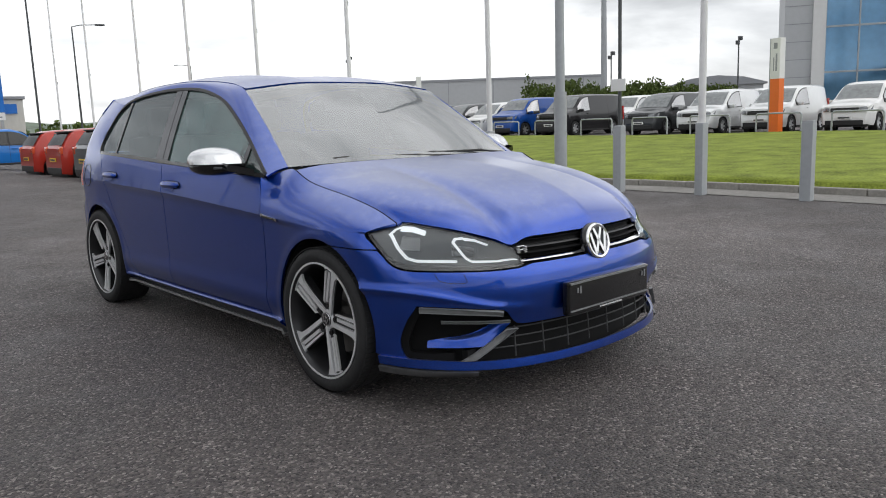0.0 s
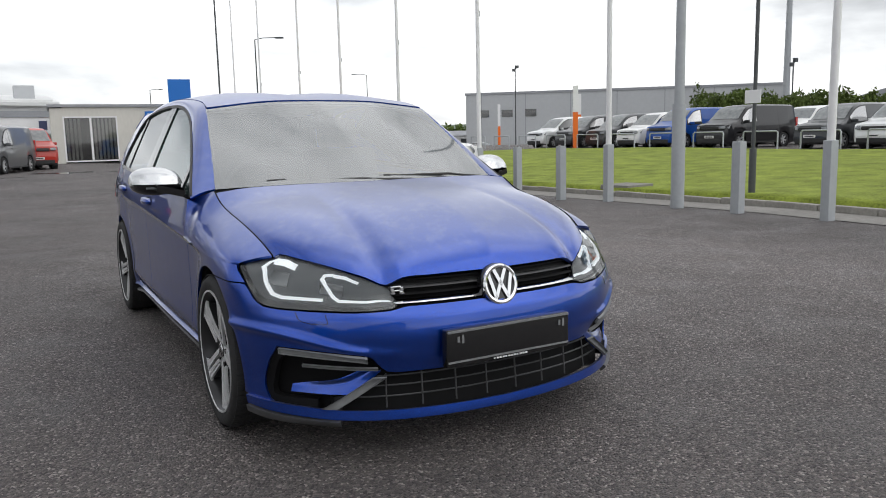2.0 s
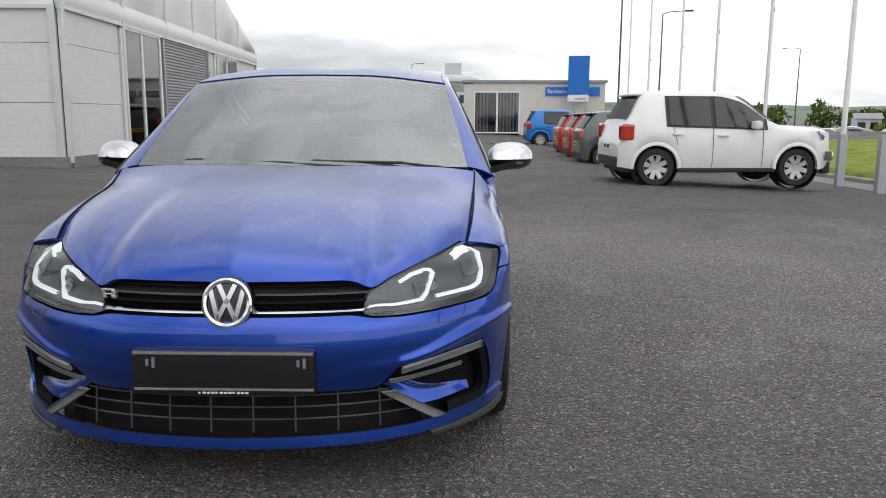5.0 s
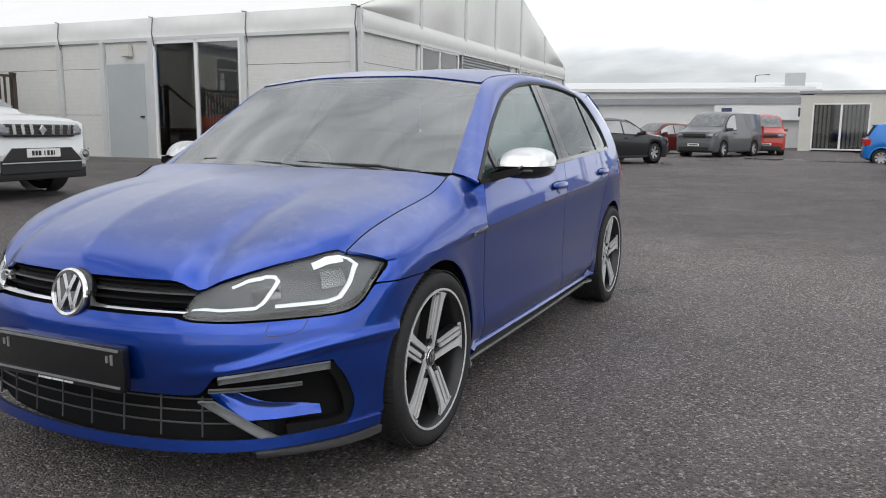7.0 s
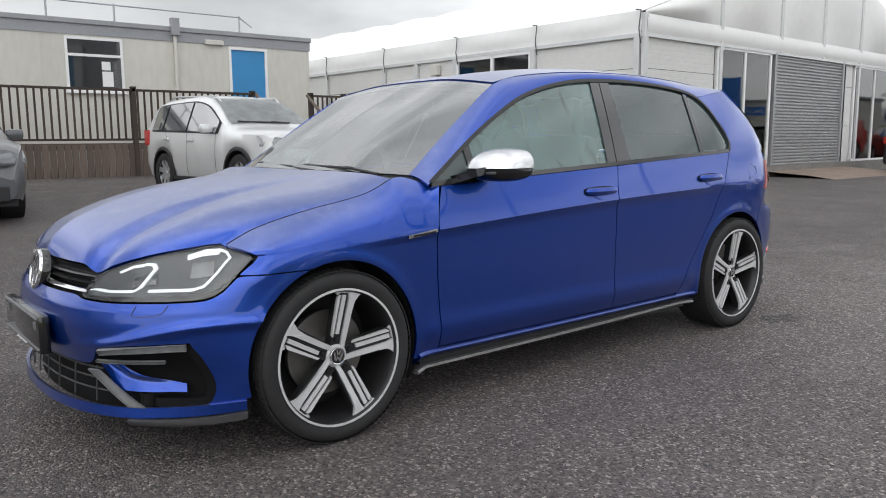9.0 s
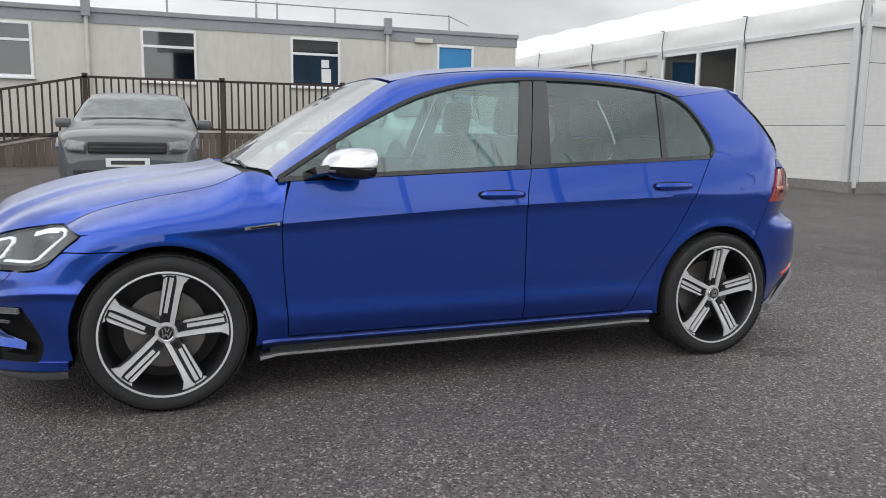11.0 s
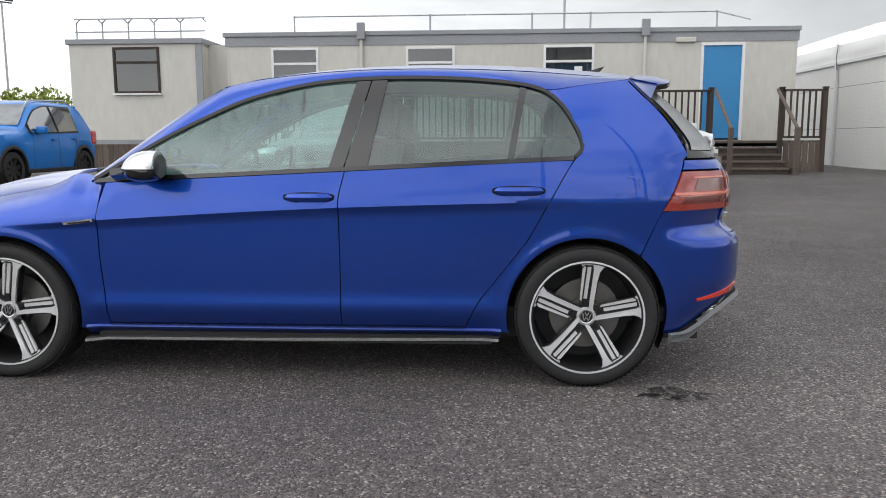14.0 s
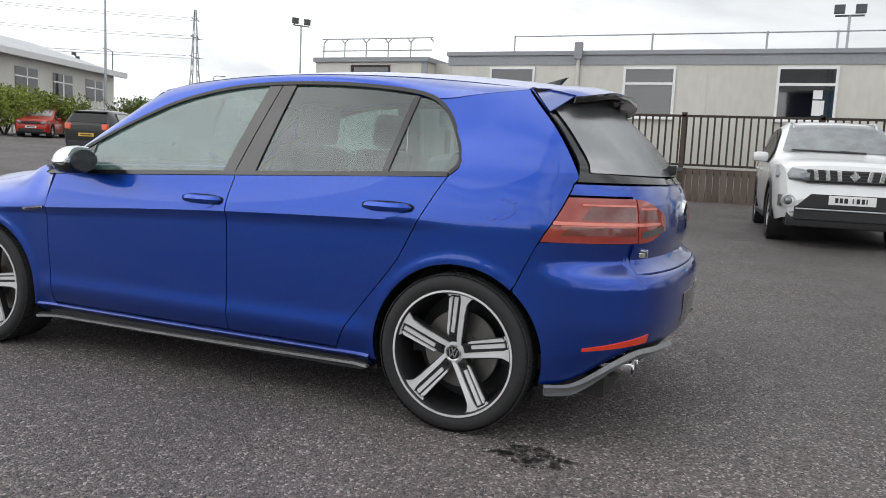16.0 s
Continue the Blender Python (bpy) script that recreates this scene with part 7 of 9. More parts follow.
    # panes
    def pane(nm, a, b, mat, label):
        rows = fill(lambda y, z: cab(y, z, -0.004), a, b, lambda y: belt_z(y) + 0.006, lambda y: dlo_top(y) - 0.004, 20, 10)
        ob = skin(nm, rows, s, mat, hero, 0, label)
        ob.visible_shadow = False
    pane("quarter_light", const(-0.84), const(-0.64), "privacy_glass", "small fixed front quarter pane")
    pane("front_window", const(-0.62), lambda z: 0.197 + 0.253 * (z - 0.95), "door_glass", "clear front door glass with water beads")
    pane("rear_window", lambda z: 0.350 + 0.178 * (z - 0.95), lambda z: 0.962 + 0.183 * (z - 0.95), "privacy_glass", "dark tinted rear door glass")
    pane("rear_quarter_window", lambda z: 0.975 + 0.183 * (z - 0.95), lambda z: min(door_rear(z), 1.28) if z > 1.0 else 1.255, "privacy_glass", "dark tinted rear quarter pane")
    skin("door_pillar_trim", fill(lambda y, z: cab(y, z, 0.003), lambda z: 0.190 + 0.253 * (z - 0.95), lambda z: 0.252 + 0.258 * (z - 0.95), lambda y: belt_z(y) + 0.006, lambda y: dlo_top(y) - 0.004, 4, 10), s, "gloss_black", hero, 0.004)
    skin("door_pillar_trim", fill(lambda y, z: cab(y, z, 0.003), lambda z: 0.258 + 0.258 * (z - 0.95), lambda z: 0.357 + 0.178 * (z - 0.95), lambda y: belt_z(y) + 0.006, lambda y: dlo_top(y) - 0.004, 4, 10), s, "gloss_black", hero, 0.004)
    skin("window_divider", fill(lambda y, z: cab(y, z, 0.002), lambda z: 0.954 + 0.183 * (z - 0.95), lambda z: 0.982 + 0.183 * (z - 0.95), lambda y: belt_z(y) + 0.006, lambda y: dlo_top(y) - 0.004, 2, 10), s, "gloss_black", hero, 0.004)
    skin("window_divider", fill(lambda y, z: cab(y, z, 0.002), const(-0.648), const(-0.612), lambda y: belt_z(y) + 0.006, lambda y: dlo_top(y) - 0.004, 2, 8), s, "gloss_black", hero, 0.004)

# bonnet
def over_x(*pts):
    """A height along the nose from (x of the outline, z) pairs; past the corner, (y, z) pairs follow with y below -1."""
    return curve_of(*sorted((at_x(a) if a >= 0 else at_y(a), z) for a, z in pts))


hl_lo = curve_of((0.0765, 0.566), (0.081, 0.558), (0.102, 0.555), (0.130, 0.558), (0.156, 0.564), (0.168, 0.571), (0.174, 0.581), (0.180, 0.600), (0.188, 0.641), (0.200, 0.692))
hl_hi = curve_of((0.0765, 0.578), (0.080, 0.612), (0.086, 0.632), (0.100, 0.657), (0.128, 0.694), (0.150, 0.715), (0.166, 0.7255), (0.178, 0.7275), (0.185, 0.722), (0.200, 0.697))


side_pts = [Vector((x - 0.0035, y, z + 0.001)) for x, y, z in SEAM[:8]]
bon_side = spline(*[tuple(p) for p in side_pts])
lamp_tops = [surf(q, hl_hi(q) + 0.004, -0.001) for q in (0.0835, 0.096, 0.112, 0.128, 0.142, 0.156, 0.168, 0.178)]
bon_front = spline((0, -2.035, 0.656), (0.25, -2.012, 0.656), (0.36, -1.992, 0.654), *[tuple(q) for q in lamp_tops], tuple(side_pts[0]))
bon_rear = spline((0, -1.03, 0.945), (0.4, -1.022, 0.945), (0.62, -1.008, 0.940), tuple(side_pts[-1]))
bon_mid = spline((0, -2.035, 0.656), (0, -2.012, 0.708), (0, -1.92, 0.778), (0, -1.69, 0.860), (0, -1.4, 0.912), (0, -1.03, 0.945))


def bonnet_shape(u, v):
    ridge = 0.58 + 0.34 * v
    q = u - ridge
    fall = 0.5 * (q + math.sqrt(q * q + 0.0004))
    dome = 0.040 * ((1 - ridge) * smoothstep(0, 0.02, 1 - u) - min(fall, 1 - ridge)) * math.sin(math.pi * min(1, v * 0.90 + 0.08)) ** 0.7
    return Vector((0, 0, dome + 0.010 * math.sin(math.pi * v) * math.sin(math.pi * min(1, u))))


half = coons(bon_front, bon_rear, bon_mid, bon_side, 40, 30, bonnet_shape)
rows = [[Vector((-p.x, p.y, p.z)) for p in r[::-1]] + r[1:] for r in half]
bonnet = skin("bonnet", rows, 1, "hero", hero, 0.014, "wet blue bonnet with dried rain marks and painted sky sheen")
for s in SIDES:
    part("panel_seal", bent(bmesh.new(), [(s * seam_x(y), y, seam_z(y) - 0.0012) for y in along(30, SEAM[0][1], SEAM[7][1])], 0.0032, 6), "void", hero)
# windscreen with black border
sc_base = spline((0, -1.005, 0.944), (0.4, -0.97, 0.944), (0.727, -0.885, 0.934))
sc_top = spline((0, -0.325, 1.350), (0.3, -0.330, 1.343), (0.622, -0.345, 1.308))
sc_mid = spline((0, -1.005, 0.944), (0, -0.66, 1.168), (0, -0.325, 1.350))
sc_side = spline((0.727, -0.885, 0.934), (0.693, -0.70, 1.069), (0.622, -0.345, 1.308))
half = coons(sc_base, sc_top, sc_mid, sc_side, 34, 24)
rows = [[Vector((-p.x, p.y, p.z)) for p in r[::-1]] + r[1:] for r in half]
ws = skin("windscreen", rows, 1, "screen_glass", hero, 0, "windscreen with fine rain mist and painted sky sheen", 60)
ws.visible_shadow = False
bm = bmesh.new()
nr, nc = len(rows), len(rows[0])
vs = [[bm.verts.new(p + Vector((0, 0.004, -0.006))) for p in r] for r in rows]
for j in range(nr - 1):
    for i in range(nc - 1):
        if j in (0, nr - 2) or i in (0, nc - 2):
            bm.faces.new((vs[j][i], vs[j][i + 1], vs[j + 1][i + 1], vs[j + 1][i]))
part("windscreen_border", bm, "gloss_black", hero)
skin("cowl", [[bon_rear(i / 10) + Vector((0, 0.0, -0.012)) for i in range(11)], [sc_base(i / 10) + Vector((0, 0.02, -0.012)) for i in range(11)]], 1, "black_plastic", hero, 0)
skin("cowl", [[bon_rear(i / 10) + Vector((0, 0.0, -0.012)) for i in range(11)], [sc_base(i / 10) + Vector((0, 0.02, -0.012)) for i in range(11)]], -1, "black_plastic", hero, 0)
# roof
rf_front = spline((0, -0.312, 1.358), (0.3, -0.317, 1.352), (0.612, -0.330, 1.318))
rf_rear = spline((0, 1.60, 1.390), (0.3, 1.575, 1.379), (0.521, 1.51, 1.346))
rf_mid = spline((0, -0.312, 1.358), (0, -0.1, 1.390), (0, 0.2, 1.414), (0, 0.5, 1.425), (0, 0.9, 1.424), (0, 1.3, 1.410), (0, 1.60, 1.390))
rf_side = spline((0.612, -0.330, 1.318), (0.596, -0.15, 1.356), (0.594, 0.2, 1.388), (0.593, 0.6, 1.396), (0.579, 1.0, 1.385), (0.546, 1.35, 1.361), (0.521, 1.51, 1.346))
half = coons(rf_front, rf_rear, rf_mid, rf_side, 18, 34, lambda u, v: Vector((0, 0, 0.012 * math.sin(math.pi * u) * math.sin(math.pi * v))))
rows = [[Vector((-p.x, p.y, p.z)) for p in r[::-1]] + r[1:] for r in half]
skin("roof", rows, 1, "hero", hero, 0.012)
bm = bmesh.new()
fin = [[(0.018 * (1 - k) * w, 1.32 + 0.11 * t + 0.05 * k, 1.404 + 0.055 * k * (0.35 + 0.65 * t) - 0.006 * t) for t, w in ((0, 0), (0.4, 1), (0.9, 0.7), (1, 0), (0.9, -0.7), (0.4, -1))] for k in (0, 0.6, 0.98)]
vs = grid(bm, fin, close=True)
bm.faces.new(vs[-1])
part("aerial_fin", bm, "gloss_black", hero, "small black shark-fin aerial", 50)
# rear hatch: black upper panel, glass, spoiler, blue lower panel
hatch_side = spline(*[tuple(body_point(tail_edge(z), z, 0.0) + Vector((-0.008, 0.008, 0))) for z in (0.992, 1.05, 1.12, 1.2, 1.28, 1.335)])
hatch_low = spline((0, 1.995, 0.985), (0.3, 1.97, 0.986), (0.55, 1.895, 0.989), tuple(hatch_side(0)))
hatch_top = spline((0, 1.62, 1.372), (0.3, 1.60, 1.358), tuple(hatch_side(1)))
hatch_mid = spline((0, 1.995, 0.985), (0, 1.83, 1.18), (0, 1.62, 1.372))
half = coons(hatch_low, hatch_top, hatch_mid, hatch_side, 16, 14)
rows = [[Vector((-p.x, p.y, p.z)) for p in r[::-1]] + r[1:] for r in half]
skin("hatch_upper", rows, 1, "gloss_black", hero, 0.01, "gloss black hatch frame")
bm = bmesh.new()
inner = [[p + Vector((0, 0.005, 0.005)) for p in r[1:-1]] for r in rows[1:-2]]
grid(bm, inner)
part("hatch_glass", bm, M["rear_glass"], hero, "dark rear screen with a wiper", 60)
# spoiler
sp_tip = spline((0, 1.765, 1.366), (0.3, 1.75, 1.355), (0.48, 1.70, 1.330), (0.516, 1.645, 1.321))
sp_root = spline((0, 1.605, 1.392), (0.3, 1.58, 1.381), (0.45, 1.545, 1.362), (0.521, 1.515, 1.346))
bm = bmesh.new()
rows = []
for v in (0, 0.25, 0.5, 0.75, 0.95, 1.0):
    r = []
    for i in range(-16, 17):
        u = abs(i) / 16
        p = sp_root(u).lerp(sp_tip(u), v) + Vector((0, 0, 0.008 * math.sin(math.pi * v)))
        r.append(Vector((math.copysign(p.x, i) if i else 0, p.y, p.z)))
    rows.append(r)
grid(bm, rows)
part("spoiler_top", bm, "hero", hero, "blue roof spoiler", 50)
bm = bmesh.new()
under = []
for v, dz in ((1.0, -0.001), (1.0, -0.016), (0.96, -0.026), (0.4, -0.040), (0.10, -0.045)):
    r = []
    for i in range(-16, 17):
        u = abs(i) / 16
        p = sp_root(u).lerp(sp_tip(u), v) + Vector((0, 0, dz))
        r.append(Vector((math.copysign(p.x, i) if i else 0, p.y, p.z)))
    under.append(r)
grid(bm, under)
for sgn in (0, -1):
    ends = [bm.verts.new(q) for q in [r[sgn] for r in rows]] + [bm.verts.new(r[sgn]) for r in under[1:]]
    bm.faces.new(ends if sgn else ends[::-1])
for s in SIDES:
    cheek = [[sp_root(1).lerp(sp_tip(1), k / 6) + Vector((0.001, 0, 0)) for k in range(7)], [hatch_side(1 - 0.30 * k / 6) + Vector((0.006, 0.004 * k / 6, 0.0)) for k in range(7)]]
    skin("spoiler_cheek", cheek, s, "hero", hero, 0.006)
    corner_p = body_point(tail_edge(1.335) - 0.012, 1.334, -0.004)
    skin("roof_corner", [[corner_p, Vector((0.524, 1.50, 1.341))], [hatch_side(1) + Vector((0.002, 0, -0.004)), sp_root(1) + Vector((0, 0, -0.003))]], s, "hero", hero, 0)
part("spoiler_lip", bm, "gloss_black", hero, "gloss black underside of the spoiler", 40)
# hatch lower panel and shelf
rows = []
s_edge = at_x(0.665, False)
for j in range(15):
    z = 0.662 + (0.984 - 0.662) * j / 14
    r = [surf(s_edge + (1 - s_edge) * i / 20, z, 0.004) for i in range(21)]
    rows.append(r + [Vector((-p.x, p.y, p.z)) for p in r[::-1][1:]])
skin("hatch_lower", rows, 1, "hero", hero, 0.012)
for s in SIDES:
    rows = []
    for j in range(5):
        z = 0.9455 + (0.984 - 0.9455) * j / 4
        sa = at_y(tail_edge(z) + 0.004)
        rows.append([surf(sa + (s_edge + 0.001 - sa) * i / 14, z, 0.004) for i in range(15)])
    skin("hatch_shoulder", rows, s, "hero", hero, 0.012)
bm = bmesh.new()
bmesh.ops.create_cone(bm, cap_ends=True, segments=40, radius1=0.058, radius2=0.052, depth=0.016, matrix=Matrix.Translation((0, 2.031, 0.865)) @ Matrix.Rotation(radians(-95), 4, "X"))
part("hatch_emblem", bm, "chrome", hero, "round chrome emblem", 40)
y_mark = surf(at_x(0.565, False), 0.730, 0.004).y
part("hatch_badge", boxes((0.545, y_mark - 0.02, 0.715, 0.555, y_mark + 0.010, 0.745), (0.555, y_mark - 0.02, 0.738, 0.585, y_mark + 0.006, 0.745), (0.578, y_mark - 0.02, 0.715, 0.586, y_mark + 0.004, 0.734), bevel=0.002), "chrome", hero, "small chrome tailgate badge")
part("rear_wiper", boxes((-0.02, 1.95, 1.03, 0.02, 1.99, 1.07), (-0.30, 1.962, 1.045, 0.01, 1.985, 1.062), bevel=0.006), "black_plastic", hero)

# front bumper, pieces between the openings


def nose_fill(name, s0, s1, lo, hi, nu, nv, mat="hero", off=0.0, fold=0.012, label="", both=True):
    """A piece of the nose; lo and hi are heights over x of the outline. One piece across where s0 is 0."""
    def row_at(v):
        r = []
        for i in range(nu + 1):
            s_ = s0 + (s1 - s0) * i / nu
            a, b = lo(s_), hi(s_)
            r.append(surf(s_, a + (b - a) * v, off))
        return r
    rows = [row_at(j / nv) for j in range(nv + 1)]
    if s0 == 0:
        rows = [[Vector((-p.x, p.y, p.z)) for p in r[::-1]] + r[1:] for r in rows]
        return skin(name, rows, 1, mat, hero, fold, label)
    for s in SIDES:
        skin(name, rows, s, mat, hero, fold, label)


bump_top = curve_of((0.0, 0.563), (0.068, 0.563), (0.082, 0.552), (0.102, 0.549), (0.130, 0.552), (0.156, 0.558), (0.168, 0.564), (0.174, 0.574), (0.180, 0.592), (0.186, 0.622), (0.190, 0.636), (0.194, 0.637), (0.23, 0.637))
upper_lo = over_x((0.0, 0.332), (0.40, 0.332), (0.45, 0.338), (0.48, 0.368), (0.507, 0.400), (0.57, 0.411), (0.66, 0.420), (0.76, 0.430), (-1.70, 0.434), (-1.6, 0.434))
Y_SEAM = -1.73
s_seam = at_y(Y_SEAM)
middle = [[surf(s_seam * i / 56, upper_lo(s_seam * i / 56) + (bump_top(s_seam * i / 56) - upper_lo(s_seam * i / 56)) * j / 44) for i in range(57)] for j in range(45)]
vent_edge = curve_of((0.205, -1.80), (0.225, -1.762), (0.28, -1.744), (0.37, -1.772), (0.425, -1.802), (0.45, -1.81))
z_seam = along(16, 0.212, upper_lo(s_seam))
corner = [[surf(at_y(vent_edge(z)) + (s_seam - at_y(vent_edge(z))) * i / 6, z) for i in range(7)] for z in z_seam]
y_end = HUB_F - math.sqrt(ARCH ** 2 - (0.637 - HUB_Z) ** 2)
outer = [(Y_SEAM, z) for z in z_seam] + [(Y_SEAM, z) for z in along(44, upper_lo(s_seam), bump_top(s_seam))[1:]]
outer += [(y, bump_top(at_y(y))) for y in along(14, Y_SEAM, y_end)[1:]]
flank = fan(HUB_F, outer, on_arch(HUB_F), 14)
mirror_of = lambda rows: [[Vector((-p.x, p.y, p.z)) for p in r[::-1]] for r in rows]
skin("front_bumper", [[Vector((-p.x, p.y, p.z)) for p in r[::-1]] + r[1:] for r in middle], 1, "hero", hero, 0.012, "blue front bumper skin", more=[corner, flank, mirror_of(corner), mirror_of(flank)])
# lip
lip_lo, lip_hi = over_x((0, 0.162), (0.6, 0.172), (-1.75, 0.188), (-1.64, 0.194)), over_x((0, 0.196), (0.6, 0.206), (-1.75, 0.222), (-1.64, 0.226))
nose_fill("bumper_lip", 0, at_y(-1.655), lip_lo, lip_hi, 50, 4, off=0.010, label="blue lower bumper lip")
nose_fill("splitter", at_x(0.60), at_y(-1.655), lambda s_: lip_lo(s_) - 0.030, lambda s_: lip_lo(s_) - 0.006, 16, 3, "skirt", 0.020, 0.04, "dusty black corner splitter")
# diagonal blue blade between grille and vent, and the blue vent fin
for s in SIDES:
    fin = []
    fin_end = curve_of((0.258, 0.748), (0.286, 0.745), (0.292, 0.70), (0.300, 0.635), (0.322, 0.575), (0.337, 0.545))
    for k in range(13):
        z = 0.258 + 0.079 * k / 12
        x0, x1 = 0.560 - 0.090 * k / 12, fin_end(z)
        fin.append([surf(at_x(x0 + (x1 - x0) * i / 10), z, 0.004 - 0.022 * k / 12 - 0.016 * smoothstep(0.4, 1, i / 10)) for i in range(11)])
    skin("vent_fin", fin, s, "hero", hero, 0.01, "blue curved fin in the bumper vent")
    rows3 = []
    for i in range(11):
        t = i / 10
        rows3.append([surf(at_x(0.475 + 0.155 * t - 0.022 + 0.044 * k / 3), 0.322 - 0.112 * t, 0.012) for k in range(4)])
    skin("grille_blade", rows3, -s, "dust_grey", hero, 0.012, "dusty grey diagonal grille blade")
    # vent trims; the upper blade's grey paints the reflection on its glossy top
    rows4 = []
    for i in range(15):
        s_ = at_x(0.512) + (at_y(-1.812) - at_x(0.512)) * i / 14
        rows4.append([surf(s_, upper_lo(s_) - 0.024 + 0.021 * k / 3, 0.002) for k in range(4)])
    skin("vent_trim", rows4, -s, "dust_grey", hero, 0.01, "grey upper vent blade")
    rows5 = []
    for i in range(11):
        s_ = at_x(0.480) + (at_x(0.705) - at_x(0.480)) * i / 10
        rows5.append([surf(s_, 0.346 + 0.014 * i / 10 + 0.009 * k / 2, -0.006) for k in range(3)])
    skin("vent_trim", rows5, -s, "dust_grey", hero, 0.01)
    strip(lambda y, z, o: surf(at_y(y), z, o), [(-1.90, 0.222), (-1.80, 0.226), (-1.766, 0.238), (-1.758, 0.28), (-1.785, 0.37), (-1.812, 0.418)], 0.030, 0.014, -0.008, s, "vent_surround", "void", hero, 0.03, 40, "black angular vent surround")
# dark recesses: near-black sheets paint the shade inside the grille and vent openings
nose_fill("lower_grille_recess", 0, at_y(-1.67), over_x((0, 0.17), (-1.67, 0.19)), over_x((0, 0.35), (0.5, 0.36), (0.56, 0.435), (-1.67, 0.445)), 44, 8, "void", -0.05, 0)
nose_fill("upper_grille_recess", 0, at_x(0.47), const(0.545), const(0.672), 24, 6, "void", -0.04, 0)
# lower grille bars
for zz in (0.245, 0.282, 0.318):
    xe = 0.62 - (zz - 0.21) * 1.25
    c = [surf(at_x(abs(xe * k / 12)), zz, -0.012) for k in range(-12, 13)]
    bent(bm := bmesh.new(), [Vector((math.copysign(p.x, k), p.y, p.z)) for k, p in zip(range(-12, 13), c)], 0.0032, 6)
    part("grille_bar", bm, "grille_dark", hero)
for k in (-7, -5, -3, -1, 1, 3, 5, 7):
    x = abs(k) * 0.065
    za, zb_ = 0.205, min(0.325, 0.21 + (0.63 - x) / 1.25)
    if zb_ > za + 0.02:
        a, b = surf(at_x(x), za, -0.014), surf(at_x(x), zb_, -0.014)
        sg = -1 if k < 0 else 1
        part("grille_bar", tubes(((a.x * sg, a.y, a.z), (b.x * sg, b.y, b.z), 0.003), seg=6), "grille_dark", hero)
# upper grille slats
for zz, hh, mat in ((0.648, 0.003, "void"), (0.622, 0.003, "grille_dark"), (0.600, 0.003, "void"), (0.577, 0.006, "chrome")):
    for s in SIDES:
        rows = [[surf(at_x(0.05 + (0.445 - 0.05 - (0.655 - zz) * 0.35) * i / 14), zz + dz, o) for i in range(15)] for dz, o in ((-hh, -0.022), (-hh * 0.8, -0.004), (hh * 0.8, -0.008), (hh, -0.022))]
        skin("grille_slat", rows, s, mat, hero, 0)
# emblem
emb = Matrix.Translation((0, -2.060, 0.605)) @ Matrix.Rotation(radians(78), 4, "X")
bm = bmesh.new()
lathe(bm, [(0.0, 0.008), (0.060, 0.008), (0.063, 0.012), (0.073, 0.012), (0.078, 0.006), (0.080, -0.02)], 48, "z")
bmesh.ops.transform(bm, matrix=emb, verts=bm.verts)
disc = part("front_emblem", bm, "gloss_black", hero, "round dark emblem with a chrome ring", 40)
bm = bmesh.new()
lathe(bm, [(0.0575, 0.009), (0.060, 0.016), (0.068, 0.018), (0.0745, 0.014), (0.076, 0.008)], 48, "z")
bmesh.ops.transform(bm, matrix=emb, verts=bm.verts)
part("emblem_ring", bm, "chrome", disc, "chrome ring", 40)
for path in ([(-0.048, 0.036), (-0.026, -0.048), (0.0, 0.006), (0.026, -0.048), (0.048, 0.036)], [(-0.023, 0.052), (0.0, 0.003), (0.023, 0.052)]):
    for (x0, y0), (x1, y1) in zip(path, path[1:]):
        d = Vector((x1 - x0, y1 - y0, 0))
        mid_p = Vector(((x0 + x1) / 2, (y0 + y1) / 2, 0.012))
        bm = bmesh.new()
        bmesh.ops.create_cube(bm, size=1, matrix=emb @ Matrix.Translation(mid_p) @ Matrix.Rotation(math.atan2(d.y, d.x), 4, "Z") @ Matrix.Diagonal((d.length + 0.008, 0.0135, 0.008, 1)))
        part("emblem_bar", bm, "chrome", disc)
y_badge = surf(at_x(0.38), 0.617).y
bm = bmesh.new()
for x0, x1, z0, z1 in ((-0.405, -0.394, 0.602, 0.630), (-0.405, -0.364, 0.625, 0.631), (-0.372, -0.360, 0.614, 0.628), (-0.398, -0.366, 0.612, 0.617), (-0.377, -0.362, 0.602, 0.613)):
    box(bm, x0, y_badge - 0.006 - 0.22 * (x0 + 0.38), z0, x1, y_badge + 0.012, z1, 0.002)
for v in bm.verts:
    v.co.x -= 0.25 * (v.co.z - 0.617)
part("grille_badge", bm, "satin_silver", hero, "small chrome grille badge")
# number plate holder
plate = part("plate_holder", boxes((-0.268, -2.135, 0.345, 0.268, -2.095, 0.482), bevel=0.012), "gloss_black", hero, "empty black number plate holder", 40)
part("plate_rim", boxes((-0.262, -2.139, 0.470, 0.262, -2.133, 0.477), (-0.262, -2.139, 0.362, 0.262, -2.133, 0.368)), "dust_grey", plate)
part("plate_caption", boxes(*[(-0.075 + i * 0.0125, -2.138, 0.3515, -0.075 + i * 0.0125 + (0.009 if i % 4 else 0.006), -2.1345, 0.357) for i in range(12)]), "white_line", plate, "tiny white caption strip")
for x in (-0.225, 0.215):
    part("plate_clip", boxes((x, -2.139, 0.435, x + 0.008, -2.133, 0.455), (x + 0.018, -2.139, 0.43, x + 0.026, -2.133, 0.46)), "dust_grey", plate)

# headlights
hl_in, hl_out = 0.0765, 0.200
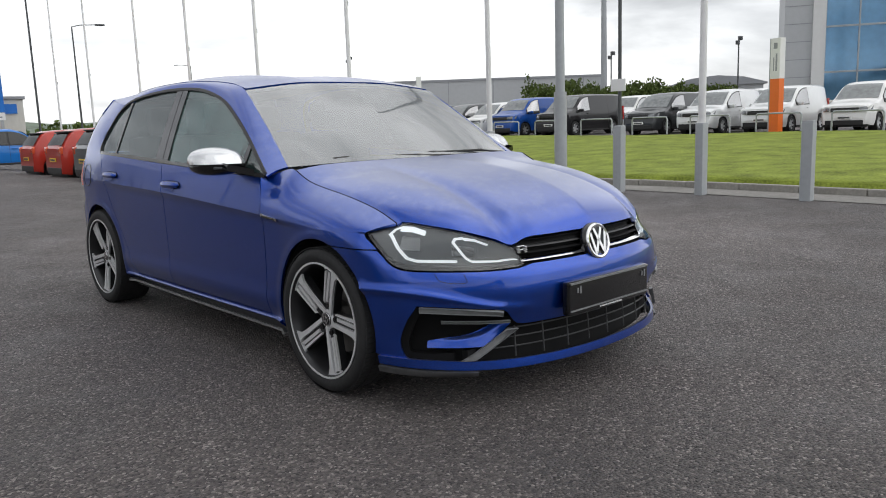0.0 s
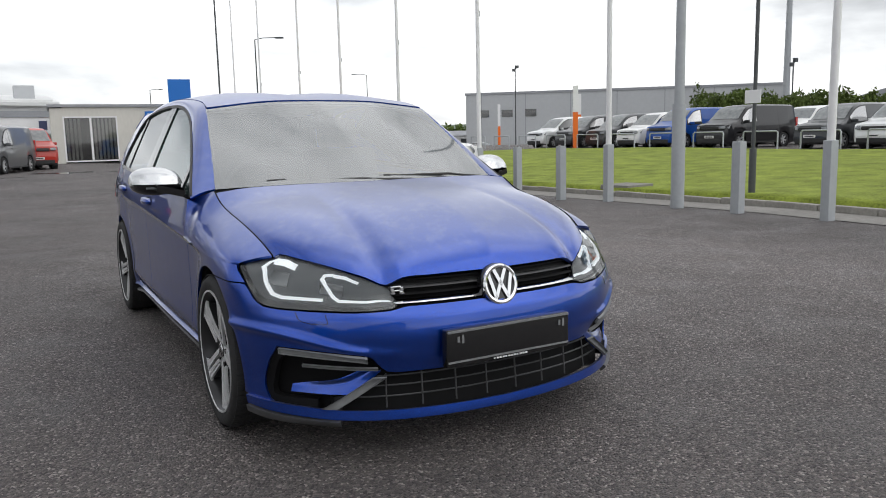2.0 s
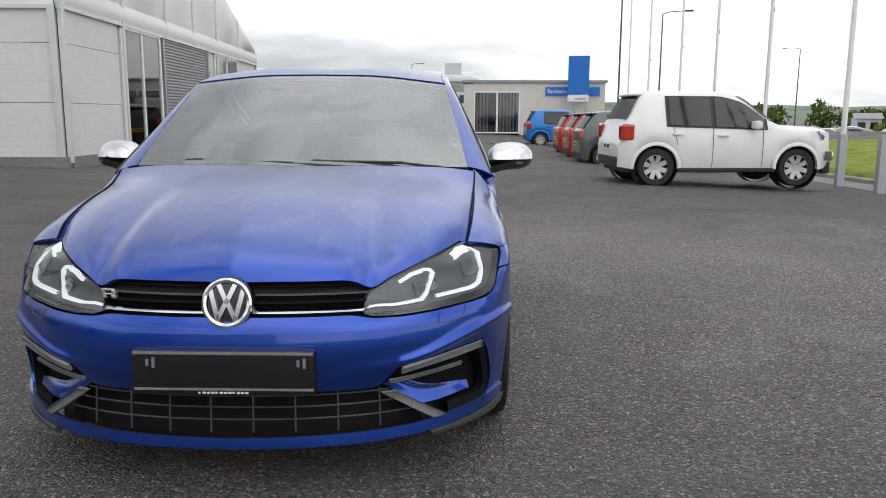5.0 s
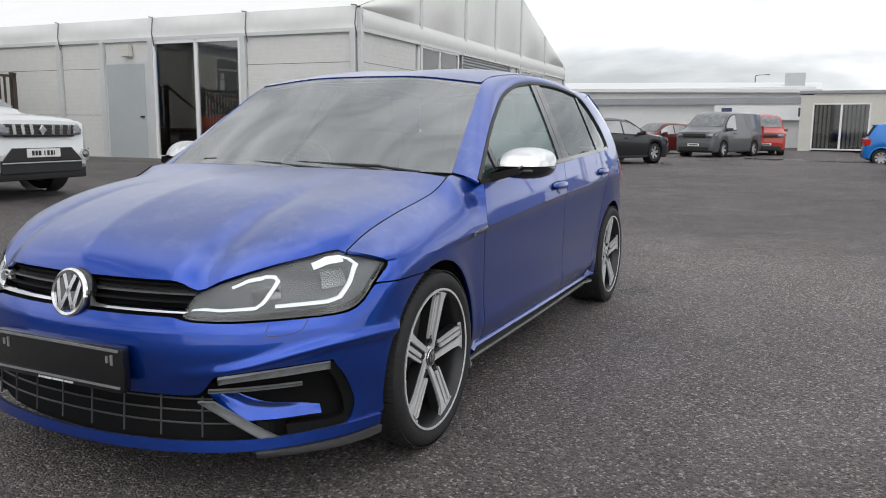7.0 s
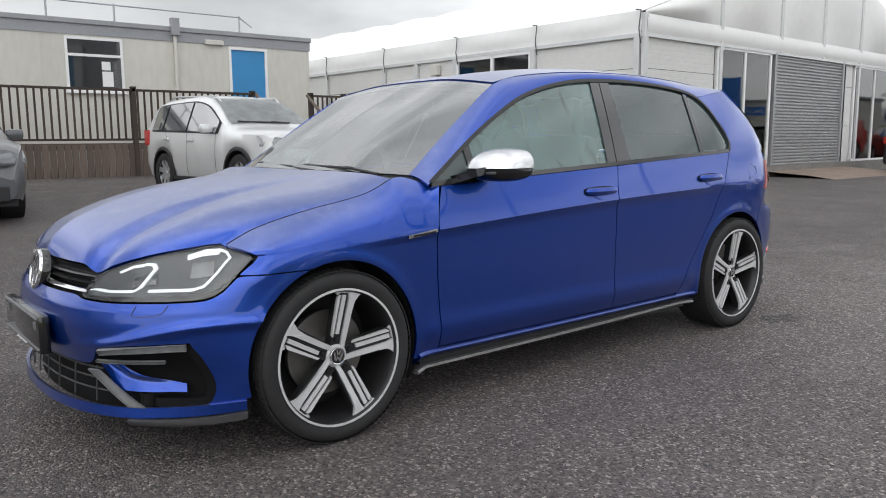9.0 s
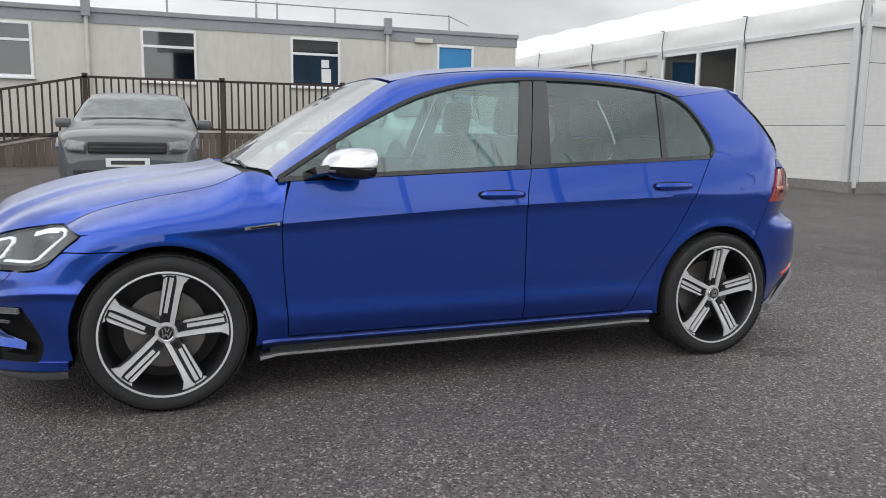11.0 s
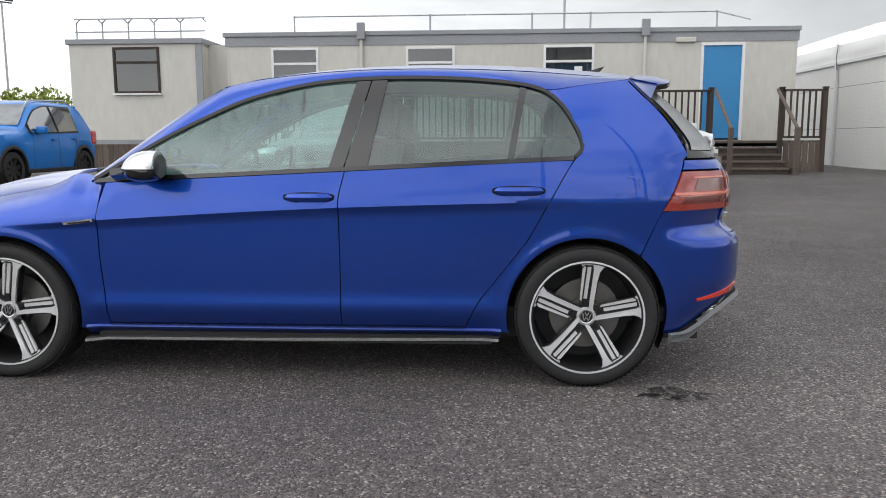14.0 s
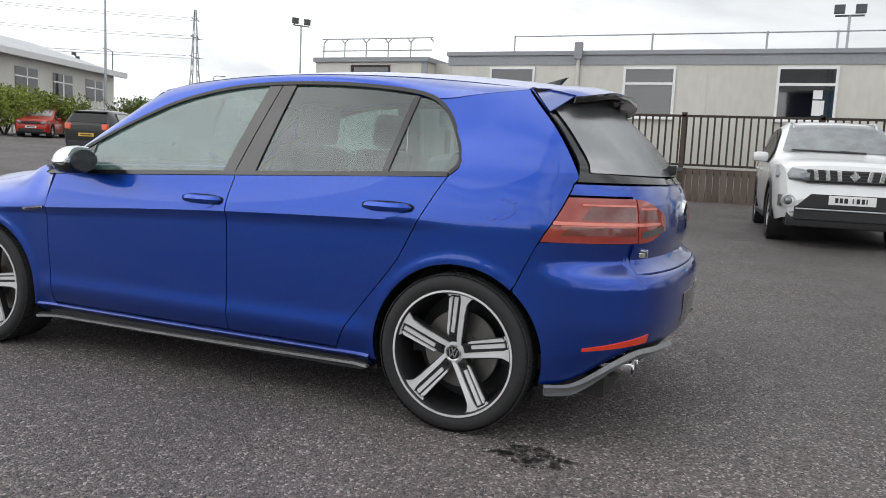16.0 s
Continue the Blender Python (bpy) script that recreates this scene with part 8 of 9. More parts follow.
def lamp_point(f, g, off):
    s_ = hl_in + (hl_out - hl_in) * f
    a, b = hl_lo(s_), hl_hi(s_)
    return surf(s_, a + (b - a) * g, off)


for s in SIDES:
    lamp_body = skin("headlight", [[lamp_point(i / 30, j / 8, -0.022) for i in range(31)] for j in range(9)], s, "lamp_inner", hero, 0, "clear headlight with white light strips")
    skin("headlight_rim", [[lamp_point(i / 30, j, o) for i in range(31)] for j, o in ((0.0, -0.022), (0.0, -0.001), (0.05, -0.001), (0.05, -0.02))], s, "gloss_black", lamp_body, 0)
    lens = skin("lens", [[lamp_point(i / 30, j / 8, 0.001) for i in range(31)] for j in range(9)], s, "lens", lamp_body, 0, "clear plastic lens")
    lens.visible_shadow = False
    skin("lamp_edge", [[lamp_point(i / 30, 1 - j * 0.05, -0.004 - j * 0.018) for i in range(31)] for j in (0, 1)], s, "gloss_black", lamp_body, 0)
    for path, w in ((((0.605, 0.84), (0.70, 0.88), (0.81, 0.86)), 0.055), (((0.80, 0.90), (0.855, 0.83), (0.875, 0.68), (0.80, 0.44), (0.725, 0.23), (0.66, 0.19), (0.42, 0.21)), 0.026), (((0.215, 0.80), (0.30, 0.86), (0.375, 0.83)), 0.035), (((0.37, 0.86), (0.425, 0.80), (0.44, 0.70), (0.365, 0.30), (0.33, 0.22), (0.16, 0.25), (0.03, 0.38)), 0.026)):
        bm = bmesh.new()
        rows = []
        for k in range(len(path)):
            q = [Vector(path[max(k - 1, 0)]), Vector(path[k]), Vector(path[min(k + 1, len(path) - 1)])]
            b = q[2] - q[0]
            nrm = Vector((-b.y * 0.45, b.x)).normalized()
            nrm.x *= 0.38
            if k:
                for h in (0.33, 0.67):
                    m_, n_ = Vector(path[k - 1]).lerp(q[1], h), last.lerp(nrm, h)
                    rows.append([lamp_point(m_.x + n_.x * w * e, m_.y + n_.y * w * e, -0.012 + o) for e, o in ((-1, -0.008), (-1, 0.004), (1, 0.004), (1, -0.008))])
            rows.append([lamp_point(q[1].x + nrm.x * w * e, q[1].y + nrm.y * w * e, -0.012 + o) for e, o in ((-1, -0.008), (-1, 0.004), (1, 0.004), (1, -0.008))])
            last = nrm
        grid(bm, [[(p.x * s, p.y, p.z) for p in r] for r in rows], flip=s > 0)
        part("light_strip", bm, "drl", lamp_body, "lit white light strip", 40)
    for f, g in ((0.37, 0.50), (0.70, 0.58)):
        skin("reflector", [[lamp_point(f - 0.06 + 0.14 * i / 6, g - 0.17 + 0.30 * k / 4, -0.017 + 0.004 * (k % 2)) for i in range(7)] for k in range(5)], s, "lamp_chrome", lamp_body, 0)
    skin("indicator_strip", [[lamp_point(0.06 + 0.78 * i / 20, 0.02 + 0.09 * j, -0.010) for i in range(21)] for j in (0, 1)], s, "gloss_black", lamp_body, 0)
    # washer cover outline
    strip(lambda a, b, o: surf(at_x(a), b, o), [(0.635, 0.545), (0.628, 0.515), (0.70, 0.522), (0.72, 0.552)], 0.0009, 0.0009, 0.0018, s, "washer_cap_seam", "gloss_black", hero, 0.003, 20)

# tail lamps, rear bumper, diffuser
t_in = at_x(0.44, False)
t_mid = at_x(0.655, False)
tl_lo = lambda s_: 0.772 + 0.014 * smoothstep(0.86, 0.95, s_) + 0.03 * smoothstep(t_mid + 0.01, t_in, s_)
tl_hi = lambda s_: 0.937 - 0.03 * smoothstep(t_mid, t_in, s_)
for s in SIDES:
    rows, rows_in = [], []
    for j in range(9):
        z_f = j / 8
        r = []
        for i in range(21):
            z = 0.775 + (0.943 - 0.775) * z_f
            s0 = at_y(tail_edge(z) + 0.0015)
            s_ = s0 + (t_mid - 0.0003 - s0) * i / 20
            r.append(surf(s_, tl_lo(s_) + (tl_hi(s_) - tl_lo(s_)) * z_f, 0.010))
        rows.append(r)
        rows_in.append([surf(t_mid + 0.0003 + (t_in - t_mid) * i / 12, tl_lo(t_mid + (t_in - t_mid) * i / 12) + (tl_hi(t_mid + (t_in - t_mid) * i / 12) - tl_lo(t_mid + (t_in - t_mid) * i / 12)) * z_f * (1 - 0.35 * (i / 12) ** 3), 0.014) for i in range(13)])
    tl = skin("tail_light", rows, s, "tail_red", hero, 0.02, "red and smoked tail light with pale band")
    skin("hatch_lamp", rows_in, s, "tail_red", tl, 0.014)
    skin("lamp_band", [[surf(at_y(1.672) + (t_in - 0.01 - at_y(1.672)) * i / 24, 0.842 + dz, o) for i in range(25)] for dz, o in ((-0.007, 0.012), (-0.005, 0.017), (0.005, 0.017), (0.007, 0.012))], s, "tail_band", tl, 0)
    # smoked inner fields under the red lens, edged by brighter red bars
    for a, b, z0, z1 in ((at_y(1.775), t_mid - 0.002, 0.856, 0.906), (at_y(1.70), t_mid - 0.002, 0.800, 0.829), (t_mid + 0.0025, t_in - 0.016, 0.856, 0.896)):
        skin("smoked_field", [[surf(a + (b - a) * i / 10 + (0.006 * k / 3 if a < t_mid else -0.002 * k / 3) * (1 - i / 10), z0 + (z1 - z0) * k / 3, 0.0118 + (0.004 if a > t_mid else 0)) for i in range(11)] for k in range(4)], s, "tail_smoke", tl, 0)
        skin("light_bar", [[surf(a + (b - a) * i / 10, z1 + 0.002 + 0.007 * k, 0.0125 + (0.004 if a > t_mid else 0)) for i in range(11)] for k in (0, 1)], s, "tail_band", tl, 0)
    skin("tail_panel", [[surf(at_y(1.66) + (at_x(0.60, False) - at_y(1.66)) * i / 14, 0.62 + 0.155 * j / 6, -0.006) for i in range(15)] for j in range(7)], s, "hero", hero, 0)
    skin("reverse_lamp", [[surf(at_x(0.64, False) + (at_x(0.46, False) - at_x(0.64, False)) * i / 8, 0.792 + 0.02 * i / 8 + 0.024 * j, 0.0165) for i in range(9)] for j in (0, 1)], s, "lamp_inner", tl, 0)
rb_lo = lambda s_: 0.235 + 0.155 * smoothstep(at_y(1.70), at_x(0.62, False), s_)
rb_edge = curve_of((at_y(1.53), 0.57), (at_y(1.545), 0.598), (at_y(1.59), 0.697), (at_y(1.630), 0.768), (at_y(1.70), 0.768))
rb_hi = lambda s_: rb_edge(s_) - 0.112 * smoothstep(at_x(0.705, False), at_x(0.64, False), s_)
rows = []
for j in range(53):
    r = []
    for i in range(65):
        f = i / 64
        z = 0.4
        s_ = 0.8
        for _ in range(24):
            y_arch = HUB_R + math.sqrt(max(0.0, ARCH ** 2 - (min(z, 0.60) - HUB_Z) ** 2))
            s0 = at_y(max(y_arch, 1.535) + 0.003)
            s_ = 0.5 * s_ + 0.5 * (s0 + (1 - s0) * f)
            z = rb_lo(s_) + (rb_hi(s_) - rb_lo(s_)) * j / 52
        r.append(surf(s_, z))
    rows.append(r)
full = [r + [Vector((-p.x, p.y, p.z)) for p in r[::-1][1:]] for r in rows]
skin("rear_bumper", full, 1, "hero", hero, 0.012, "blue rear bumper with red reflectors")
nose_sh = [[surf(at_x(0.66, False) + (1 - at_x(0.66, False)) * i / 16, z, o) for i in range(17)] for z, o in ((0.658, 0.0), (0.662, -0.06))]
skin("bumper_shelf", [r + [Vector((-p.x, p.y, p.z)) for p in r[::-1][1:]] for r in nose_sh], 1, "hero", hero, 0)
for s in SIDES:
    sa, sb = at_y(1.80), at_x(0.615, False)
    skin("rear_reflector", [[surf(sa + (sb - sa) * i / 14, 0.372 + 0.028 * i / 14 + (0.010 + 0.022 * i / 14) * k, 0.006) for i in range(15)] for k in (0, 1)], s, "reflex", hero, 0.008, "slim red reflector")
    sa = at_y(1.672)
    rows = []
    for i in range(27):
        s_ = sa + (at_x(0.42, False) - sa) * i / 26
        zt_ = 0.236 + 0.145 * smoothstep(at_y(1.74), at_x(0.64, False), s_)
        rows.append([surf(s_, zt_ - 0.034 * (1 - k / 3), 0.018 - 0.03 * (1 - k / 3) * smoothstep(at_y(1.74), at_x(0.6, False), s_)) for k in range(4)])
    skin("diffuser_wing", rows, -s, "dust_grey", hero, 0.02, "dusty grey diffuser edge")
    for x in (0.46, 0.555):
        bm = bmesh.new()
        lathe(bm, [(0.030, -0.06), (0.036, 0.0), (0.038, 0.07), (0.036, 0.074), (0.032, 0.068), (0.027, -0.05), (0.0, -0.05)], 28, "y")
        ob = part("exhaust_pipe", bm, "chrome", hero, "polished round exhaust tip", 50)
        ob.location = (x * s, 1.875, 0.290)
rows = [[surf(at_x(0.66, False) + (1 - at_x(0.66, False)) * i / 16, z, o) for i in range(17)] for z, o in ((0.392, -0.004), (0.33, -0.03), (0.26, -0.05), (0.20, -0.09))]
skin("diffuser", [r + [Vector((-p.x, p.y, p.z)) for p in r[::-1][1:]] for r in rows], 1, "black_plastic", hero, 0)
s_pl = at_x(0.27, False)
rows = [[surf(s_pl + (1 - s_pl) * i / 12, z, 0.003) for i in range(13)] for z in (0.435, 0.49, 0.548)]
skin("rear_plate_recess", [r + [Vector((-p.x, p.y, p.z)) for p in r[::-1][1:]] for r in rows], 1, "gloss_black", hero, 0.006, "empty dark rear plate recess")

# mirrors, handles, side badges, wipers, wheels
for s in SIDES:
    def lump(y0, z0, z1):
        rows = []
        for i in range(25):
            a = 2 * math.pi * i / 24
            r = []
            for j in range(13):
                b = -math.pi / 2 + math.pi * j / 12
                cx, cy, cz = math.sin(b), math.cos(b) * math.cos(a), math.cos(b) * math.sin(a)
                sup = lambda t, e: math.copysign(abs(t) ** e, t)
                x = 0.932 + 0.106 * sup(cx, 0.80)
                y = -0.588 + 0.098 * sup(cy, 0.80) + 0.03 * (x - 0.93) / 0.08
                z = 0.955 + (0.076 if cz > 0 else 0.052) * sup(cz, 0.85)
                y += 0.030 * (z - 0.955) / 0.076 if z > 0.955 else 0.0
                y = min(y, -0.520 + 0.12 * (x - 0.932))
                r.append(Vector((x, y, min(max(z, z0), z1))))
            rows.append(r)
        return rows
    mirror = skin("door_mirror", lump(0, 0.0, 0.9555), s, "gloss_black", hero, 0, "black mirror housing with satin silver cap", 50)
    skin("mirror_cap", [[p + Vector((0.003 * (p.x - 0.928) / 0.08, 0.003 * (p.y + 0.585) / 0.08, 0.003)) for p in r] for r in lump(0, 0.955, 2)], s, "satin_silver", mirror, 0, "satin silver mirror cap", 50)
    rows = [[surf(at_y(-0.76 + 0.12 * k), 0.893 + 0.014 * k, -0.01) + Vector((0.012 + t * 0.115, t * 0.03, 0.03 * t + 0.006)) for k in (0, 0.5, 1)] for t in (0, 0.4, 0.8, 1)]
    skin("mirror_foot", rows, s, "gloss_black", mirror, 0.03)
    part("mirror_indicator", boxes((s * 0.885, -0.684, 0.936, s * 0.985, -0.660, 0.945), bevel=0.003), "lamp_inner", mirror)
    bm = bmesh.new()
    lathe(bm, [(0.0, 0.0), (0.070, 0.0), (0.0745, -0.004), (0.076, -0.022)], 32, "y")
    bmesh.ops.transform(bm, matrix=Matrix.Translation((s * 0.934, -0.512, 0.968)) @ Matrix.Rotation(radians(s * 7), 4, "Z") @ Matrix.Diagonal((1.14, 1, 0.70, 1)), verts=bm.verts)
    part("mirror_glass", bm, "grille_dark", mirror, "dark edge of the mirror glass", 40)
    for ya, yb in ((0.0, 0.212), (0.905, 1.118)):
        zc = 0.831 + (ya > 0.5) * 0.028
        skin("handle_recess", [[surf(at_y(ya + 0.06 + 0.11 * (0.5 - 0.5 * math.cos(math.pi * i / 12))), zc - 0.014 + 0.026 * math.sin(math.pi * i / 12) * k, 0.0042) for i in range(13)] for k in (-1, -0.5, 0, 0.5, 1)], s, "hero", hero, 0)
        # flat near-black oval on the door skin paints the shade round the handle
        shade_oval = [[surf(at_y((ya + yb) / 2 + ((yb - ya) / 2 + 0.007) * math.cos(math.pi * i / 16)), zc + 0.0215 * math.sin(math.pi * i / 16) ** 0.6 * k, 0.0028) for i in range(17)] for k in (-1, 0, 1)]
        skin("handle_gap", shade_oval, -s, "void", hero, 0)
        bm = bmesh.new()
        rows = []
        for i in range(17):
            t = i / 16
            y = ya + (yb - ya) * t
            hh = 0.017 * (1 - (2 * t - 1) ** 6) ** 0.5 + 0.0005
            out = 0.008 + 0.026 * math.sin(math.pi * t) ** 0.35
            b = surf(at_y(y), zc, 0)
            rows.append([Vector((b.x + o, b.y, b.z + q)) for o, q in ((0.0, -hh), (out * 0.8, -hh * 0.9), (out, 0), (out * 0.8, hh * 0.9), (0.0, hh))])
        skin("door_handle", rows, -s, "hero", hero, 0, "blue door handle")
    strip(lambda y, z, o: surf(at_y(y), z, o), [(-0.998, 0.708), (-0.94, 0.714), (-0.862, 0.724)], 0.0015, 0.0115, 0.006, s, "wing_badge", "satin_silver", hero, 0.006, 10, "slim chrome wing badge")
    strip(lambda y, z, o: surf(at_y(y), z, o), [(-0.975, 0.712), (-0.93, 0.716), (-0.872, 0.7225)], 0.0012, 0.006, 0.0078, s, "wing_badge_inlay", "gloss_black", hero, 0.003, 8)
    if s > 0:
        for path in ([(1.47, 0.915), (1.504, 0.908), (1.525, 0.888), (1.522, 0.868), (1.49, 0.848), (1.463, 0.842)], [(1.46, 0.845), (1.44, 0.838), (1.425, 0.845)], [(1.495, 0.912), (1.53, 0.905)]):
            strip(body_point, path, 0.0035, 0.0035, 0.0022, s, "wet_streak", "wet_paint", hero, 0.002, 24, "dark wet trail on the paint")
    if s < 0:
        strip(lambda y, z, o: body_point(y, z, o), [(1.40, 0.80), (1.42, 0.90), (1.50, 0.915), (1.55, 0.88), (1.54, 0.79), (1.47, 0.775), (1.40, 0.80)], 0.0018, 0.0018, 0.003, s, "filler_flap_seam", "gloss_black", hero, 0.003, 40)


def hero_wheel(x, y, s, turn):
    w = part("wheel", lathe_bm([(0.243, -0.100), (0.250, -0.106), (0.272, -0.112), (0.293, -0.108), (0.304, -0.094), (0.3085, -0.06), (0.309, 0), (0.3085, 0.06), (0.304, 0.094), (0.293, 0.108), (0.272, 0.112), (0.250, 0.106), (0.243, 0.100)], 64), "rubber", hero, "low-profile black tyre on a five-spoke wheel", 50)
    w.matrix_basis = pose(x, y, HUB_Z, turn, 0, 0) if s > 0 else pose(x, y, HUB_Z, -turn, 0, 180)
    bm = lathe_bm([(0.246, 0.101), (0.2475, 0.107), (0.241, 0.108), (0.234, 0.099), (0.225, 0.055), (0.217, -0.09)], 64)
    part("rim_barrel", bm, "rim_dark", w, smooth=40)
    bm = lathe_bm([(0.2470, 0.1030), (0.2480, 0.1090), (0.2405, 0.1095), (0.2390, 0.1025)], 64)
    part("rim_edge", bm, "machined", w, "bright machined rim edge", 40)
    bm = lathe_bm([(0.155, -0.02), (0.155, 0.0), (0.075, 0.0), (0.07, 0.03), (0.0, 0.03)], 48)
    part("brake_disc", bm, "disc", w, smooth=40)
    part("hub_back", lathe_bm([(0.219, -0.085), (0.0, -0.085)], 48), "black_plastic", w)
    for i in range(5):
        a = 2 * math.pi * i / 5
        m = Matrix.Rotation(a, 4, "X")

        def slab(poly, x0, x1, ob_name, mat, parent):
            bm = bmesh.new()
            top, bot = [], []
            for (t, r) in poly:
                r = 0.05 + (r - 0.05) * 1.125 if r > 0.05 else r
                dish = -0.012 - 0.022 * (1 - min(1, r / 0.20)) ** 1.2
                top.append(bm.verts.new(m @ Vector((x1 + dish, t, r))))
                bot.append(bm.verts.new(m @ Vector((x0 + dish, t, r))))
            bm.faces.new(top)
            bm.faces.new(bot[::-1])
            for k in range(len(poly)):
                k2 = (k + 1) % len(poly)
                bm.faces.new((top[k], bot[k], bot[k2], top[k2]))
            bmesh.ops.recalc_face_normals(bm, faces=bm.faces)
            return part(ob_name, bm, mat, parent)
        base = slab([(-0.030, 0.03), (0.026, 0.03), (0.032, 0.13), (0.036, 0.195), (0.052, 0.2175), (-0.038, 0.2175), (-0.044, 0.195), (-0.039, 0.13), (-0.034, 0.07)], 0.062, 0.098, "spoke", "rim_dark", w)
        # wide arm that flares into the rim
        slab([(0.008, 0.036), (0.024, 0.030), (0.024, 0.060), (0.026, 0.15), (0.031, 0.185), (0.046, 0.206), (0.080, 0.2135), (0.076, 0.2200), (0.030, 0.2215), (-0.006, 0.2205), (0.002, 0.205), (0.0055, 0.19), (0.0055, 0.06)], 0.097, 0.108, "spoke_face", "machined", base)
        # two slim bars beside it
        slab([(-0.038, 0.070), (-0.030, 0.064), (-0.0305, 0.2005), (-0.035, 0.2015), (-0.0435, 0.192)], 0.097, 0.107, "spoke_face", "machined", base)
        slab([(-0.0225, 0.076), (-0.0085, 0.076), (-0.007, 0.2015), (-0.0225, 0.2015)], 0.097, 0.106, "spoke_face", "machined", base)
        slab([(-0.0445, 0.200), (-0.034, 0.2085), (-0.006, 0.2095), (0.004, 0.2205), (-0.030, 0.2215), (-0.058, 0.2185), (-0.060, 0.2135)], 0.097, 0.108, "spoke_tip", "machined", base)
        bm = bmesh.new()
        tube(bm, m @ Vector((0.06, -0.010, 0.058)), m @ Vector((0.080, -0.010, 0.058)), 0.0105, 0.0105, 10)
        part("wheel_bolt", bm, "gloss_black", w)
    part("hub", lathe_bm([(0.042, 0.04), (0.042, 0.070), (0.036, 0.077), (0.0, 0.077)], 32), "machined", w, smooth=40)
    part("centre_cap", lathe_bm([(0.031, 0.074), (0.030, 0.081), (0.026, 0.082), (0.0, 0.082)], 28), "gloss_black", w, smooth=40)
    ring = part("cap_ring", lathe_bm([(0.031, 0.0815), (0.0295, 0.0835), (0.026, 0.0825)], 28), "chrome", w)
    for (x0, y0), (x1, y1) in (((-0.017, 0.013), (-0.009, -0.019)), ((-0.009, -0.019), (0, 0.002)), ((0, 0.002), (0.009, -0.019)), ((0.009, -0.019), (0.017, 0.013)), ((-0.008, 0.02), (0, 0.003)), ((0, 0.003), (0.008, 0.02))):
        d = Vector((0, x1 - x0, y1 - y0))
        bm = bmesh.new()
        bmesh.ops.create_cube(bm, size=1, matrix=Matrix.Translation((0.0835, (x0 + x1) / 2, (y0 + y1) / 2)) @ Matrix.Rotation(math.atan2(d.z, d.y), 4, "X") @ Matrix.Diagonal((0.003, d.length + 0.002, 0.005, 1)))
        part("emblem_bar", bm, "chrome", w)
    # tread blocks
    bm = bmesh.new()
    for i in range(90):
        a = 2 * math.pi * i / 90
        rot = Matrix.Rotation(a, 4, "X")
        for x0, x1 in ((0.062, 0.100), (-0.100, -0.062), (0.012, 0.052), (-0.052, -0.012)):
            q = [rot @ Vector(p) for p in ((x0, -0.0085, 0.3070), (x1, -0.0085, 0.3070 - 0.06 * max(0, abs(x1) - 0.085)), (x1, 0.0085, 0.3070 - 0.06 * max(0, abs(x1) - 0.085)), (x0, 0.0085, 0.3070))]
            t = [rot @ (rot.inverted() @ p + Vector((0, 0, 0.0040))) for p in q]
            vs = [bm.verts.new(p) for p in q + t]
            for f in ((4, 5, 6, 7), (0, 1, 5, 4), (1, 2, 6, 5), (2, 3, 7, 6), (3, 0, 4, 7)):
                bm.faces.new([vs[k] for k in f])
    tagged(part("tread", bm, "rubber", w), kind="stuff")


def lathe_bm(prof, seg):
    bm = bmesh.new()
    lathe(bm, prof, seg, flip=True)
    return bm


for s, y, turn in ((1, HUB_F, -11), (1, HUB_R, -6), (-1, HUB_F, 20), (-1, HUB_R, 40)):
    hero_wheel(s * 0.762, y, s, turn)
    bm = bmesh.new()
    rows = []
    for r, x in ((ARCH + 0.002, None), (ARCH + 0.006, 0.76), (ARCH + 0.01, 0.60), (0.20, 0.58)):
        rows.append([(s * (x or min(0.86, surf(at_y(y + r * math.cos(radians(a))), HUB_Z + 0.2).x - 0.02)), y + r * math.cos(radians(a)), HUB_Z + r * math.sin(radians(a))) for a in range(-25, 206, 7)])
    grid(bm, rows, flip=s > 0)
    part("wheel_arch_liner", bm, "black_plastic", hero)

# inner shell that closes the gaps, floor, cabin
part("underbody", boxes((-0.60, -1.9, 0.16, 0.60, 1.85, 0.24), (-0.80, -0.90, 0.17, 0.80, 0.90, 0.26)), "black_plastic", hero)
for s in SIDES:
    rows = [[surf(at_y(y), z, -0.03) for y in np.linspace(-0.95, 0.93, 20)] for z in np.linspace(0.24, 0.90, 8)]
    skin("inner_side", rows, s, "black_plastic", hero, 0)
    rows = [[surf(at_y(y), z, -0.035) for y in np.linspace(-1.60, -0.90, 12)] for z in np.linspace(0.66, 0.70, 3)]
    skin("inner_side", rows, s, "black_plastic", hero, 0)
half = coons(bon_front, bon_rear, bon_mid, bon_side, 10, 8)
rows = [[Vector((-p.x, p.y + 0.02, p.z - 0.03)) for p in r[::-1]] + [p + Vector((0, 0.02, -0.03)) for p in r[1:]] for r in half]
skin("bonnet_liner", rows, 1, "black_plastic", hero, 0)
rows = [[Vector((-p.x, p.y, p.z - 0.03)) for p in r[::-1]] + [p + Vector((0, 0, -0.03)) for p in r[1:]] for r in coons(rf_front, rf_rear, rf_mid, rf_side, 8, 10)]
skin("headlining", rows, 1, "dust_grey", hero, 0)
part("cabin_floor", boxes((-0.74, -0.85, 0.27, 0.74, 1.75, 0.33)), "seat_dark", hero)
part("dashboard", boxes((-0.70, -0.92, 0.50, 0.70, -0.42, 0.90), bevel=0.06), "black_plastic", hero, "black dashboard", 40)
part("parcel_shelf", boxes((-0.55, 1.22, 0.90, 0.55, 1.72, 0.93)), "seat_dark", hero)


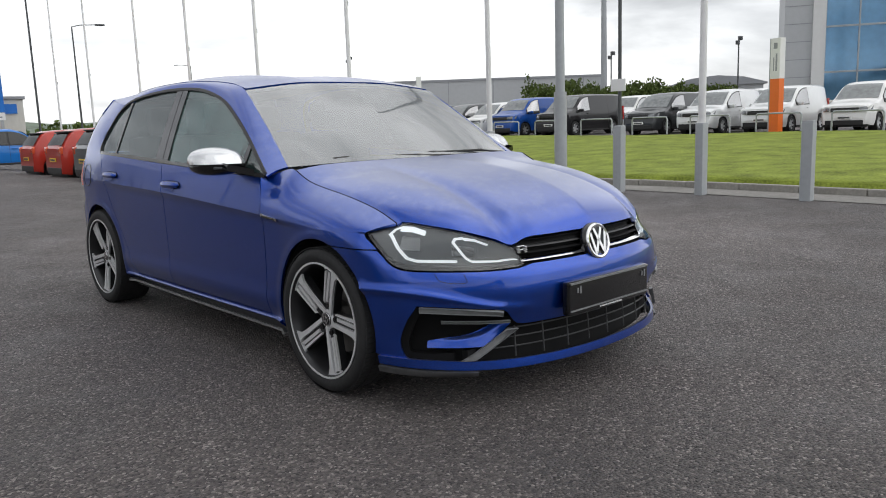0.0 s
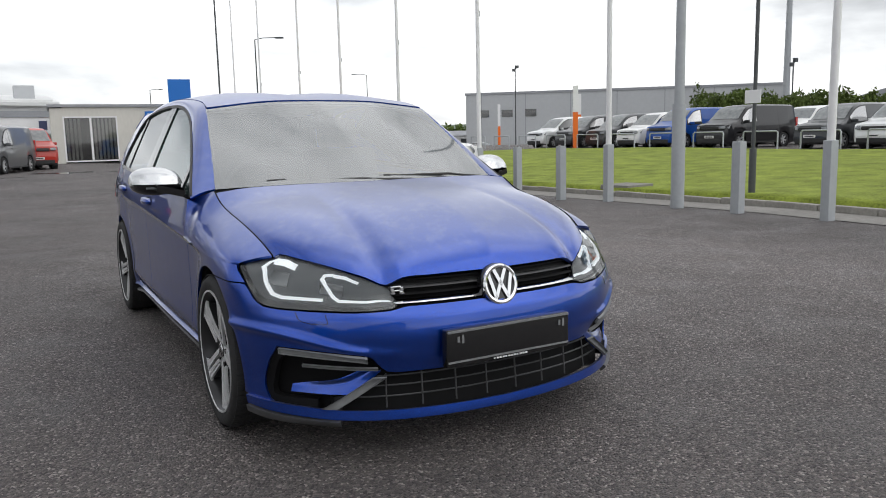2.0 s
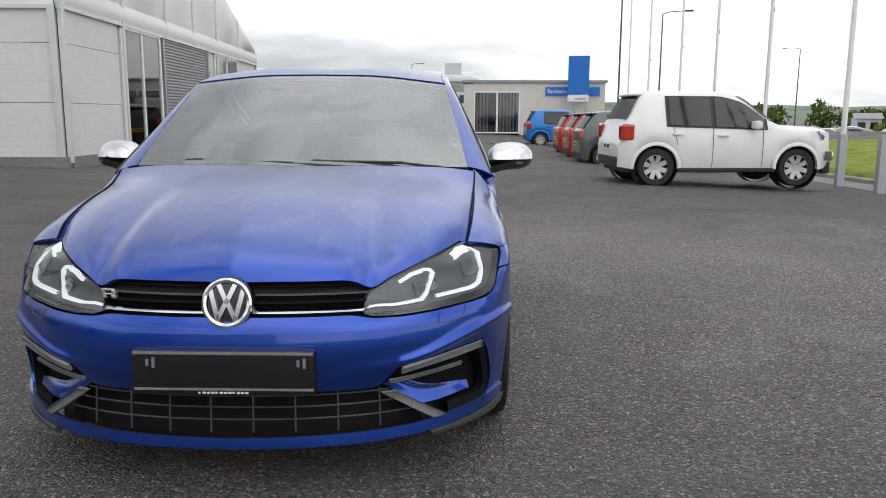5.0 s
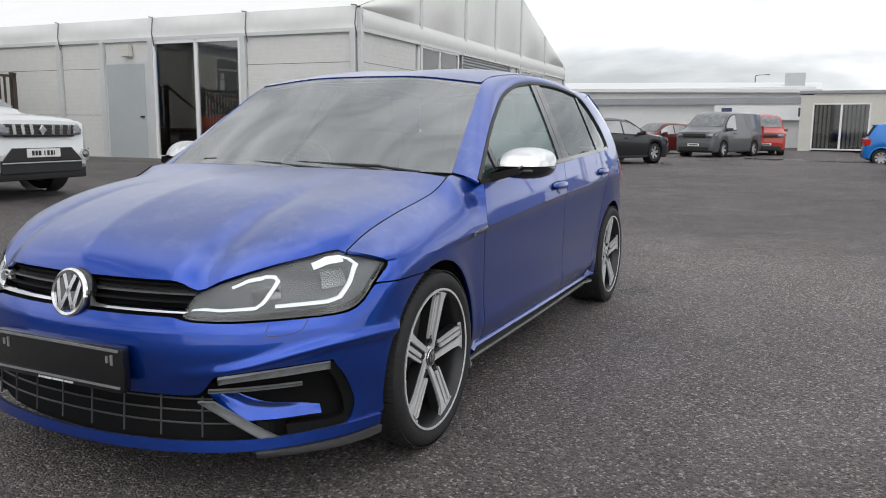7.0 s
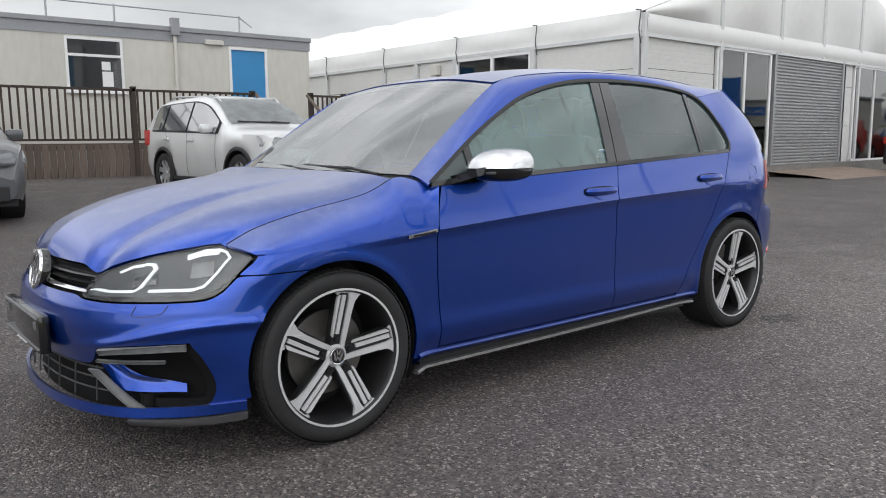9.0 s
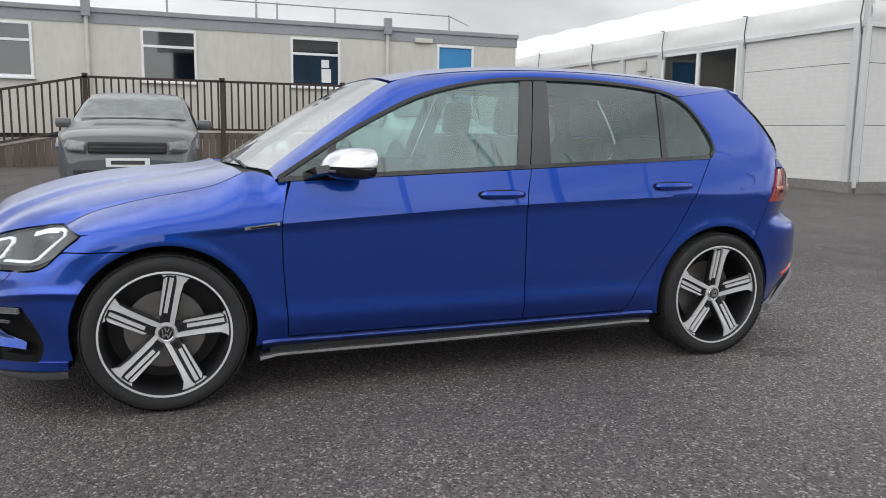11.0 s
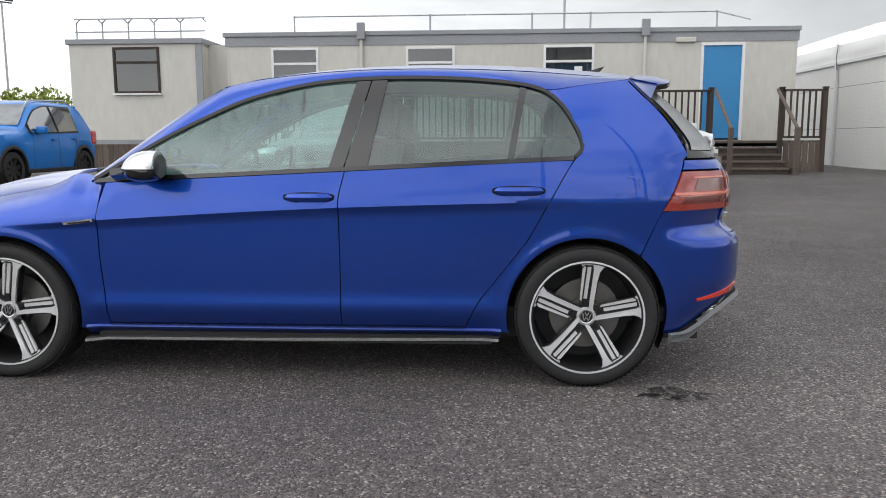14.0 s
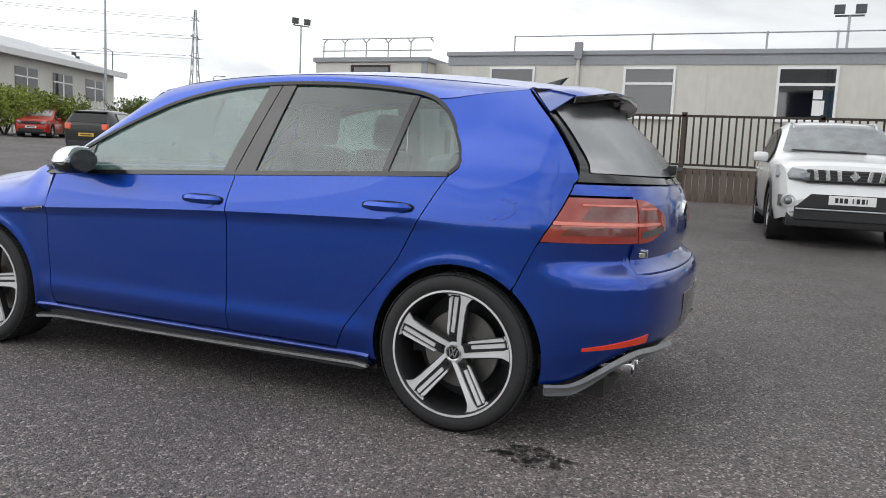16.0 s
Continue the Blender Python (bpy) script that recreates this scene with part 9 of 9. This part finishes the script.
def seat(x, y, w, name="front_seat"):
    ob = part(name, boxes((x - w / 2, y - 0.25, 0.36, x + w / 2, y + 0.25, 0.56), bevel=0.05), "seat_dark", hero, "dark cloth seat", 50)
    bm = boxes((-w / 2, -0.07, 0.0, w / 2, 0.07, 0.60), bevel=0.06)
    bmesh.ops.transform(bm, matrix=pose(x, y + 0.24, 0.50, -14), verts=bm.verts)
    part("backrest", bm, "seat_dark", ob, smooth=50)
    bm = boxes((-0.13, -0.05, 0.0, 0.13, 0.05, 0.19), bevel=0.045)
    bmesh.ops.transform(bm, matrix=pose(x, y + 0.385, 1.09, -8), verts=bm.verts)
    part("headrest", bm, "seat_dark", ob, smooth=50)


for x in (-0.37, 0.37):
    seat(x, -0.02, 0.50)
    seat(x, 0.85, 0.56, "rear_seat")
bm = bmesh.new()
rows = []
for i in range(33):
    a = 2 * math.pi * i / 32
    rows.append([(0.185 * math.cos(a) + 0.016 * math.cos(b) * math.cos(a), 0.016 * math.sin(b), 0.185 * math.sin(a) + 0.016 * math.cos(b) * math.sin(a)) for b in [2 * math.pi * k / 8 for k in range(8)]])
grid(bm, rows, close=True)
box(bm, -0.17, -0.015, -0.03, 0.17, 0.015, 0.03)
box(bm, -0.03, -0.015, -0.17, 0.03, 0.015, 0.0)
bmesh.ops.transform(bm, matrix=pose(-0.37, -0.36, 0.86, -22), verts=bm.verts)
part("steering_wheel", bm, "black_plastic", hero, "black three-spoke steering wheel", 50)
part("inner_mirror", boxes((-0.12, -0.30, 1.20, 0.12, -0.275, 1.26), (-0.045, -0.40, 1.26, 0.045, -0.30, 1.305), bevel=0.012), "black_plastic", hero)
for pts in ([(0.20, -1.005, 0.950), (-0.02, -0.985, 0.962), (-0.42, -0.93, 0.972), (-0.50, -0.915, 0.972)], [(0.62, -0.955, 0.945), (0.45, -0.965, 0.965), (0.10, -0.965, 0.972), (-0.02, -0.965, 0.968)]):
    bm = bmesh.new()
    for a, b in zip(pts, pts[1:]):
        tube(bm, Vector(a) - Vector((0, 0, 0.008)), Vector(b) - Vector((0, 0, 0.010)), 0.0065, 0.005, 8)
    part("wiper", bm, "black_plastic", hero)
